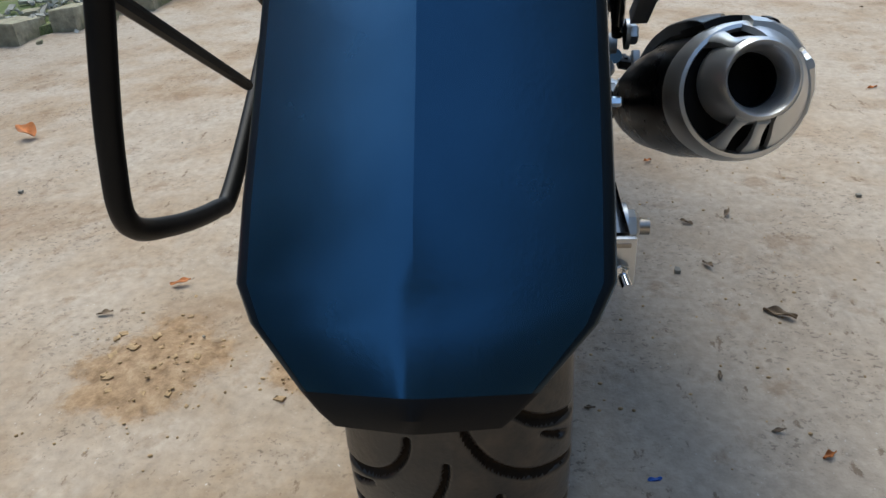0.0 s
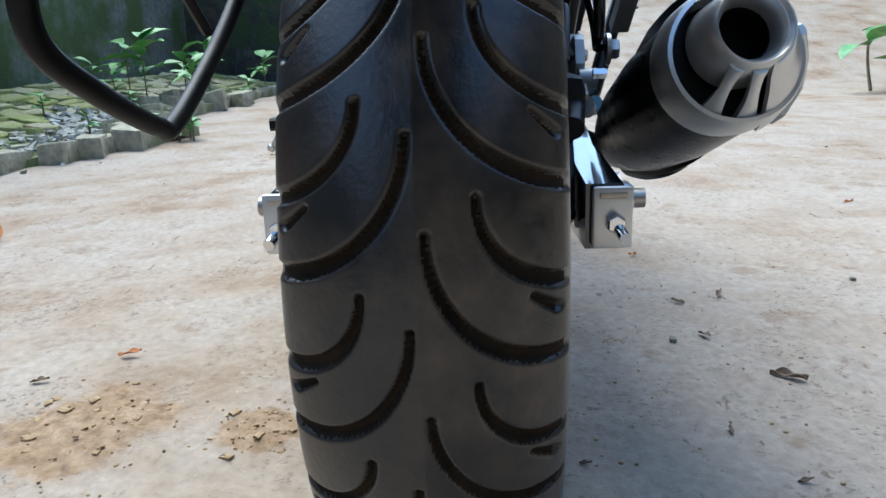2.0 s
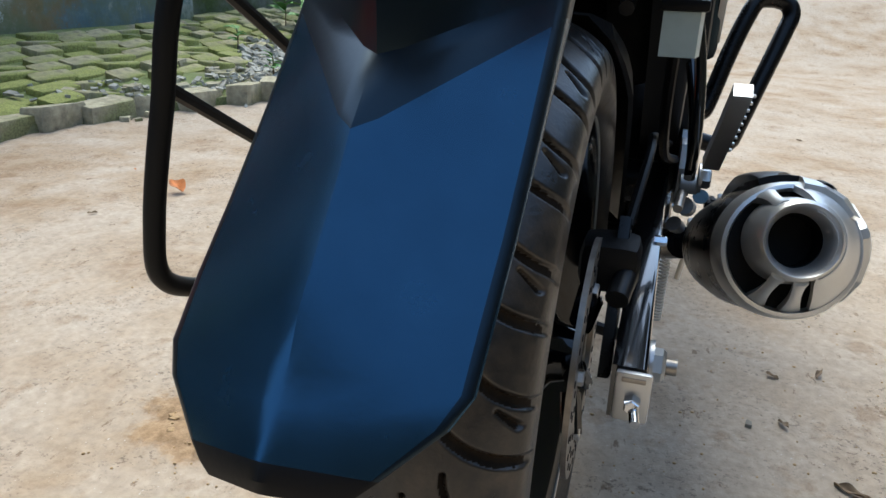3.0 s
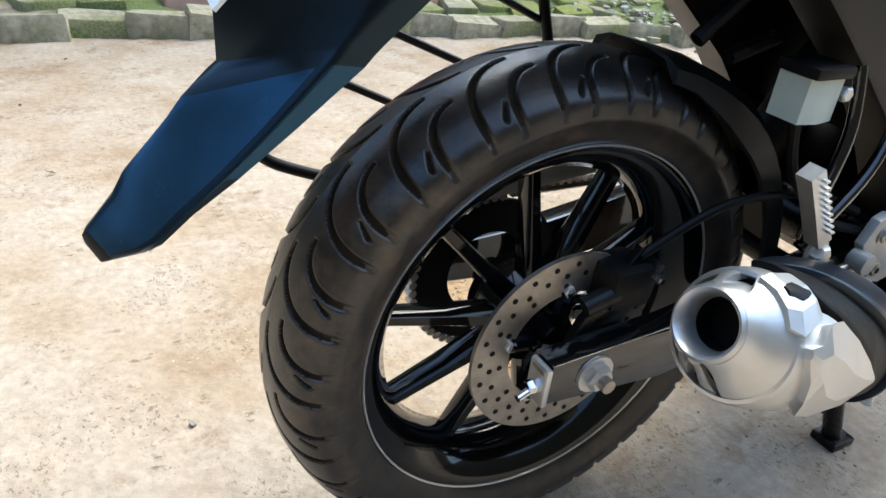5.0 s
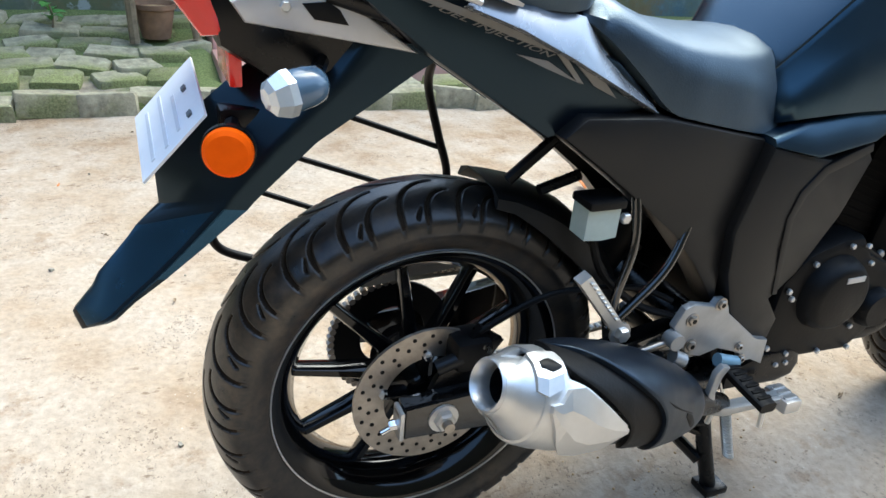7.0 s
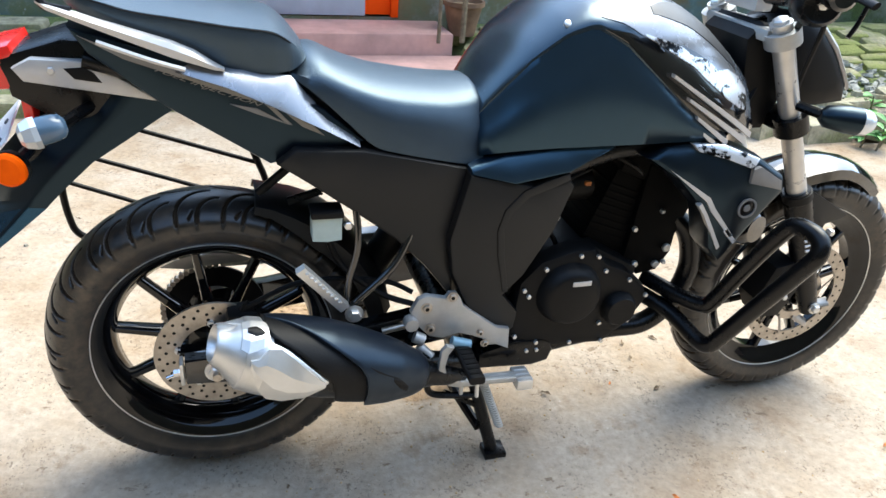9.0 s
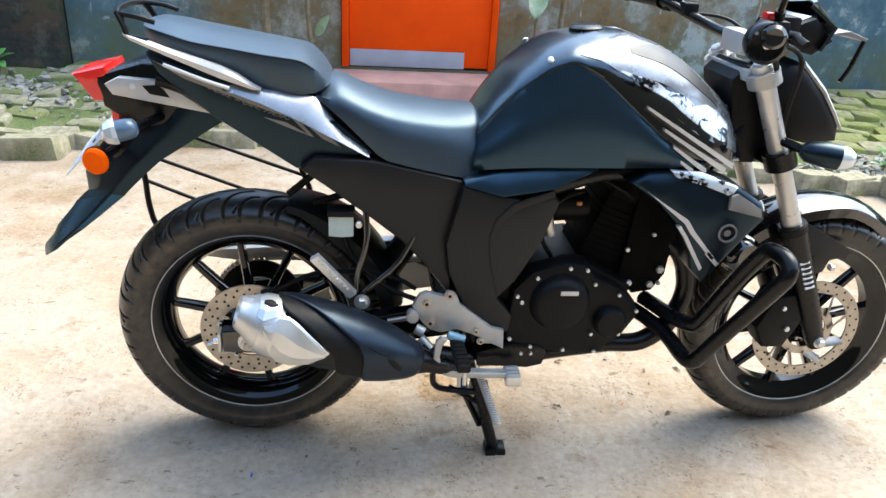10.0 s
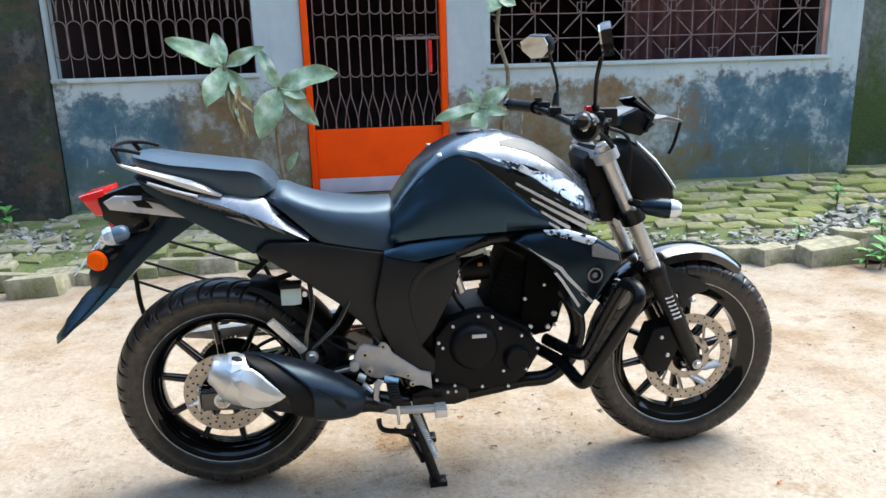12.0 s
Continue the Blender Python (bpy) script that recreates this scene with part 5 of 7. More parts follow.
part("airbox", box(0.4, 0.62, -0.1, 0.1, 0.5, 0.69, 0.03), M["engine_black"], bike)
part("spark_cable", tube([(0.85, -0.06, 0.62), (0.8, -0.1, 0.66), (0.74, -0.08, 0.69), (0.7, -0.05, 0.7)], 0.005, 8), M["engine_black"], eng)
part("yellow_clip", box(0.70, 0.712, -0.098, -0.09, 0.625, 0.634, 0.002), M["orange_leaf"], eng, "small yellow paint mark")
for s in (-1, 1):
    part("frame_tube", tube([(1.02, s * 0.04, 0.83), (0.9, s * 0.09, 0.72), (0.7, s * 0.12, 0.7), (0.5, s * 0.12, 0.6), (0.47, s * 0.11, 0.42), (0.5, s * 0.1, 0.3)], 0.02, 12), M["satin_black"], bike)
    part("subframe_tube", tube([(0.5, s * 0.1, 0.67), (0.2, s * 0.09, 0.76), (-0.15, s * 0.07, 0.86)], 0.014, 10), M["satin_black"], bike)
part("down_tube", tube([(1.03, 0, 0.78), (0.98, 0, 0.6), (0.93, 0, 0.42)], 0.022, 12), M["satin_black"], bike)
part("head_tube", tube([(1.05, 0, 0.92), (1.115, 0, 0.76)], 0.032, 16, smooth=False), M["satin_black"], bike)
part("shock", tube([(0.3, 0, 0.42), (0.42, 0, 0.62)], 0.03, 14, smooth=False), M["engine_black"], bike)

# ---- rear hugger, tail, flap ----
hug = []
for t in np.linspace(radians(92), radians(10), 14):
    r = 0.309
    k = min(1.0, (radians(80) - t) / radians(26)) if t < radians(80) else 0.0
    k = math.sqrt(max(0.2, k))
    hug.append([(0.03 + RC.x + (r + dr * k - 0.008 * (1 - k)) * math.cos(t), y * (0.6 + 0.4 * k), RC.z + (r + dr * k - 0.008 * (1 - k)) * math.sin(t)) for y, dr in ((-0.085, -0.045), (-0.08, -0.015), (-0.055, 0.002), (0, 0.008), (0.055, 0.002), (0.08, -0.015), (0.085, -0.045), (0.08, -0.047), (0.052, -0.003), (0, 0.003), (-0.052, -0.003), (-0.08, -0.047))])
part("inner_fender", loft(hug[2:]), M["plastic_grey"], bike, "black plastic inner fender over the rear tyre")


def flap_sec(cx, cz, rx, rz, fx, fz, w):
    """A cross-section of the tail fender: side creases (c), the raised ridge down its back (r), the inner front edge (f)."""
    c, r, f = Vector((cx, 0, cz)), Vector((rx, 0, rz)), Vector((fx, 0, fz))
    side = Vector((0, w, 0))
    half = [f - side * 0.9, f - side * 0.97, c - side * 0.995 + (f - c) * 0.22, c - side * 0.985 + (f - c) * 0.05, c - side * 0.962 + (r - c) * 0.035, c - side * 0.92 + (r - c) * 0.09, c - side * 0.5 + (r - c) * 0.5, r + (c - r) * 0.13 - side * 0.13]
    return half + [r + (c - r) * 0.05] + [Vector((p.x, -p.y, p.z)) for p in reversed(half)] + [f + Vector((-0.003, 0, 0.002))]


FLAP = ((-0.1, 0.81, -0.17, 0.82, 0.0, 0.8, 0.07), (-0.13, 0.77, -0.235, 0.766, -0.05, 0.77, 0.071), (-0.17, 0.73, -0.283, 0.726, -0.105, 0.733, 0.071), (-0.205, 0.695, -0.316, 0.69, -0.16, 0.697, 0.071),
        (-0.235, 0.66, -0.338, 0.648, -0.195, 0.665, 0.071), (-0.256, 0.637, -0.336, 0.607, -0.225, 0.635, 0.07), (-0.262, 0.63, -0.347, 0.598, -0.233, 0.627, 0.07), (-0.268, 0.623, -0.364, 0.581, -0.24, 0.619, 0.07), (-0.31, 0.578, -0.374, 0.567, -0.292, 0.575, 0.0695),
        (-0.346, 0.543, -0.39, 0.548, -0.334, 0.541, 0.069), (-0.375, 0.518, -0.408, 0.527, -0.368, 0.516, 0.068), (-0.396, 0.498, -0.417, 0.509, -0.391, 0.495, 0.067), (-0.407, 0.489, -0.425, 0.499, -0.402, 0.487, 0.06),
        (-0.424, 0.475, -0.438, 0.484, -0.418, 0.474, 0.04), (-0.429, 0.4705, -0.441, 0.478, -0.423, 0.47, 0.033), (-0.431, 0.467, -0.44, 0.472, -0.426, 0.4665, 0.028), (-0.43, 0.466, -0.434, 0.468, -0.427, 0.466, 0.022))
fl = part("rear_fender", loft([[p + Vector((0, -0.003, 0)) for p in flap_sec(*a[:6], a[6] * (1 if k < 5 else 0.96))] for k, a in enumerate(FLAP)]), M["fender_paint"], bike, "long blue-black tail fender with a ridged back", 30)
# shading put on by colour: upper rows, rims, underside and lip turned black
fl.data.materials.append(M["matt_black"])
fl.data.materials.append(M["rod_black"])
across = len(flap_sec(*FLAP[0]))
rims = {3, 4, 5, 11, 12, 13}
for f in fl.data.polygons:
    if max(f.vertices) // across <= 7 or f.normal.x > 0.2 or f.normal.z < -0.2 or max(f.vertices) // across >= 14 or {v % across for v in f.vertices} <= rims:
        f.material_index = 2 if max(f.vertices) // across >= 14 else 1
P0, PX, PY = Vector((-0.3455, -0.068, 0.66)), Vector((0.0, 0.138, 0.0276)), Vector((0.068, 0.0, 0.0718))


def plate_bm(u0, u1, v0, v1, d0, d1):
    """A flat bar on the number plate, across (u) and up (v) in parts of its size."""
    n = PX.cross(PY).normalized() * -1
    return loft([[P0 + PX * u + PY * v + n * d for u, v in ((u0, v0), (u1, v0), (u1, v1), (u0, v1))] for d in (d0, d1)])


plate = part("number_plate", plate_bm(0, 1, 0, 1, -0.001, 0.002), M["plate_white"], bike, "white number plate with faint grey marks")
for u0, u1, v in ((0.12, 0.85, 0.2), (0.1, 0.9, 0.42), (0.15, 0.7, 0.62)):
    part("plate_mark", plate_bm(u0, u1, v - 0.025, v + 0.025, -0.0025, 0.0032), M["plate_grey"], plate, "faint bar of lettering")
for u in (0.2, 0.62):
    part("plate_bolt", plate_bm(u - 0.03, u + 0.03, 0.78, 0.84, -0.004, 0.005), M["ink"], plate)
part("plate_bracket", box(-0.262, -0.2, -0.045, 0.045, 0.69, 0.73, 0.006), M["satin_black"], bike)
for s in (-1, 1):
    c, d = (-0.172, s * 0.15, 0.787), (-1, s * 0.28, -0.19)
    ind = part("rear_indicator", lathe([(0.0, 0.0), (0.011, 0.001), (0.0175, 0.007), (0.02, 0.018), (0.0208, 0.036), (0.0195, 0.041), (0, 0.041)], c, d, 20), M["smoke_lens"], bike, "smoky blue rear indicator with clear lens")
    part("lens", lathe([(0.0, 0.038), (0.0235, 0.038), (0.0235, 0.046), (0.018, 0.059), (0.011, 0.064), (0, 0.065)], c, d, 7), M["clear_lens"], ind, "faceted clear lens", 20)
    part("indicator_stalk", tube([(-0.15, s * 0.05, 0.785), (-0.185, s * 0.148, 0.782)], 0.009, 8, smooth=False), M["satin_black"], ind)
rf = part("side_reflector", lathe([(0, 0.012), (0.0205, 0.012), (0.025, 0.008), (0.0262, 0.0), (0.024, -0.008), (0, -0.008)], (-0.264, -0.124, 0.711), (-0.25, -1, 0), 32), M["orange_reflector"], bike, "round orange side reflector")
part("reflector_rim", lathe([(0.0257, -0.008), (0.0277, -0.008), (0.0277, 0.001), (0.0267, 0.0015)], (-0.264, -0.124, 0.711), (-0.25, -1, 0), 32, close=True), M["satin_black"], rf)
part("reflector_arm", tube([(-0.25, -0.05, 0.715), (-0.262, -0.118, 0.712)], 0.009, 8, smooth=False), M["satin_black"], rf)
tl = part("tail_light", prism([(-0.312, 0.862), (-0.25, 0.878), (-0.243, 0.858), (-0.262, 0.846), (-0.243, 0.812), (-0.276, 0.81)], -0.06, 0.06, 0.006), M["red_plastic"], bike, "glossy red tail light")
part("rear_reflector", box(-0.25, -0.236, -0.05, 0.05, 0.755, 0.808, 0.003), M["red_plastic"], tl, "narrow red reflector strip")
part("tail_core", prism([(-0.27, 0.86), (-0.18, 0.888), (0.0, 0.88), (0.05, 0.8), (-0.05, 0.775), (-0.2, 0.76), (-0.26, 0.8)], -0.062, 0.062, 0.01), M["satin_black"], bike)
for s in (-1, 1):
    sp = prism([(-0.248, 0.848), (-0.222, 0.862), (-0.14, 0.858), (-0.045, 0.795), (-0.235, 0.828)], s * 0.078, s * 0.06, 0.004)
    sp = part("tail_side_plate", sp, M["silver_paint"], bike, "silver grey plate with a dark slot")
    part("slot", prism([(-0.178, 0.848), (-0.165, 0.832), (-0.128, 0.826), (-0.138, 0.842), (-0.15, 0.85)], s * 0.0795, s * 0.07, 0.001), M["engine_black"], sp)
    part("plate_bolt", bolt((-0.195, s * 0.078, 0.845), 0.006, 0.005, (0, s, 0)), M["silver"], sp)
    # tail cowl, lower dark flank
    part("tail_flank", prism([(-0.165, 0.912), (-0.05, 0.882), (0.06, 0.85), (0.2, 0.792), (0.27, 0.735), (0.15, 0.71), (0.112, 0.7), (-0.04, 0.795), (-0.14, 0.872)], s * 0.118, s * 0.06, 0.008, lambda x, z, s=s: -s * 0.12 * max(0, 0.05 - x)), M["matt_black"], bike, "matt black tail flank")
    rows = []
    for (xa, za), (xb, zb) in zip(((0.02, 0.862), (0.085, 0.856), (0.15, 0.842), (0.175, 0.812), (0.205, 0.778), (0.256, 0.734)), ((-0.02, 0.858), (0.05, 0.834), (0.12, 0.802), (0.152, 0.786), (0.2, 0.762), (0.256, 0.7325))):
        a, b = Vector((xa, s * 0.1, za)), Vector((xb, s * 0.134, zb))
        m = a.lerp(b, 0.55) + Vector((0, s * 0.004, 0.006))
        rows.append([a, m, b, b + Vector((0, -s * 0.01, -0.004)), a + Vector((0, -s * 0.004, -0.01))])
    up_ = part("tail_panel", loft(rows), M["tank_silver"], bike, "silver grey tail panel beside the seat", 45)
    lean = lambda x, z, s=s: -s * 0.12 * max(0, 0.05 - x)
    for pts in ([(-0.15, 0.9), (-0.091, 0.876), (-0.002, 0.848), (0.06, 0.826), (0.123, 0.805), (0.154, 0.794), (0.199, 0.749), (0.164, 0.765), (0.127, 0.798), (0.06, 0.818), (-0.006, 0.841), (-0.09, 0.868)],
                [(0.106, 0.804), (0.118, 0.801), (0.148, 0.768), (0.137, 0.772)], [(0.054, 0.804), (0.095, 0.796), (0.13, 0.776), (0.145, 0.768), (0.09, 0.789)]):
        part("decal_stripe", prism(pts, s * 0.1205, s * 0.112, 0.0, lean), M["decal_grey"], up_, "grey decal stripe")
    # lettering along the stripe
    text = bpy.data.curves.new("lettering", "FONT")
    text.body, text.size, text.extrude, text.shear = "FUEL INJECTION", 0.1, 0.03, 0.5
    holder = bpy.data.objects.new("lettering", text)
    me = bpy.data.meshes.new_from_object(holder)
    bpy.data.objects.remove(holder)
    wide = max(v.co.x for v in me.vertices)
    a = radians(-19.5)
    for v in me.vertices:
        u, w, d = v.co.x / wide * 0.164, v.co.y * 0.085, v.co.z * 0.02
        u = u if s < 0 else 0.164 - u
        x, z = -0.052 + u * math.cos(a) - w * math.sin(a), 0.8525 + u * math.sin(a) + w * math.cos(a)
        v.co = (x, s * (0.1183 + d) + lean(x, z), z)
    me.materials.append(M["decal_grey"])
    place("lettering", me, up_, "small grey lettering")
    # grab rail
    rows = []
    for x, y, zu, zl in ((-0.194, 0.108, 0.949, 0.946), (-0.18, 0.118, 0.946, 0.938), (-0.115, 0.134, 0.928, 0.915), (-0.055, 0.139, 0.911, 0.892), (-0.02, 0.139, 0.9, 0.878), (0.01, 0.137, 0.886, 0.868), (0.035, 0.133, 0.868, 0.859), (0.05, 0.13, 0.859, 0.856)):
        rows.append([(x, s * (y - 0.02), zu), (x, s * (y - 0.004), zu - 0.001), (x, s * y, (zu + zl) / 2 + 0.002), (x, s * (y - 0.003), zl), (x, s * (y - 0.014), zl + 0.002)])
    gr = part("grab_rail", loft(rows), M["silver_paint"], bike, "silver pillion grab rail", 40)
    part("rail_groove", tube([(-0.12, s * 0.134, 0.9), (-0.05, s * 0.14, 0.876), (-0.005, s * 0.138, 0.862)], 0.004, 6), M["silver_paint"], gr)
part("rail_stay", tube([(-0.204, -0.09, 0.981), (-0.212, -0.05, 0.984), (-0.214, 0, 0.985), (-0.212, 0.05, 0.984), (-0.204, 0.09, 0.981)], 0.006, 8, flat=0.8), M["rod_black"], bike, "black tail loop behind the seat")
for s in (-1, 1):
    part("rail_side", tube([(-0.204, s * 0.09, 0.981), (-0.17, s * 0.097, 0.977), (-0.138, s * 0.095, 0.968)], 0.005, 8), M["rod_black"], bike)
    part("rail_end", tube([(-0.203, s * 0.09, 0.981), (-0.19, s * 0.1, 0.958), (-0.182, s * 0.105, 0.942), (-0.15, s * 0.108, 0.936)], 0.0065, 8), M["rod_black"], bike)

# ---- seats ----
def seat_sec(x, zt, zb, wt, wb, crown=0.012):
    return [(x, s * w, z) for s, w, z in ((-1, wb, zb), (-1, (wb + wt) * 0.52, zb + (zt - zb) * 0.5), (-1, wt * 1.02, zt - 0.014), (-1, wt * 0.9, zt - 0.003), (-1, wt * 0.5, zt + crown * 0.7), (1, 0, zt + crown), (1, wt * 0.5, zt + crown * 0.7), (1, wt * 0.9, zt - 0.003), (1, wt * 1.02, zt - 0.014), (1, (wb + wt) * 0.52, zb + (zt - zb) * 0.5), (1, wb, zb))]


def smooth_loft(rows, fn, n=5):
    cols = list(zip(*rows))
    k = len(rows)
    d = np.linspace(0, k - 1, (k - 1) * n + 1)
    dense = spline([(r[0], r[1], r[2]) for r in rows], n)
    rest = [np.interp(d, np.arange(k), c) for c in cols[3:]]
    return [fn(p.x, p.y, p.z, *(c[i] for c in rest)) for i, p in enumerate(dense)]


def pillion_sec(x, zt, zs, zb, wt, wb):
    """Across the pillion seat: flat sides up to a seam, then a crowned top."""
    half = ((wb, zb), ((wb + wt) * 0.52, (zs + zb) * 0.5), (wt, zs - 0.004), (wt * 0.985, zs + 0.001), (wt * 0.6, zs + (zt - zs) * 0.72))
    return [(x, -w, z) for w, z in half] + [(x, 0, zt)] + [(x, w, z) for w, z in reversed(half)]


pil = part("pillion_seat", loft(smooth_loft([(-0.171, 0.962, 0.956, 0.946, 0.05, 0.05), (-0.152, 0.968, 0.955, 0.934, 0.085, 0.078), (-0.113, 0.964, 0.948, 0.916, 0.105, 0.098), (-0.07, 0.956, 0.938, 0.9, 0.114, 0.104), (0.0, 0.944, 0.929, 0.878, 0.119, 0.106), (0.055, 0.935, 0.921, 0.857, 0.12, 0.108), (0.09, 0.929, 0.917, 0.85, 0.119, 0.108),
                                             (0.125, 0.921, 0.911, 0.847, 0.115, 0.106), (0.15, 0.903, 0.895, 0.85, 0.105, 0.1), (0.168, 0.88, 0.876, 0.858, 0.086, 0.085), (0.177, 0.868, 0.866, 0.862, 0.06, 0.06)], pillion_sec)), M["seat_vinyl"], bike, "dark grained vinyl pillion seat", 40)
for s in (-1, 1):
    part("seat_seam", tube([(-0.15, s * 0.0855, 0.9545), (-0.113, s * 0.1055, 0.9475), (-0.07, s * 0.1145, 0.9375), (0.0, s * 0.1195, 0.9285), (0.055, s * 0.1205, 0.9205), (0.09, s * 0.1195, 0.9165), (0.125, s * 0.1155, 0.9105), (0.15, s * 0.1055, 0.8945)], 0.0012, 6), M["seat_piping"], pil)
part("rider_seat", loft(smooth_loft([(0.15, 0.85, 0.84, 0.08, 0.095), (0.19, 0.857, 0.812, 0.1, 0.112), (0.235, 0.838, 0.772, 0.114, 0.122), (0.28, 0.822, 0.732, 0.12, 0.13), (0.32, 0.813, 0.72, 0.122, 0.135), (0.40, 0.803, 0.703, 0.115, 0.135), (0.45, 0.802, 0.695, 0.1, 0.132), (0.475, 0.8, 0.70, 0.085, 0.125), (0.482, 0.78, 0.72, 0.07, 0.11)], seat_sec)), M["seat_vinyl"], bike, "dark grained vinyl rider seat", 60)

# ---- tank ----
TANK = [(0.462, 0.79, 0.765, 0.095, 0.71, 0.125), (0.5, 0.845, 0.82, 0.115, 0.72, 0.14), (0.545, 0.9, 0.876, 0.128, 0.726, 0.148), (0.6, 0.946, 0.92, 0.136, 0.73, 0.153), (0.645, 0.968, 0.936, 0.142, 0.732, 0.157), (0.70, 0.982, 0.91, 0.152, 0.734, 0.16),
        (0.77, 0.982, 0.852, 0.162, 0.736, 0.163), (0.84, 0.963, 0.796, 0.165, 0.738, 0.163), (0.9, 0.932, 0.758, 0.163, 0.738, 0.16), (0.95, 0.897, 0.746, 0.155, 0.737, 0.152), (1.0, 0.855, 0.74, 0.135, 0.735, 0.132), (1.04, 0.785, 0.735, 0.1, 0.73, 0.098)]


def tank_at(x):
    a = np.array(TANK)
    return [float(np.interp(x, a[:, 0], a[:, k])) for k in range(1, 6)]


def tank_point(x, f, s):
    """On the upper shell: f 0 at the crease, 1 on the ridge."""
    zt, zs, ws, zb, wb = tank_at(x)
    a = f * math.pi / 2
    return Vector((x, s * ws * math.cos(a) ** 0.75 if f < 1 else 0.0, zs + (zt - zs) * math.sin(a) ** 1.15))


xs = np.concatenate([np.linspace(0.462, 1.04, 44)])
secs = []
for x in xs:
    secs.append([tank_point(x, f, -1) for f in np.linspace(0, 1, 11)] + [tank_point(x, f, 1) for f in np.linspace(0.9, 0, 10)])
    zt, zs, ws, zb, wb = tank_at(x)
    secs[-1] += [Vector((x, ws * 0.85, zb)), Vector((x, -ws * 0.85, zb))]
tank = part("fuel_tank", loft(secs), M["tank_satin"], bike, "muscular black fuel tank with silver stripes", 80)
for s in (-1, 1):
    rows = []
    for x in np.linspace(0.464, 0.93, 36):
        zt, zs, ws, zb, wb = tank_at(x)
        rows.append([Vector((x, s * (ws - 0.003), zs + 0.003)), Vector((x, s * (ws + 0.0035), zs - (zs - zb) * 0.1)), Vector((x, s * (ws + 0.0085), zs - (zs - zb) * 0.24)), Vector((x, s * (ws * 0.6 + max(ws, wb) * 0.4 + 0.011), zs - (zs - zb) * 0.42)), Vector((x, s * (max(ws, wb) + 0.012), zs - (zs - zb) * 0.64)), Vector((x, s * (wb + 0.004), zb - 0.002)), Vector((x, s * (wb - 0.03), zb - 0.002)), Vector((x, s * (ws - 0.03), zs - 0.01))])
    part("tank_side", loft(rows), M["shell_blue"], tank, "matt blue-black side panel of the tank", 80)
    # straight stripes that run down along the crease to the front, and a painted sky glint above them
    on_tank = lambda x, z, s=s: s * (tank_at(x)[2] + 0.0125)
    for (xa, za), (xb, zb), w0, w1 in (((0.79, 0.862), (1.005, 0.742), 0.006, 0.012), ((0.83, 0.82), (0.985, 0.735), 0.006, 0.013), ((0.855, 0.786), (0.935, 0.738), 0.006, 0.012), ((0.875, 0.756), (0.905, 0.738), 0.006, 0.01)):
        n = 7
        top = [(xa + (xb - xa) * t / n, za + (zb - za) * t / n) for t in range(n + 1)]
        low = [(x, z - w0 - (w1 - w0) * k / n) for k, (x, z) in enumerate(top)]
        part("decal_stripe", prism(top + low[::-1], 0.0, -s * 0.012, 0.0, on_tank), M["silver_paint"], tank, "silver decal stripe")
    rows = []
    for x, f0, f1 in ((0.735, 0.28, 0.3), (0.77, 0.29, 0.345), (0.81, 0.305, 0.4), (0.84, 0.32, 0.385), (0.87, 0.3, 0.44), (0.9, 0.29, 0.42), (0.93, 0.26, 0.49), (0.96, 0.24, 0.5), (0.985, 0.24, 0.44)):
        lift = Vector((0, s * 0.0028, 0.002))
        rows.append([tank_point(x, f, s) + lift for f in np.linspace(f0, f1, 4)] + [tank_point(x, f, s) - lift for f in np.linspace(f1, f0, 4)])
    part("tank_flash", loft(rows), M["painted_glint"], tank, "broken sky glint painted on the tank", 60)
    rows = []
    for t in np.linspace(0, 1, 16):
        x = 0.66 + 0.345 * t
        f0, f1 = 0.0, 0.02 + 0.42 * math.sin(t * 2.6) ** 0.8
        lift = Vector((0, s * 0.0012, 0.0008))
        rows.append([tank_point(x, f, s) + lift for f in np.linspace(f0, f1, 6)] + [tank_point(x, f, s) - lift * 3 for f in np.linspace(f1, f0, 6)])
    part("tank_gloss", loft(rows), M["gloss_black"], tank, "glossy black band along the tank", 60)
    rows = []
    for t in np.linspace(0, 1, 12):
        x = 0.76 + 0.2 * t
        f0, f1 = 0.55 + 0.06 * math.sin(t * 3.1), 0.55 + 0.3 * math.sin(0.3 + t * 2.5)
        rows.append([tank_point(x, f, s) + Vector((0, s * 0.001, 0.002)) for f in np.linspace(f0, max(f0 + 0.02, f1), 4)] + [tank_point(x, f, s) - Vector((0, s * 0.003, 0.003)) for f in np.linspace(max(f0 + 0.02, f1), f0, 4)])
    part("tank_pad", loft(rows), M["pad_grey"], tank, "matt dark pad")
    rows = []
    for t in np.linspace(0, 1, 20):
        x = 0.655 + 0.365 * t
        f0, f1 = 0.3 - 0.12 * t, 0.32 + 0.6 * min(1.0, t * 3.2) ** 0.7
        lift = Vector((0, s * 0.001, 0.0007))
        rows.append([tank_point(x, f, s) + lift for f in np.linspace(f0, f1, 9)] + [tank_point(x, f, s) - lift * 3 for f in np.linspace(f1, f0, 9)])
    part("tank_cover", loft(rows), M["tank_silver"], tank, "satin silver grey cover on the tank", 60)
    part("tank_bolt", bolt(tank_point(0.6, 0.35, s), 0.007, 0.004, (0, s, 0.6)), M["silver"], tank)
part("filler_cap", lathe([(0, 0.016), (0.028, 0.016), (0.036, 0.011), (0.038, 0)], (0.70, 0, 0.972), (-0.08, 0, 1), 28), M["satin_black"], tank, "round dark filler cap")

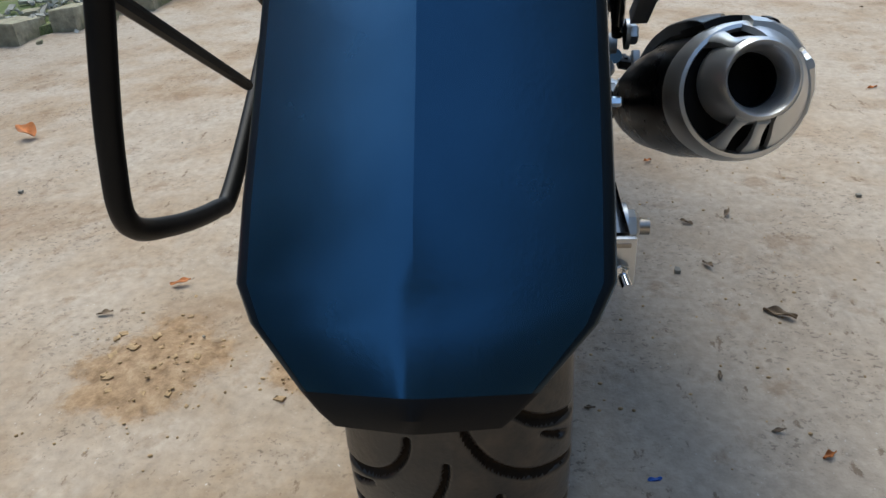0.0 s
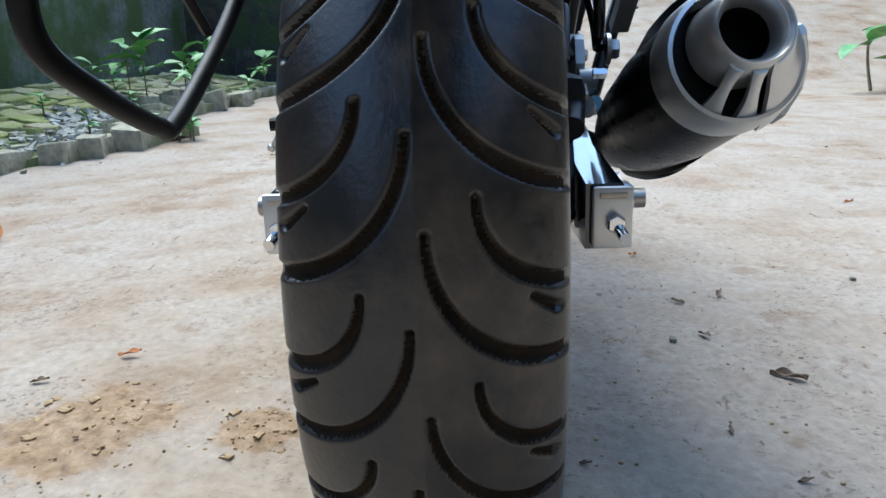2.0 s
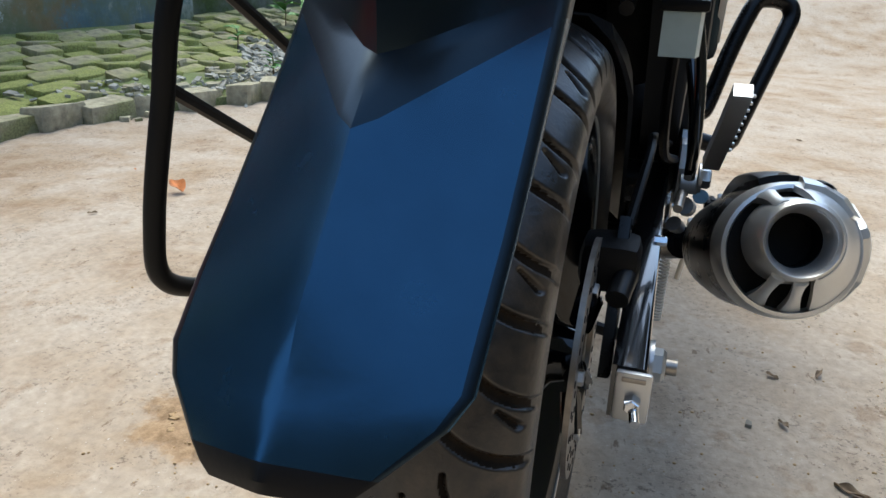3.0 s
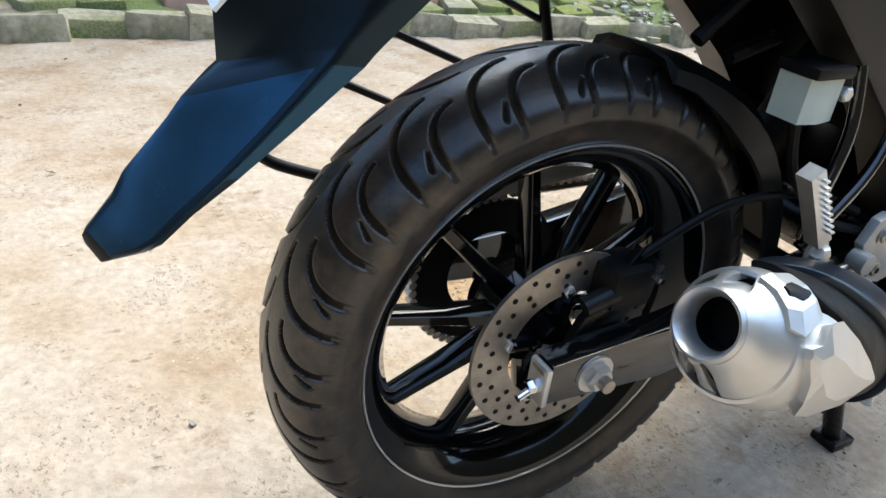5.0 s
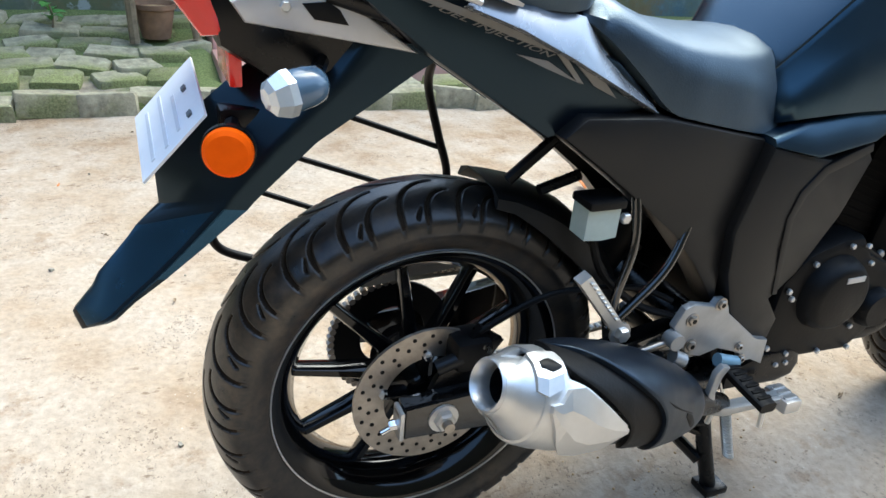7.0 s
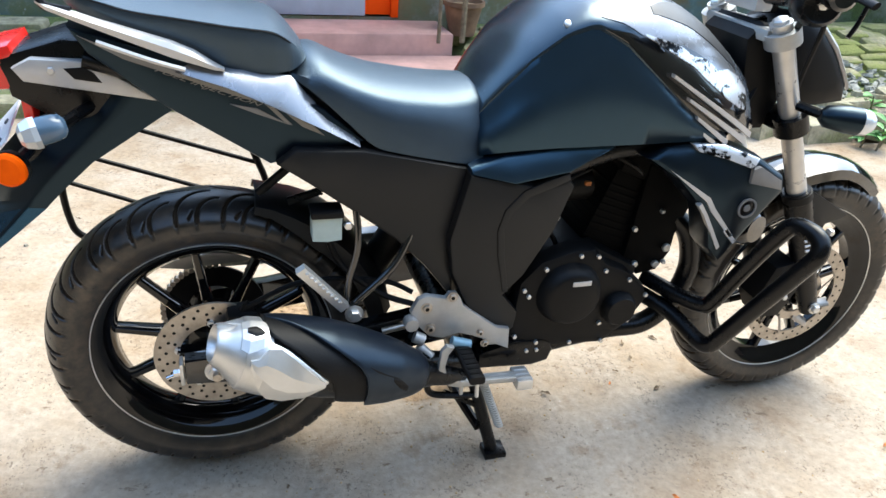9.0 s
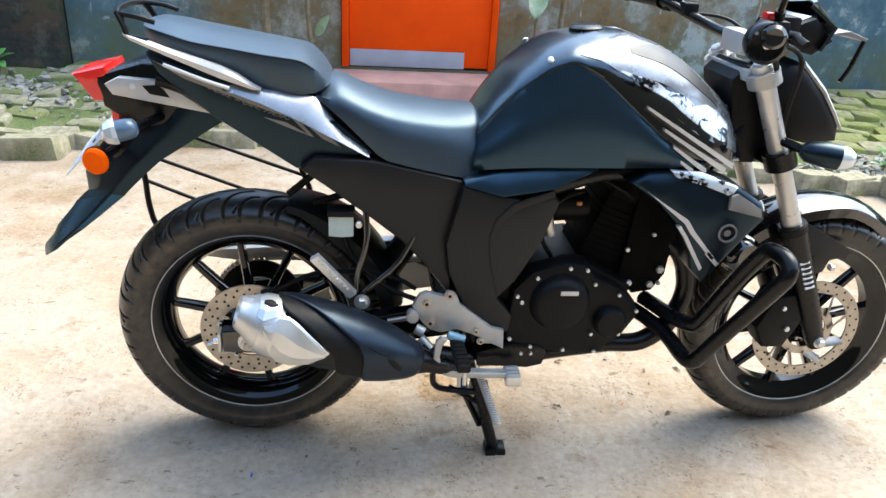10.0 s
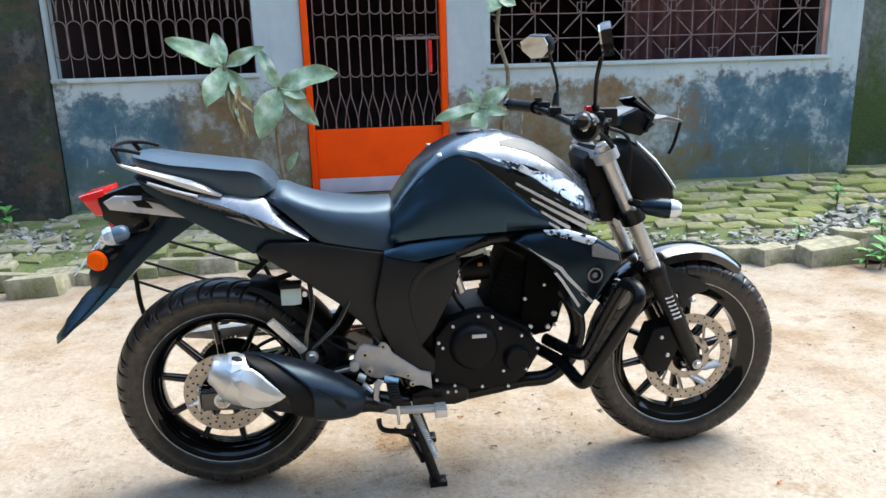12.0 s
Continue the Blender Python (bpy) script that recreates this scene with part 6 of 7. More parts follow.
# ---- side panels and shrouds ----
for s in (-1, 1):
    lean = lambda x, z, s=s: -s * 0.10 * max(0, 0.5 - z)
    part("rear_cover", prism([(0.262, 0.728), (0.445, 0.69), (0.42, 0.56), (0.428, 0.49), (0.436, 0.42), (0.41, 0.457), (0.377, 0.5), (0.322, 0.558), (0.246, 0.617), (0.185, 0.662), (0.12, 0.708), (0.15, 0.732)], s * 0.142, s * 0.09, 0.007), M["plastic_grey"], bike, "dark grey textured frame cover")
    sp = part("side_panel", prism([(0.443, 0.686), (0.524, 0.668), (0.57, 0.66), (0.628, 0.676), (0.645, 0.655), (0.618, 0.567), (0.57, 0.473), (0.535, 0.43), (0.572, 0.385), (0.57, 0.345), (0.548, 0.322), (0.497, 0.338), (0.452, 0.43), (0.424, 0.49), (0.414, 0.558)], s * 0.162, s * 0.1, 0.009, lean), M["plastic_grey"], bike, "dark grey side panel below the seat")
    part("inner_groove", prism([(0.628, 0.682), (0.585, 0.668), (0.545, 0.652), (0.513, 0.615), (0.503, 0.575), (0.51, 0.52), (0.53, 0.44), (0.54, 0.44), (0.522, 0.52), (0.516, 0.575), (0.527, 0.608), (0.556, 0.64), (0.6, 0.656), (0.632, 0.67)], s * 0.1645, s * 0.15, 0.001, lean), M["plastic_grey"], sp)
    part("upper_strip", prism([(0.444, 0.696), (0.51, 0.712), (0.614, 0.727), (0.706, 0.735), (0.72, 0.722), (0.67, 0.702), (0.628, 0.684), (0.525, 0.667), (0.446, 0.684)], s * 0.17, s * 0.11, 0.006, lambda x, z, s=s: -s * 0.55 * max(0, z - 0.668 - 0.1 * max(0, x - 0.5))), M["shell_blue"], bike, "smooth strip under the tank")
    sh = part("tank_shroud", prism([(0.778, 0.704), (0.82, 0.728), (0.91, 0.738), (1.0, 0.712), (1.062, 0.672), (1.072, 0.64), (1.045, 0.606), (1.01, 0.556), (0.965, 0.49), (0.932, 0.525), (0.908, 0.6), (0.838, 0.668)], s * 0.2, s * 0.135, 0.012, lambda x, z, s=s: -s * 0.25 * max(0, 0.88 - x) - s * 0.5 * max(0, z - 0.688)), M["matt_black"], bike, "pointed black air scoop with silver graphics")
    # the white sky highlight on this edge is painted in silver too
    part("shroud_gloss", prism([(0.86, 0.734), (0.92, 0.734), (1.0, 0.708), (0.985, 0.69), (0.93, 0.708), (0.87, 0.722)], s * 0.203, s * 0.19, 0.002, lambda x, z, s=s: -s * 0.25 * max(0, 0.88 - x) - s * 0.5 * max(0, z - 0.688)), M["painted_glint"], sh, "painted glint along the upper edge")
    part("shroud_grey", prism([(1.0, 0.695), (1.055, 0.664), (1.06, 0.645), (0.985, 0.662), (0.985, 0.69)], s * 0.2025, s * 0.19, 0.001), M["decal_grey"], sh, "grey corner")
    for pts in ([(0.817, 0.69), (0.905, 0.637), (0.922, 0.614), (0.976, 0.555), (0.973, 0.548), (0.915, 0.607), (0.899, 0.629)], [(0.89, 0.626), (0.908, 0.603), (0.955, 0.53), (0.95, 0.524), (0.901, 0.6), (0.884, 0.621)], [(0.955, 0.562), (0.962, 0.568), (0.99, 0.54), (0.984, 0.534)]):
        part("decal_stripe", prism(pts, s * 0.2025, s * 0.19, 0.0, lambda x, z, s=s: -s * 0.25 * max(0, 0.88 - x)), M["silver_paint"], sh, "silver decal stripe")
    bd = part("round_badge", lathe([(0.0, 0.002), (0.017, 0.002), (0.022, 0)], (0.994, s * 0.199, 0.61), (0, s, 0), 28), M["satin_black"], sh, "dark round badge")
    part("badge_ring", lathe([(0.0165, 0.0015), (0.0165, 0.0045), (0.0205, 0.0045), (0.0205, 0.001)], (0.994, s * 0.199, 0.61), (0, s, 0), 28, close=True), M["decal_grey"], bd)
    part("badge_core", lathe([(0, 0.0035), (0.007, 0.0035), (0.008, 0.001), (0, 0.001)], (0.994, s * 0.199, 0.61), (0, s, 0), 16), M["decal_grey"], bd)
    # leg guard
    part("leg_guard", tube([(0.86, s * 0.04, 0.362), (0.921, s * 0.14, 0.346), (0.944, s * 0.225, 0.326), (0.955, s * 0.252, 0.332), (0.968, s * 0.264, 0.36), (1.005, s * 0.294, 0.447), (1.045, s * 0.326, 0.54), (1.06, s * 0.336, 0.578), (1.063, s * 0.318, 0.602), (1.052, s * 0.272, 0.603), (1.036, s * 0.25, 0.565), (1.01, s * 0.225, 0.49), (0.978, s * 0.2, 0.4), (0.966, s * 0.186, 0.384), (0.945, s * 0.15, 0.38), (0.9, s * 0.06, 0.385)], 0.0172, 14, 6), M["satin_black"], bike, "black tubular leg guard")
part("horn", lathe([(0, 0.03), (0.03, 0.03), (0.042, 0.018), (0.045, 0.0), (0.02, -0.02), (0, -0.02)], (1.09, -0.1, 0.52), (0.3, -1, 0), 28), M["gloss_black"], bike, "round black horn")

# ---- front end ----
TOP, LOW = Vector((1.045, 0, 0.925)), Vector((1.334, 0, 0.2955))
fd = (LOW - TOP).normalized()
for s in (-1, 1):
    o = Vector((0, s * 0.1, 0))
    k1 = TOP + fd * 0.385
    fk = part("fork_leg", tube([TOP + o - fd * 0.01, k1 + o], 0.0205, 18, smooth=False), M["fork_grey"], bike, "silver grey fork leg with black slider")
    part("slider", tube([k1 + o - fd * 0.02, k1 + o + fd * 0.03, LOW + o - fd * 0.06, LOW + o + fd * 0.02], [0.0285, 0.029, 0.026, 0.02], 18, smooth=False), M["satin_black"], fk)
    for q in range(6):
        c = k1 + o + fd * (0.075 + 0.0135 * q) + Vector((0.0, s * 0.0265, 0))
        part("slider_mark", tube([c + Vector((-0.011, 0, -0.003)), c + Vector((0.011, -s * 0.002, 0.003))], 0.0036, 6, smooth=False, flat=0.8), M["silver_paint"], fk, "bar of worn white lettering")
    part("fork_seal", lathe([(0.022, -0.008), (0.031, -0.006), (0.031, 0.012), (0.027, 0.016)], k1 + o - fd * 0.01, fd, 20), M["engine_black"], fk)
    part("fork_cap", bolt(TOP + o - fd * 0.01, 0.016, 0.012, -fd, washer=0.021), M["silver"], fk)
    part("front_axle_nut", bolt((FC.x, s * 0.122, FC.z), 0.011, 0.012, (0, s, 0), washer=0.014), M["silver"], bike)
    part("slider_bolt", bolt((1.315, s * 0.105, 0.49), 0.008, 0.014, (0, s, 0)), M["silver"], bike)
part("front_axle", tube([(FC.x, -0.12, FC.z), (FC.x, 0.12, FC.z)], 0.01, 12, smooth=False), M["steel"], bike)


def yoke(c, half, thick):
    b = box(c.x - 0.035, c.x + 0.03, -half, half, c.z - thick, c.z + thick, 0.008)
    for s in (-1, 1):
        lathe([(0.0, -thick * 1.2), (0.034, -thick * 1.2), (0.034, thick * 1.2), (0, thick * 1.2)], (c.x, s * 0.1, c.z), fd, 20, b)
    return b


part("top_yoke", yoke(TOP + fd * 0.015, 0.1, 0.012), M["cast_grey"], bike, "silver top yoke")
part("lower_yoke", yoke(TOP + fd * 0.2, 0.1, 0.016), M["satin_black"], bike)
# handlebar
hb = part("handlebar", tube([(0.90, -0.36, 1.026), (0.945, -0.25, 1.022), (1.0, -0.17, 0.995), (1.035, -0.08, 0.975), (1.035, 0.08, 0.975), (1.0, 0.17, 0.995), (0.945, 0.25, 1.022), (0.90, 0.36, 1.026)], 0.0115, 12, 8), M["satin_black"], bike, "black handlebar with rubber grips")
for s in (-1, 1):
    g0, g1 = Vector((0.947, s * 0.245, 1.0225)), Vector((0.898, s * 0.368, 1.0265))
    gd = (g1 - g0).normalized()
    part("grip", lathe([(0.0, 0.0), (0.019, 0.0), (0.0185, 0.004)] + [(0.0165 + 0.0012 * (k % 2), 0.01 + 0.007 * k) for k in range(15)] + [(0.02, 0.118), (0.02, 0.124), (0, 0.124)], g0, gd, 20), M["engine_black"], hb, "ribbed black rubber grip")
    part("bar_end", lathe([(0, 0), (0.019, 0), (0.0195, 0.012), (0.014, 0.018), (0.006, 0.016), (0, 0.016)], g1, gd, 18), M["gloss_black"], hb)
    sw = part("switch_box", box(0.95, 0.99, s * 0.24 - 0.022, s * 0.24 + 0.03, 0.998, 1.04, 0.01), M["engine_black"], hb)
    part("switch_knob", box(0.945, 0.965, s * 0.24 - 0.012, s * 0.24 + 0.012, 1.038, 1.052, 0.004), M["red_plastic"] if s < 0 else M["plastic_grey"], sw)
    part("lever", tube([(1.0, s * 0.2, 1.012), (1.0, s * 0.26, 1.016), (0.965, s * 0.33, 1.02), (0.945, s * 0.39, 1.018)], [0.009, 0.008, 0.006, 0.007], 10, flat=0.6), M["silver"] if s > 0 else M["engine_black"], hb)
    part("lever_perch", box(0.975, 1.01, s * 0.19 - 0.02, s * 0.19 + 0.02, 0.995, 1.025, 0.006), M["engine_black"], hb)
    # mirror: slim stem, angular shell, glass towards the rider
    if s < 0:
        stem = [(0.972, -0.235, 1.03), (0.96, -0.27, 1.075), (0.955, -0.292, 1.12), (0.962, -0.3, 1.165)]
    else:
        stem = [(1.03, 0.31, 1.02), (1.04, 0.325, 1.085), (1.018, 0.33, 1.17), (0.998, 0.33, 1.235)]
    mr = part("mirror_stem", tube(stem, 0.0055, 8), M["satin_black"], bike, "slim black mirror stem")
    part("mirror_boot", tube([stem[0], Vector(stem[0]).lerp(Vector(stem[1]), 0.6)], [0.013, 0.009], 10, smooth=False), M["engine_black"], mr)
    shp = [(-0.062, 0.012), (-0.05, 0.034), (0.02, 0.04), (0.062, 0.022), (0.058, -0.008), (0.018, -0.036), (-0.035, -0.034), (-0.058, -0.015)]
    shp = [(x, z) if s < 0 else (-x, z) for x, z in shp]
    hd = prism(shp, 0.0, 0.026, 0.009)
    gl = prism([(x * 0.92, z * 0.9) for x, z in shp], -0.002, 0.004, 0.0)
    turn = Matrix.Translation((0.955, -0.315, 1.2) if s < 0 else (0.968, 0.335, 1.2)) @ Matrix.Rotation(radians(-90 - 20 if s < 0 else -90 + 32), 4, "Z") @ Matrix.Rotation(radians(10), 4, "X")
    part("mirror_shell", hd, M["satin_black"], mr).matrix_basis = turn
    part("mirror_glass", gl, M["mirror"], mr, "small angular mirror glass").matrix_basis = turn
hd = Vector((0.93, -0.29, 1.006))
th = part("throttle_housing", lathe([(0, -0.03), (0.028, -0.03), (0.035, -0.022), (0.0365, 0.0), (0.035, 0.022), (0.028, 0.03), (0.022, 0.027), (0, 0.027)], hd, (-0.37, -0.93, 0.03), 24), M["satin_black"], hb, "round black throttle housing")
for k in range(7):
    a = radians(20 + 20 * k)
    c = hd + Vector((-0.0105, -0.0265, 0.0008)) + 0.0255 * Vector((0.93 * math.cos(a), -0.37 * math.cos(a), math.sin(a)))
    part("housing_mark", tube([c, c + Vector((-0.0005, -0.0015, 0))], 0.0032, 6, smooth=False), M["silver_paint"], th, "worn white mark")
part("bar_screw", bolt(hd + Vector((-0.01, -0.027, 0)), 0.008, 0.004, (-0.37, -0.93, 0.03)), M["silver"], th)
part("master_cylinder", box(1.0, 1.045, -0.2, -0.15, 1.0, 1.042, 0.008), M["engine_black"], bike)
part("brake_line", tube([(1.03, -0.17, 0.99), (1.1, -0.14, 0.95), (1.12, -0.1, 0.8), (1.17, -0.09, 0.62), (1.24, -0.1, 0.45)], 0.005, 8), M["engine_black"], bike)
part("clutch_cable", tube([(1.0, 0.2, 1.0), (1.09, 0.16, 0.99), (1.13, 0.06, 0.92), (1.06, -0.06, 0.82), (0.95, -0.1, 0.66)], 0.004, 8), M["engine_black"], bike)
part("wire_loom", tube([(0.97, -0.22, 1.0), (1.03, -0.16, 0.96), (1.09, -0.08, 0.9), (1.1, -0.05, 0.8)], 0.006, 8), M["engine_black"], bike)
# instrument, fly screen
ms = part("instrument", prism([(1.095, 0.985), (1.105, 1.012), (1.15, 1.03), (1.2, 0.985), (1.16, 0.955), (1.12, 0.965)], -0.075, 0.075, 0.008), M["engine_black"], bike, "digital instrument in a black pod")
part("display", prism([(1.101, 1.009), (1.104, 1.0135), (1.146, 1.0305), (1.149, 1.0285)], -0.058, 0.058, 0.0), M["clear_lens"], ms, "pale display glass")
part("ignition_block", box(1.05, 1.085, -0.03, 0.03, 0.94, 0.985, 0.006), M["engine_black"], bike)
part("bar_clamp", box(1.015, 1.055, -0.05, 0.05, 0.945, 0.992, 0.008), M["silver_paint"], bike)
vis = []
for t in np.linspace(-1, 1, 9):
    y = 0.085 * t
    bend = 0.03 * t * t
    vis.append([(1.178 - bend, y * 0.65, 1.062 - 0.01 * abs(t)), (1.222 - bend, y, 1.012), (1.20 - bend, y, 0.965), (1.194 - bend, y, 0.967), (1.213 - bend, y, 1.012), (1.17 - bend, y * 0.65, 1.058 - 0.01 * abs(t))])
part("fly_screen", loft(vis), M["gloss_black"], bike, "small smoked fly screen")
part("badge_plate", prism([(1.19, 0.995), (1.245, 1.004), (1.29, 0.99), (1.286, 0.983), (1.24, 0.994)], -0.05, 0.05, 0.002), M["decal_grey"], bike, "thin grey plate above the headlight")
part("badge_strut", tube([(1.28, -0.05, 0.985), (1.265, -0.05, 0.93), (1.25, -0.05, 0.9)], 0.005, 8), M["satin_black"], bike)
# headlight
shell = [(1.075, 0.905), (1.115, 0.938), (1.142, 0.94), (1.2, 0.887), (1.258, 0.812), (1.263, 0.776), (1.189, 0.768), (1.125, 0.785), (1.085, 0.85)]
hl = []
for y, k in ((-0.092, 0.5), (-0.087, 0.8), (-0.078, 0.95), (-0.05, 1.0), (0.0, 1.02), (0.05, 1.0), (0.078, 0.95), (0.087, 0.8), (0.092, 0.5)):
    hl.append([(1.17 + (x - 1.17) * k, y, 0.85 + (z - 0.85) * k) for x, z in shell])
hp = part("headlight", loft(hl), M["rod_black"], bike, "angular headlight in a black shell")
part("headlight_glass", prism([(1.17, 0.916), (1.204, 0.886), (1.262, 0.81), (1.258, 0.806), (1.2, 0.88), (1.166, 0.91)], -0.06, 0.06, 0.002), M["clear_lens"], hp)
part("steering_cover", prism([(1.0, 0.9), (1.03, 0.93), (1.09, 0.92), (1.12, 0.8), (1.09, 0.72), (1.045, 0.72), (1.02, 0.8)], -0.07, 0.07, 0.01), M["engine_black"], bike)
for s in (-1, 1):
    part("headlight_trim", loft([[(x, s * (y + a), z + b) for a, b in ((0, -0.007), (0.005, 0.0), (0, 0.007), (-0.01, 0))] for x, y, z in ((1.145, 0.078, 0.938), (1.2, 0.084, 0.886), (1.235, 0.084, 0.841), (1.26, 0.08, 0.808))]), M["silver_paint"], hp, "silver side trim")
    ind = part("front_indicator", lathe([(0.01, 0.0), (0.021, 0.012), (0.026, 0.05), (0.026, 0.075)], (1.125, s * 0.17, 0.782), (1, s * 0.35, -0.08), 20), M["matt_black"], bike, "black front indicator with clear lens")
    part("lens", lathe([(0.026, 0.073), (0.024, 0.09), (0.015, 0.102), (0, 0.105)], (1.125, s * 0.17, 0.782), (1, s * 0.35, -0.08), 20), M["clear_lens"], ind)
    part("indicator_stalk", tube([(1.11, s * 0.09, 0.785), (1.135, s * 0.175, 0.782)], 0.01, 8, smooth=False), M["satin_black"], ind)
# front fender
fen = []
for t in np.linspace(0, 1, 15):
    a = radians(146 - 90 * t)
    r = 0.322 + 0.006 * math.sin(t * 3) - 0.016 * max(0, t - 0.7) / 0.3
    w = 0.066 - 0.03 * max(0, t - 0.55) / 0.45
    fen.append([(FC.x + (r + d) * math.cos(a), y * w, FC.z + (r + d) * math.sin(a)) for y, d in ((-1, -0.03), (-0.95, -0.008), (-0.6, 0.004), (0, 0.01), (0.6, 0.004), (0.95, -0.008), (1, -0.03), (0.94, -0.03), (0.55, -0.001), (0, 0.005), (-0.55, -0.001), (-0.94, -0.03))])
ff = part("front_fender", loft(fen), M["gloss_black"], bike, "glossy black front fender with side stays")
for s in (-1, 1):
    part("fender_stay", prism([(1.185, 0.575), (1.22, 0.6), (1.29, 0.565), (1.39, 0.512), (1.375, 0.5), (1.335, 0.49), (1.325, 0.46), (1.3, 0.45), (1.29, 0.5), (1.22, 0.545)], s * 0.074, s * 0.062, 0.003), M["plastic_grey"], ff)
cal = part("front_caliper", prism([(1.17, 0.33), (1.2, 0.41), (1.25, 0.42), (1.285, 0.35), (1.25, 0.275), (1.2, 0.275)], -0.115, -0.045, 0.012), M["engine_black"], bike, "black front brake caliper")
part("caliper_bolt", bolt((1.245, -0.115, 0.33), 0.007, 0.006), M["silver"], cal)
part("caliper_bolt", bolt((1.225, -0.115, 0.385), 0.006, 0.006), M["silver"], cal)

# ---- guard rods on the left side ----
sg = part("saree_guard", tube([(-0.1, 0.1, 0.79), (-0.17, 0.125, 0.72), (-0.252, 0.142, 0.645), (-0.262, 0.158, 0.56), (-0.262, 0.172, 0.49), (-0.25, 0.18, 0.447), (-0.2, 0.182, 0.42), (-0.12, 0.186, 0.393), (-0.085, 0.187, 0.392), (0.015, 0.188, 0.442), (0.095, 0.185, 0.5), (0.117, 0.181, 0.537), (0.094, 0.178, 0.612), (0.07, 0.172, 0.69), (0.058, 0.13, 0.74)], 0.007, 10, 8), M["rod_black"], bike, "black rod guard beside the rear wheel")
for (x0, z0), (x1, z1) in (((-0.17, 0.70), (0.105, 0.583)), ((-0.255, 0.645), (0.09, 0.497)), ((-0.262, 0.575), (-0.01, 0.455))):
    part("guard_rod", tube([(x0, 0.183 - 0.24 * (z0 - 0.46) if z0 < 0.69 else 0.13, z0), (x1, 0.185, z1)], 0.0046, 8, smooth=False), M["rod_black"], sg)


# ---- loose stones, litter, kerb and bricks ----
for k in range(6):
    M["slab%d" % k] = stone_mesh("brick", 0.23, 0.12, 0.07, M["moss_stone"] if k < 3 else M["moss_green"], k, 0.13)
KERB = [stone_mesh("kerb_stone", 0.24, 0.13, 0.11, M["kerb_stone"], 30 + k) for k in range(5)]
LEAF = [leaf_mesh("dry_leaf", 0.07, 0.024, M["orange_leaf"] if k == 3 else M["dead_leaf"], -0.15, 0.7, 0.25, k) for k in range(4)]


def lay(name, me, x, y, z, yaw=0, s=1.0, label="", category="", group=""):
    ob = new(name, me)
    ob.matrix_world = Matrix.LocRotScale((x, y, z), Euler((random.uniform(-0.12, 0.12), random.uniform(-0.12, 0.12), radians(yaw))), (s, s, s))
    return tagged(ob, label, category, group)


lay("fallen_leaf", leaf_mesh("fallen_leaf", 0.046, 0.013, M["dead_leaf"], -0.12, 0.75, 0.25, 3), 0.333, -0.41, hill(0.333, -0.41) + 0.003, -122, 1, "dark curled dead leaf on the dirt", "leaf", "fallen leaves")
lay("fallen_leaf", leaf_mesh("fallen_leaf", 0.06, 0.045, M["orange_leaf"], -0.3, 0.7, 0.2, 5), 1.131, 1.199, hill(1.131, 1.199) + 0.01, 60, 1, "curled orange-brown dead leaf on the dirt", "leaf", "fallen leaves")
lay("fallen_leaf", leaf_mesh("fallen_leaf", 0.034, 0.012, M["orange_leaf"], -0.1, 0.4, 0.2, 6), 0.40, 0.53, hill(0.4, 0.53) + 0.006, -70, 1, "narrow brown dead leaf on the dirt", "leaf", "fallen leaves")
for k, (x, y) in enumerate(((0.811, 0.256), (1.061, 0.186), (0.992, 0.081), (0.952, 0.048), (0.758, 0.045), (1.052, 0.0), (0.593, 0.125), (0.704, 0.254), (1.058, 0.142), (0.632, -0.431), (0.609, -0.369), (0.918, -0.348), (0.47, -0.353), (0.315, 0.617), (0.169, -0.308), (-0.593, 1.584), (-0.448, 1.179), (-0.351, 2.1),
                            (1.16, 0.22), (1.5, -0.3), (2.2, 0.6), (1.9, 1.1), (-0.3, 0.8), (0.3, 1.6), (2.8, -0.7), (2.4, -1.4), (3.4, 0.2), (1.4, -1.0), (1.7, 0.5), (2.6, 0.9), (0.9, 1.3), (1.3, 1.5))):
    lay("fallen_leaf", LEAF[k % 4], x, y, hill(x, y) + 0.003, k * 77, random.uniform(0.16, 0.42), "small brown dead leaf on the dirt", "leaf", "fallen leaves")
lay("fallen_leaf", leaf_mesh("fallen_leaf", 0.014, 0.005, M["dead_leaf"], -0.4, 0.6, 0.2, 8), 0.074, -0.342, hill(0.074, -0.342) + 0.002, -95, 1, "tiny dark curled leaf on the dirt", "leaf", "fallen leaves")
lay("fallen_leaf", leaf_mesh("fallen_leaf", 0.013, 0.005, M["dead_leaf"], -0.2, 0.5, 0.2, 9), 0.12, -0.128, hill(0.12, -0.128) + 0.002, -110, 1, "tiny dark curled leaf on the dirt", "leaf", "fallen leaves")
lay("plastic_scrap", leaf_mesh("plastic_scrap", 0.016, 0.005, M["blue_scrap"], 0.0, 0.3, 0.3, 4), -0.002, -0.186, hill(-0.002, -0.186) + 0.002, -85, 1, "small torn bright blue plastic scrap on the dirt", "litter", "litter")
lay("plastic_scrap", leaf_mesh("plastic_scrap", 0.014, 0.007, M["orange_leaf"], -0.3, 0.8, 0.6, 7), 0.034, -0.387, hill(0.034, -0.387) + 0.002, -70, 1, "small crumpled orange scrap on the dirt", "litter", "litter")
PEB = [stone_mesh("pebble", 0.02, 0.016, 0.012, M["stone"], 70 + k, 0.25) for k in range(3)]
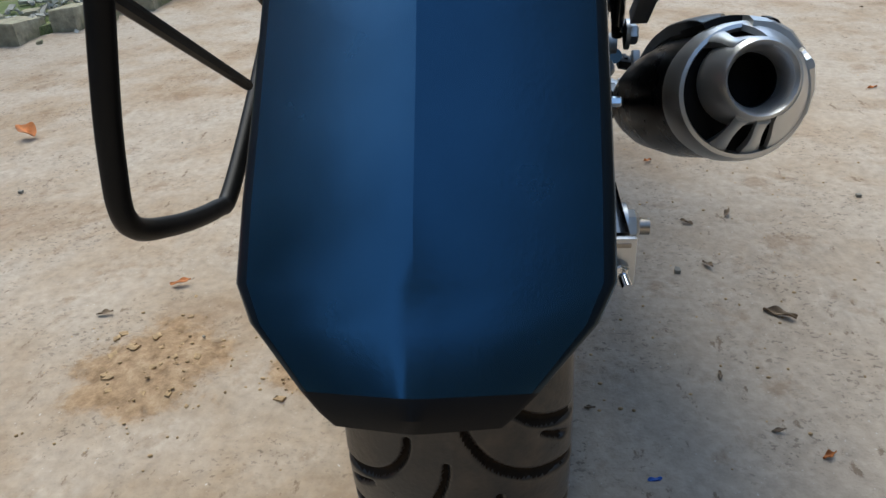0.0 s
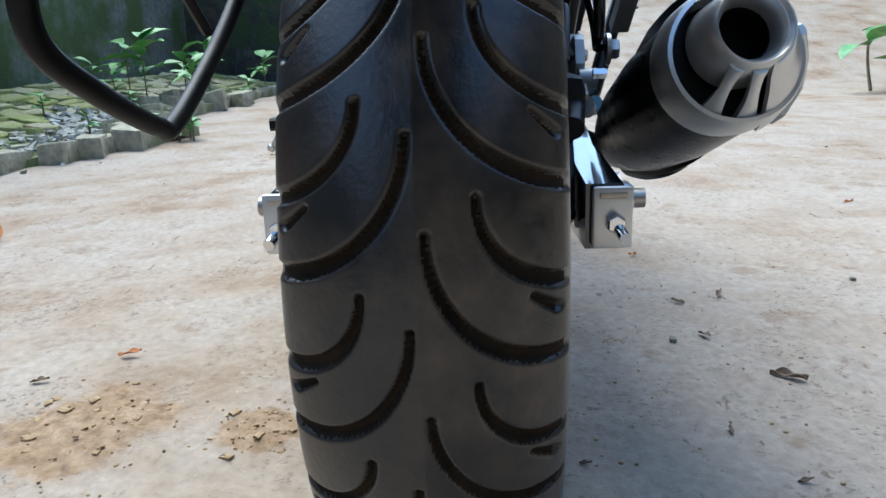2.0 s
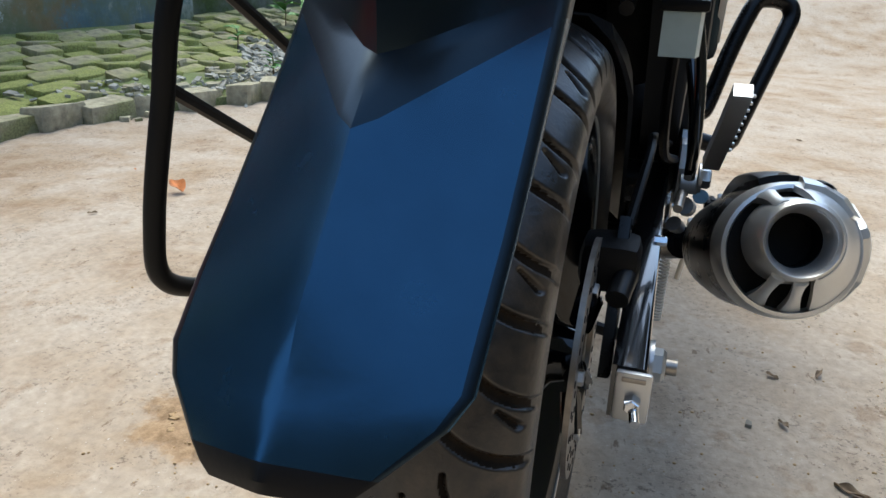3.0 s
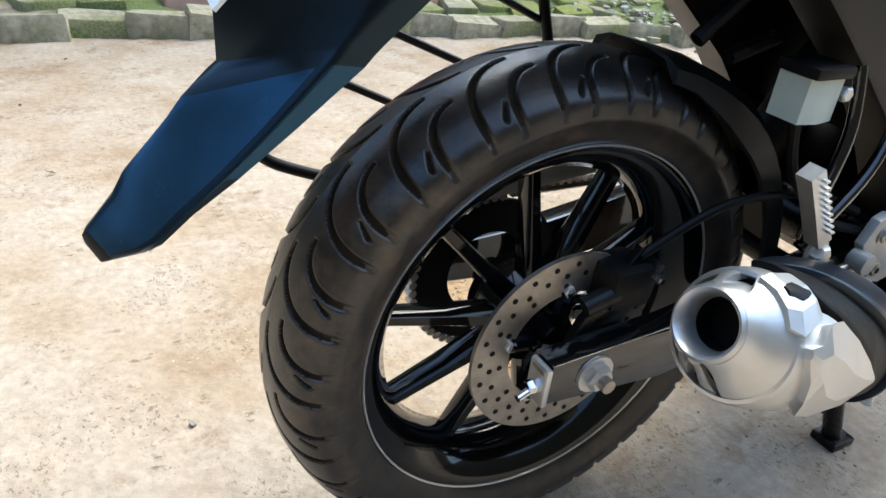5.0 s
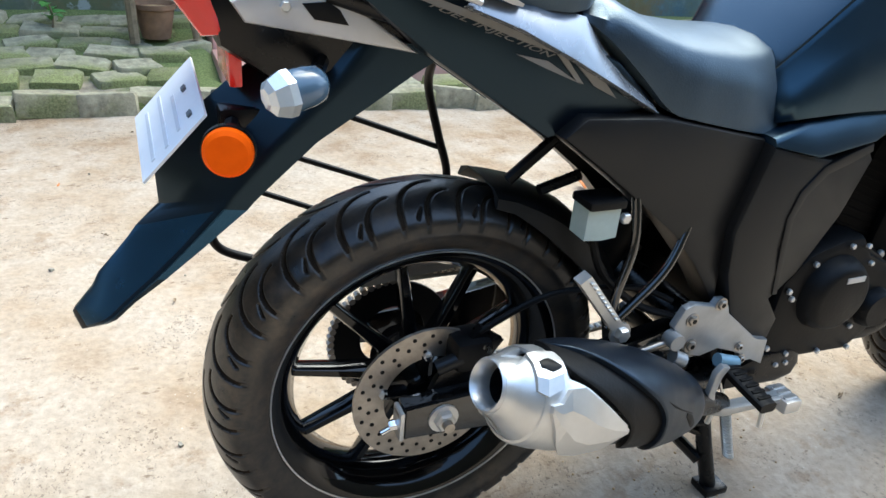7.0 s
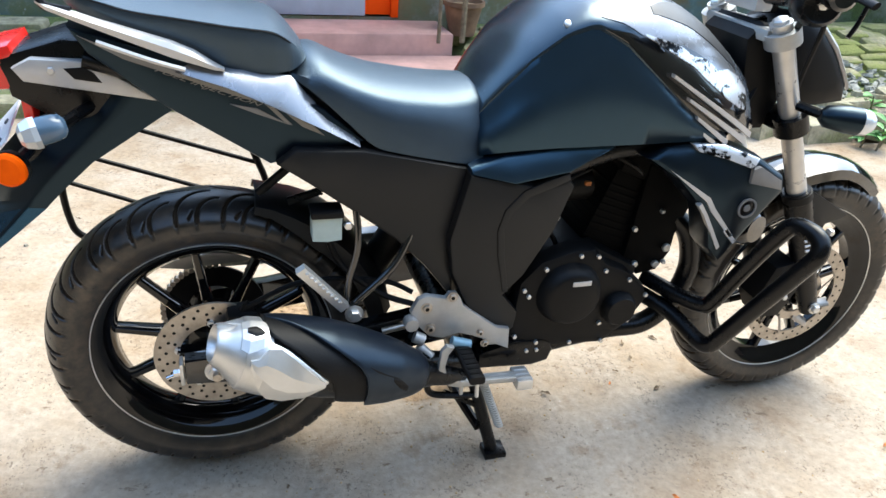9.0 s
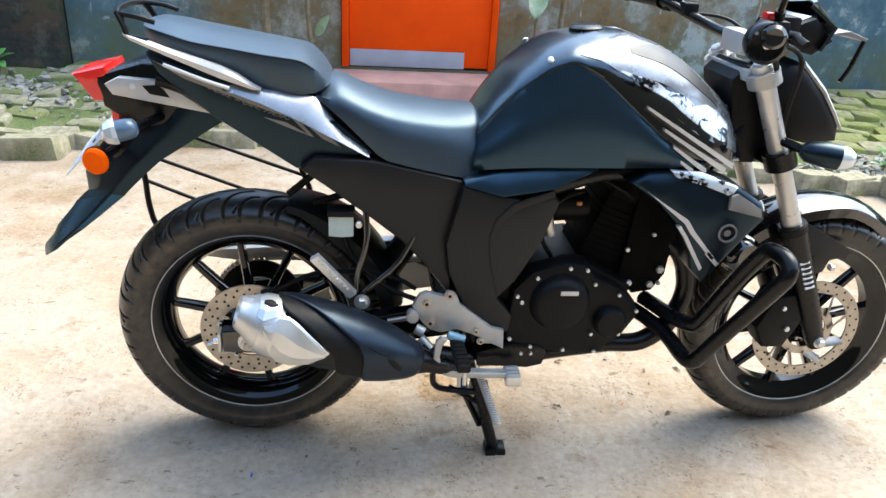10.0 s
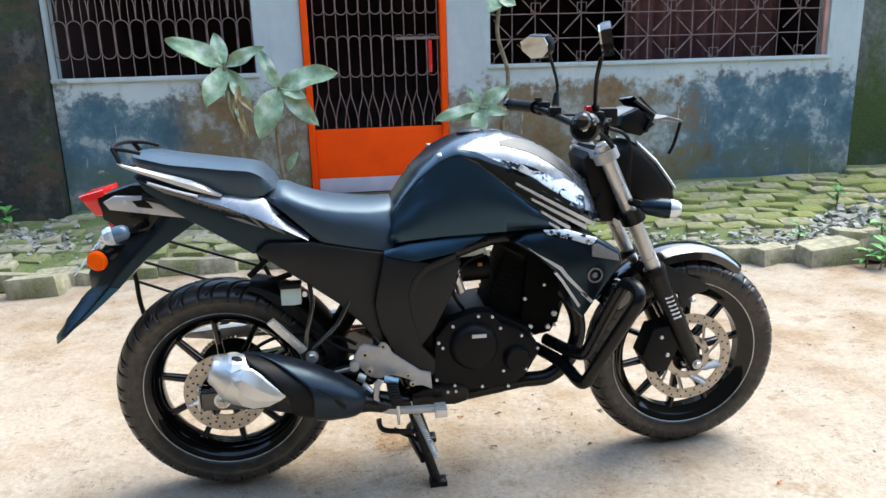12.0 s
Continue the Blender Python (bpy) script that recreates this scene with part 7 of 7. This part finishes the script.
for k in range(46):
    x, y = random.uniform(-1.0, 4.0), random.uniform(-1.6, 2.0)
    if abs(y) > 0.16 or not -0.2 < x < 1.6:
        lay("pebble", PEB[k % 3], x, y, hill(x, y) + 0.003, k * 51, random.uniform(0.2, 0.6), "small grey pebble on the dirt", "pebble", "pebbles")
# broken bricks heaped along the kerb
for k, (x, y, z, yaw, s) in enumerate(((3.05, 1.72, 0.045, 5, 1.25), (3.35, 1.66, 0.05, -8, 1.1), (2.75, 1.8, 0.04, 20, 0.9), (3.62, 1.76, 0.05, 12, 1.0), (-1.36, 2.1, 0.035, 3, 1.15), (-1.75, 2.06, 0.035, -6, 1.1),
                                       (5.4, 2.2, 0.06, 30, 1.5), (5.0, 2.28, 0.06, -15, 1.2), (4.6, 2.32, 0.05, 10, 1.0), (5.8, 2.1, 0.05, 60, 1.1), (4.85, 2.5, 0.1, 45, 1.0), (5.25, 2.45, 0.1, 5, 1.1))):
    lay("broken_brick", KERB[k % 5], x, y, z, yaw, s, "broken mossy brick lying on the kerb", "brick", "broken bricks")

# rubble on the kerb in front of the wide window, and crumbs of dry clay
RUB = [stone_mesh("rubble", 0.06, 0.045, 0.03, M["kerb_stone"], 90 + k, 0.3) for k in range(5)]
rnd = random.Random(8)
for k in range(60):
    x, y = rnd.uniform(1.9, 4.4), rnd.gauss(2.12, 0.16)
    if y < kerb_y(x) - 0.25 or y > 2.7:
        continue
    z = terrace_z(x, y) - 0.01 if y > kerb_y(x) + 0.03 else hill(x, y) + 0.006
    lay("rubble", RUB[k % 5], x, y, z, k * 67, rnd.uniform(0.4, 1.2), "grey broken piece of brick rubble", "rubble", "rubble by the terrace")
crumbs = bmesh.new()
for k in range(640):
    cx, cy, sd = ((0.19, 0.47, 0.08), (0.19, 0.245, 0.035), (0.45, 0.12, 0.07), (0.5, -0.42, 0.25), (0.9, 0.1, 0.18), (0.3, -0.2, 0.2), (1.2, 0.8, 0.6), (1.6, -0.5, 0.5))[k % 8]
    x, y = rnd.gauss(cx, sd), rnd.gauss(cy, sd)
    r = rnd.uniform(0.001, 0.003)
    bmesh.ops.create_icosphere(crumbs, subdivisions=1, radius=r, matrix=Matrix.Translation((x, y, hill(x, y) + r * 0.2)) @ Matrix.Diagonal((1, rnd.uniform(0.6, 1.4), 0.6, 1)))
def chips(name, spots, material, label, seed):
    """A scatter of small flat broken pieces: spots are (count, x, y, spread x, spread y, size)."""
    g = random.Random(seed)
    b = bmesh.new()
    for count, cx, cy, sx, sy, size in spots:
        for k in range(count):
            x = g.gauss(cx, sx)
            y = g.gauss(cy, sy) + (kerb_y(x) if cy < 1 else 0)
            z = terrace_z(x, y) - 0.004 if y > kerb_y(x) + 0.02 else hill(x, y)
            r = size * g.uniform(0.35, 1.0)
            m = Matrix.LocRotScale((x, y, z + r * 0.12), Euler((g.uniform(-0.5, 0.5), g.uniform(-0.5, 0.5), g.uniform(0, 6.3))), (r, r * g.uniform(0.5, 0.9), r * g.uniform(0.2, 0.5)))
            for v in bmesh.ops.create_cube(b, size=1)["verts"]:
                v.co = m @ (v.co * g.uniform(0.7, 1.15))
    tagged(new(name, mesh_of(name, b, material, 30)), label, "rubble", kind="stuff")


chips("rubble_chips", ((210, 3.2, 0.2, 0.6, 0.1, 0.05), (120, 2.5, 0.2, 0.4, 0.1, 0.035), (60, 3.9, 0.28, 0.3, 0.12, 0.07), (110, -1.7, 2.85, 0.16, 0.12, 0.055), (50, -1.3, 2.6, 0.2, 0.14, 0.03)), M["rubble_pale"], "pale grey chips of broken brick and mortar", 5)
CLOD = [stone_mesh("clay_clod", 0.026, 0.022, 0.006, M["crumb"], 120 + k, 0.45) for k in range(4)]
for k in range(44):
    cx, cy, sd = ((0.19, 0.47, 0.06), (0.19, 0.245, 0.03), (0.2, 0.5, 0.05), (0.46, 0.13, 0.05))[k % 4]
    x, y = rnd.gauss(cx, sd), rnd.gauss(cy, sd)
    lay("clay_clod", CLOD[k % 4], x, y, hill(x, y) + 0.0005, k * 67, rnd.uniform(0.15, 0.5), "flat brown clod of dry clay on the dirt", "clay clod", "clods of clay")
tagged(new("clay_crumbs", mesh_of("clay_crumbs", crumbs, M["crumb"], 80)), "small crumbs of dry brown clay on the dirt", "clay", kind="stuff")

# kerb
for k in range(64):
    x = -5.6 + k * 0.215
    ob = place("kerb_stone", KERB[k % 5], terrace)
    ob.matrix_basis = Matrix.LocRotScale((x, kerb_y(x) + 0.03 + 0.02 * math.sin(k * 2.3), 0.025 + 0.012 * math.sin(k * 1.7)), Euler((0.06 * math.sin(k), 0.05 * math.cos(k * 3), 0.12 * math.sin(k * 5))), (0.95, 0.9, 0.9))
# bricks of the terrace: the near stretch one by one, the rest joined
SLABS = [M.pop("slab%d" % k) for k in range(6)]
far = bmesh.new()
count = 0
row = 0
y = 2.32
while y < 3.4:
    x = -5.2 + (row % 2) * 0.11
    while x < 8.2:
        xx, yy = x + random.uniform(-0.025, 0.025), y + random.uniform(-0.012, 0.012)
        top = WY - 0.07 if -1.56 < xx < 4.28 else (3.12 if xx < 0 else 3.5)
        on_step = -0.07 < xx < 1.52 and yy > 2.5
        bed = 0.36 + 0.06 * math.sin(xx * 9) if 2.1 < xx < 4.3 else 0.14
        gone = xx < -0.9 and random.random() < 0.3
        if yy > kerb_y(xx) + bed and yy < top and not on_step and not gone:
            m = Matrix.LocRotScale((xx, yy, terrace_z(xx, yy) - 0.032 + random.uniform(-0.016, 0.01)),
                                   Euler((0.1 + random.uniform(-0.07, 0.07), random.uniform(-0.08, 0.08), random.uniform(-0.3, 0.3) if xx < 0 else random.uniform(-0.16, 0.16))), (random.uniform(0.7, 1.08), random.uniform(0.75, 1.1), 1))
            if -1.9 < xx < 4.6 and count < 290:
                ob = place("brick", SLABS[count % 3 + (3 if xx > 1.5 else 0)], terrace)
                ob.matrix_basis = m
                count += 1
            else:
                n0 = len(far.verts)
                far.from_mesh(SLABS[row % 3])
                far.verts.ensure_lookup_table()
                for v in far.verts[n0:]:
                    v.co = m @ v.co
        x += 0.228
    y += 0.122
    row += 1
me = mesh_of("brick_field", far, M["moss_stone"], 50)
tagged(place("brick_field", me, terrace), kind="stuff")
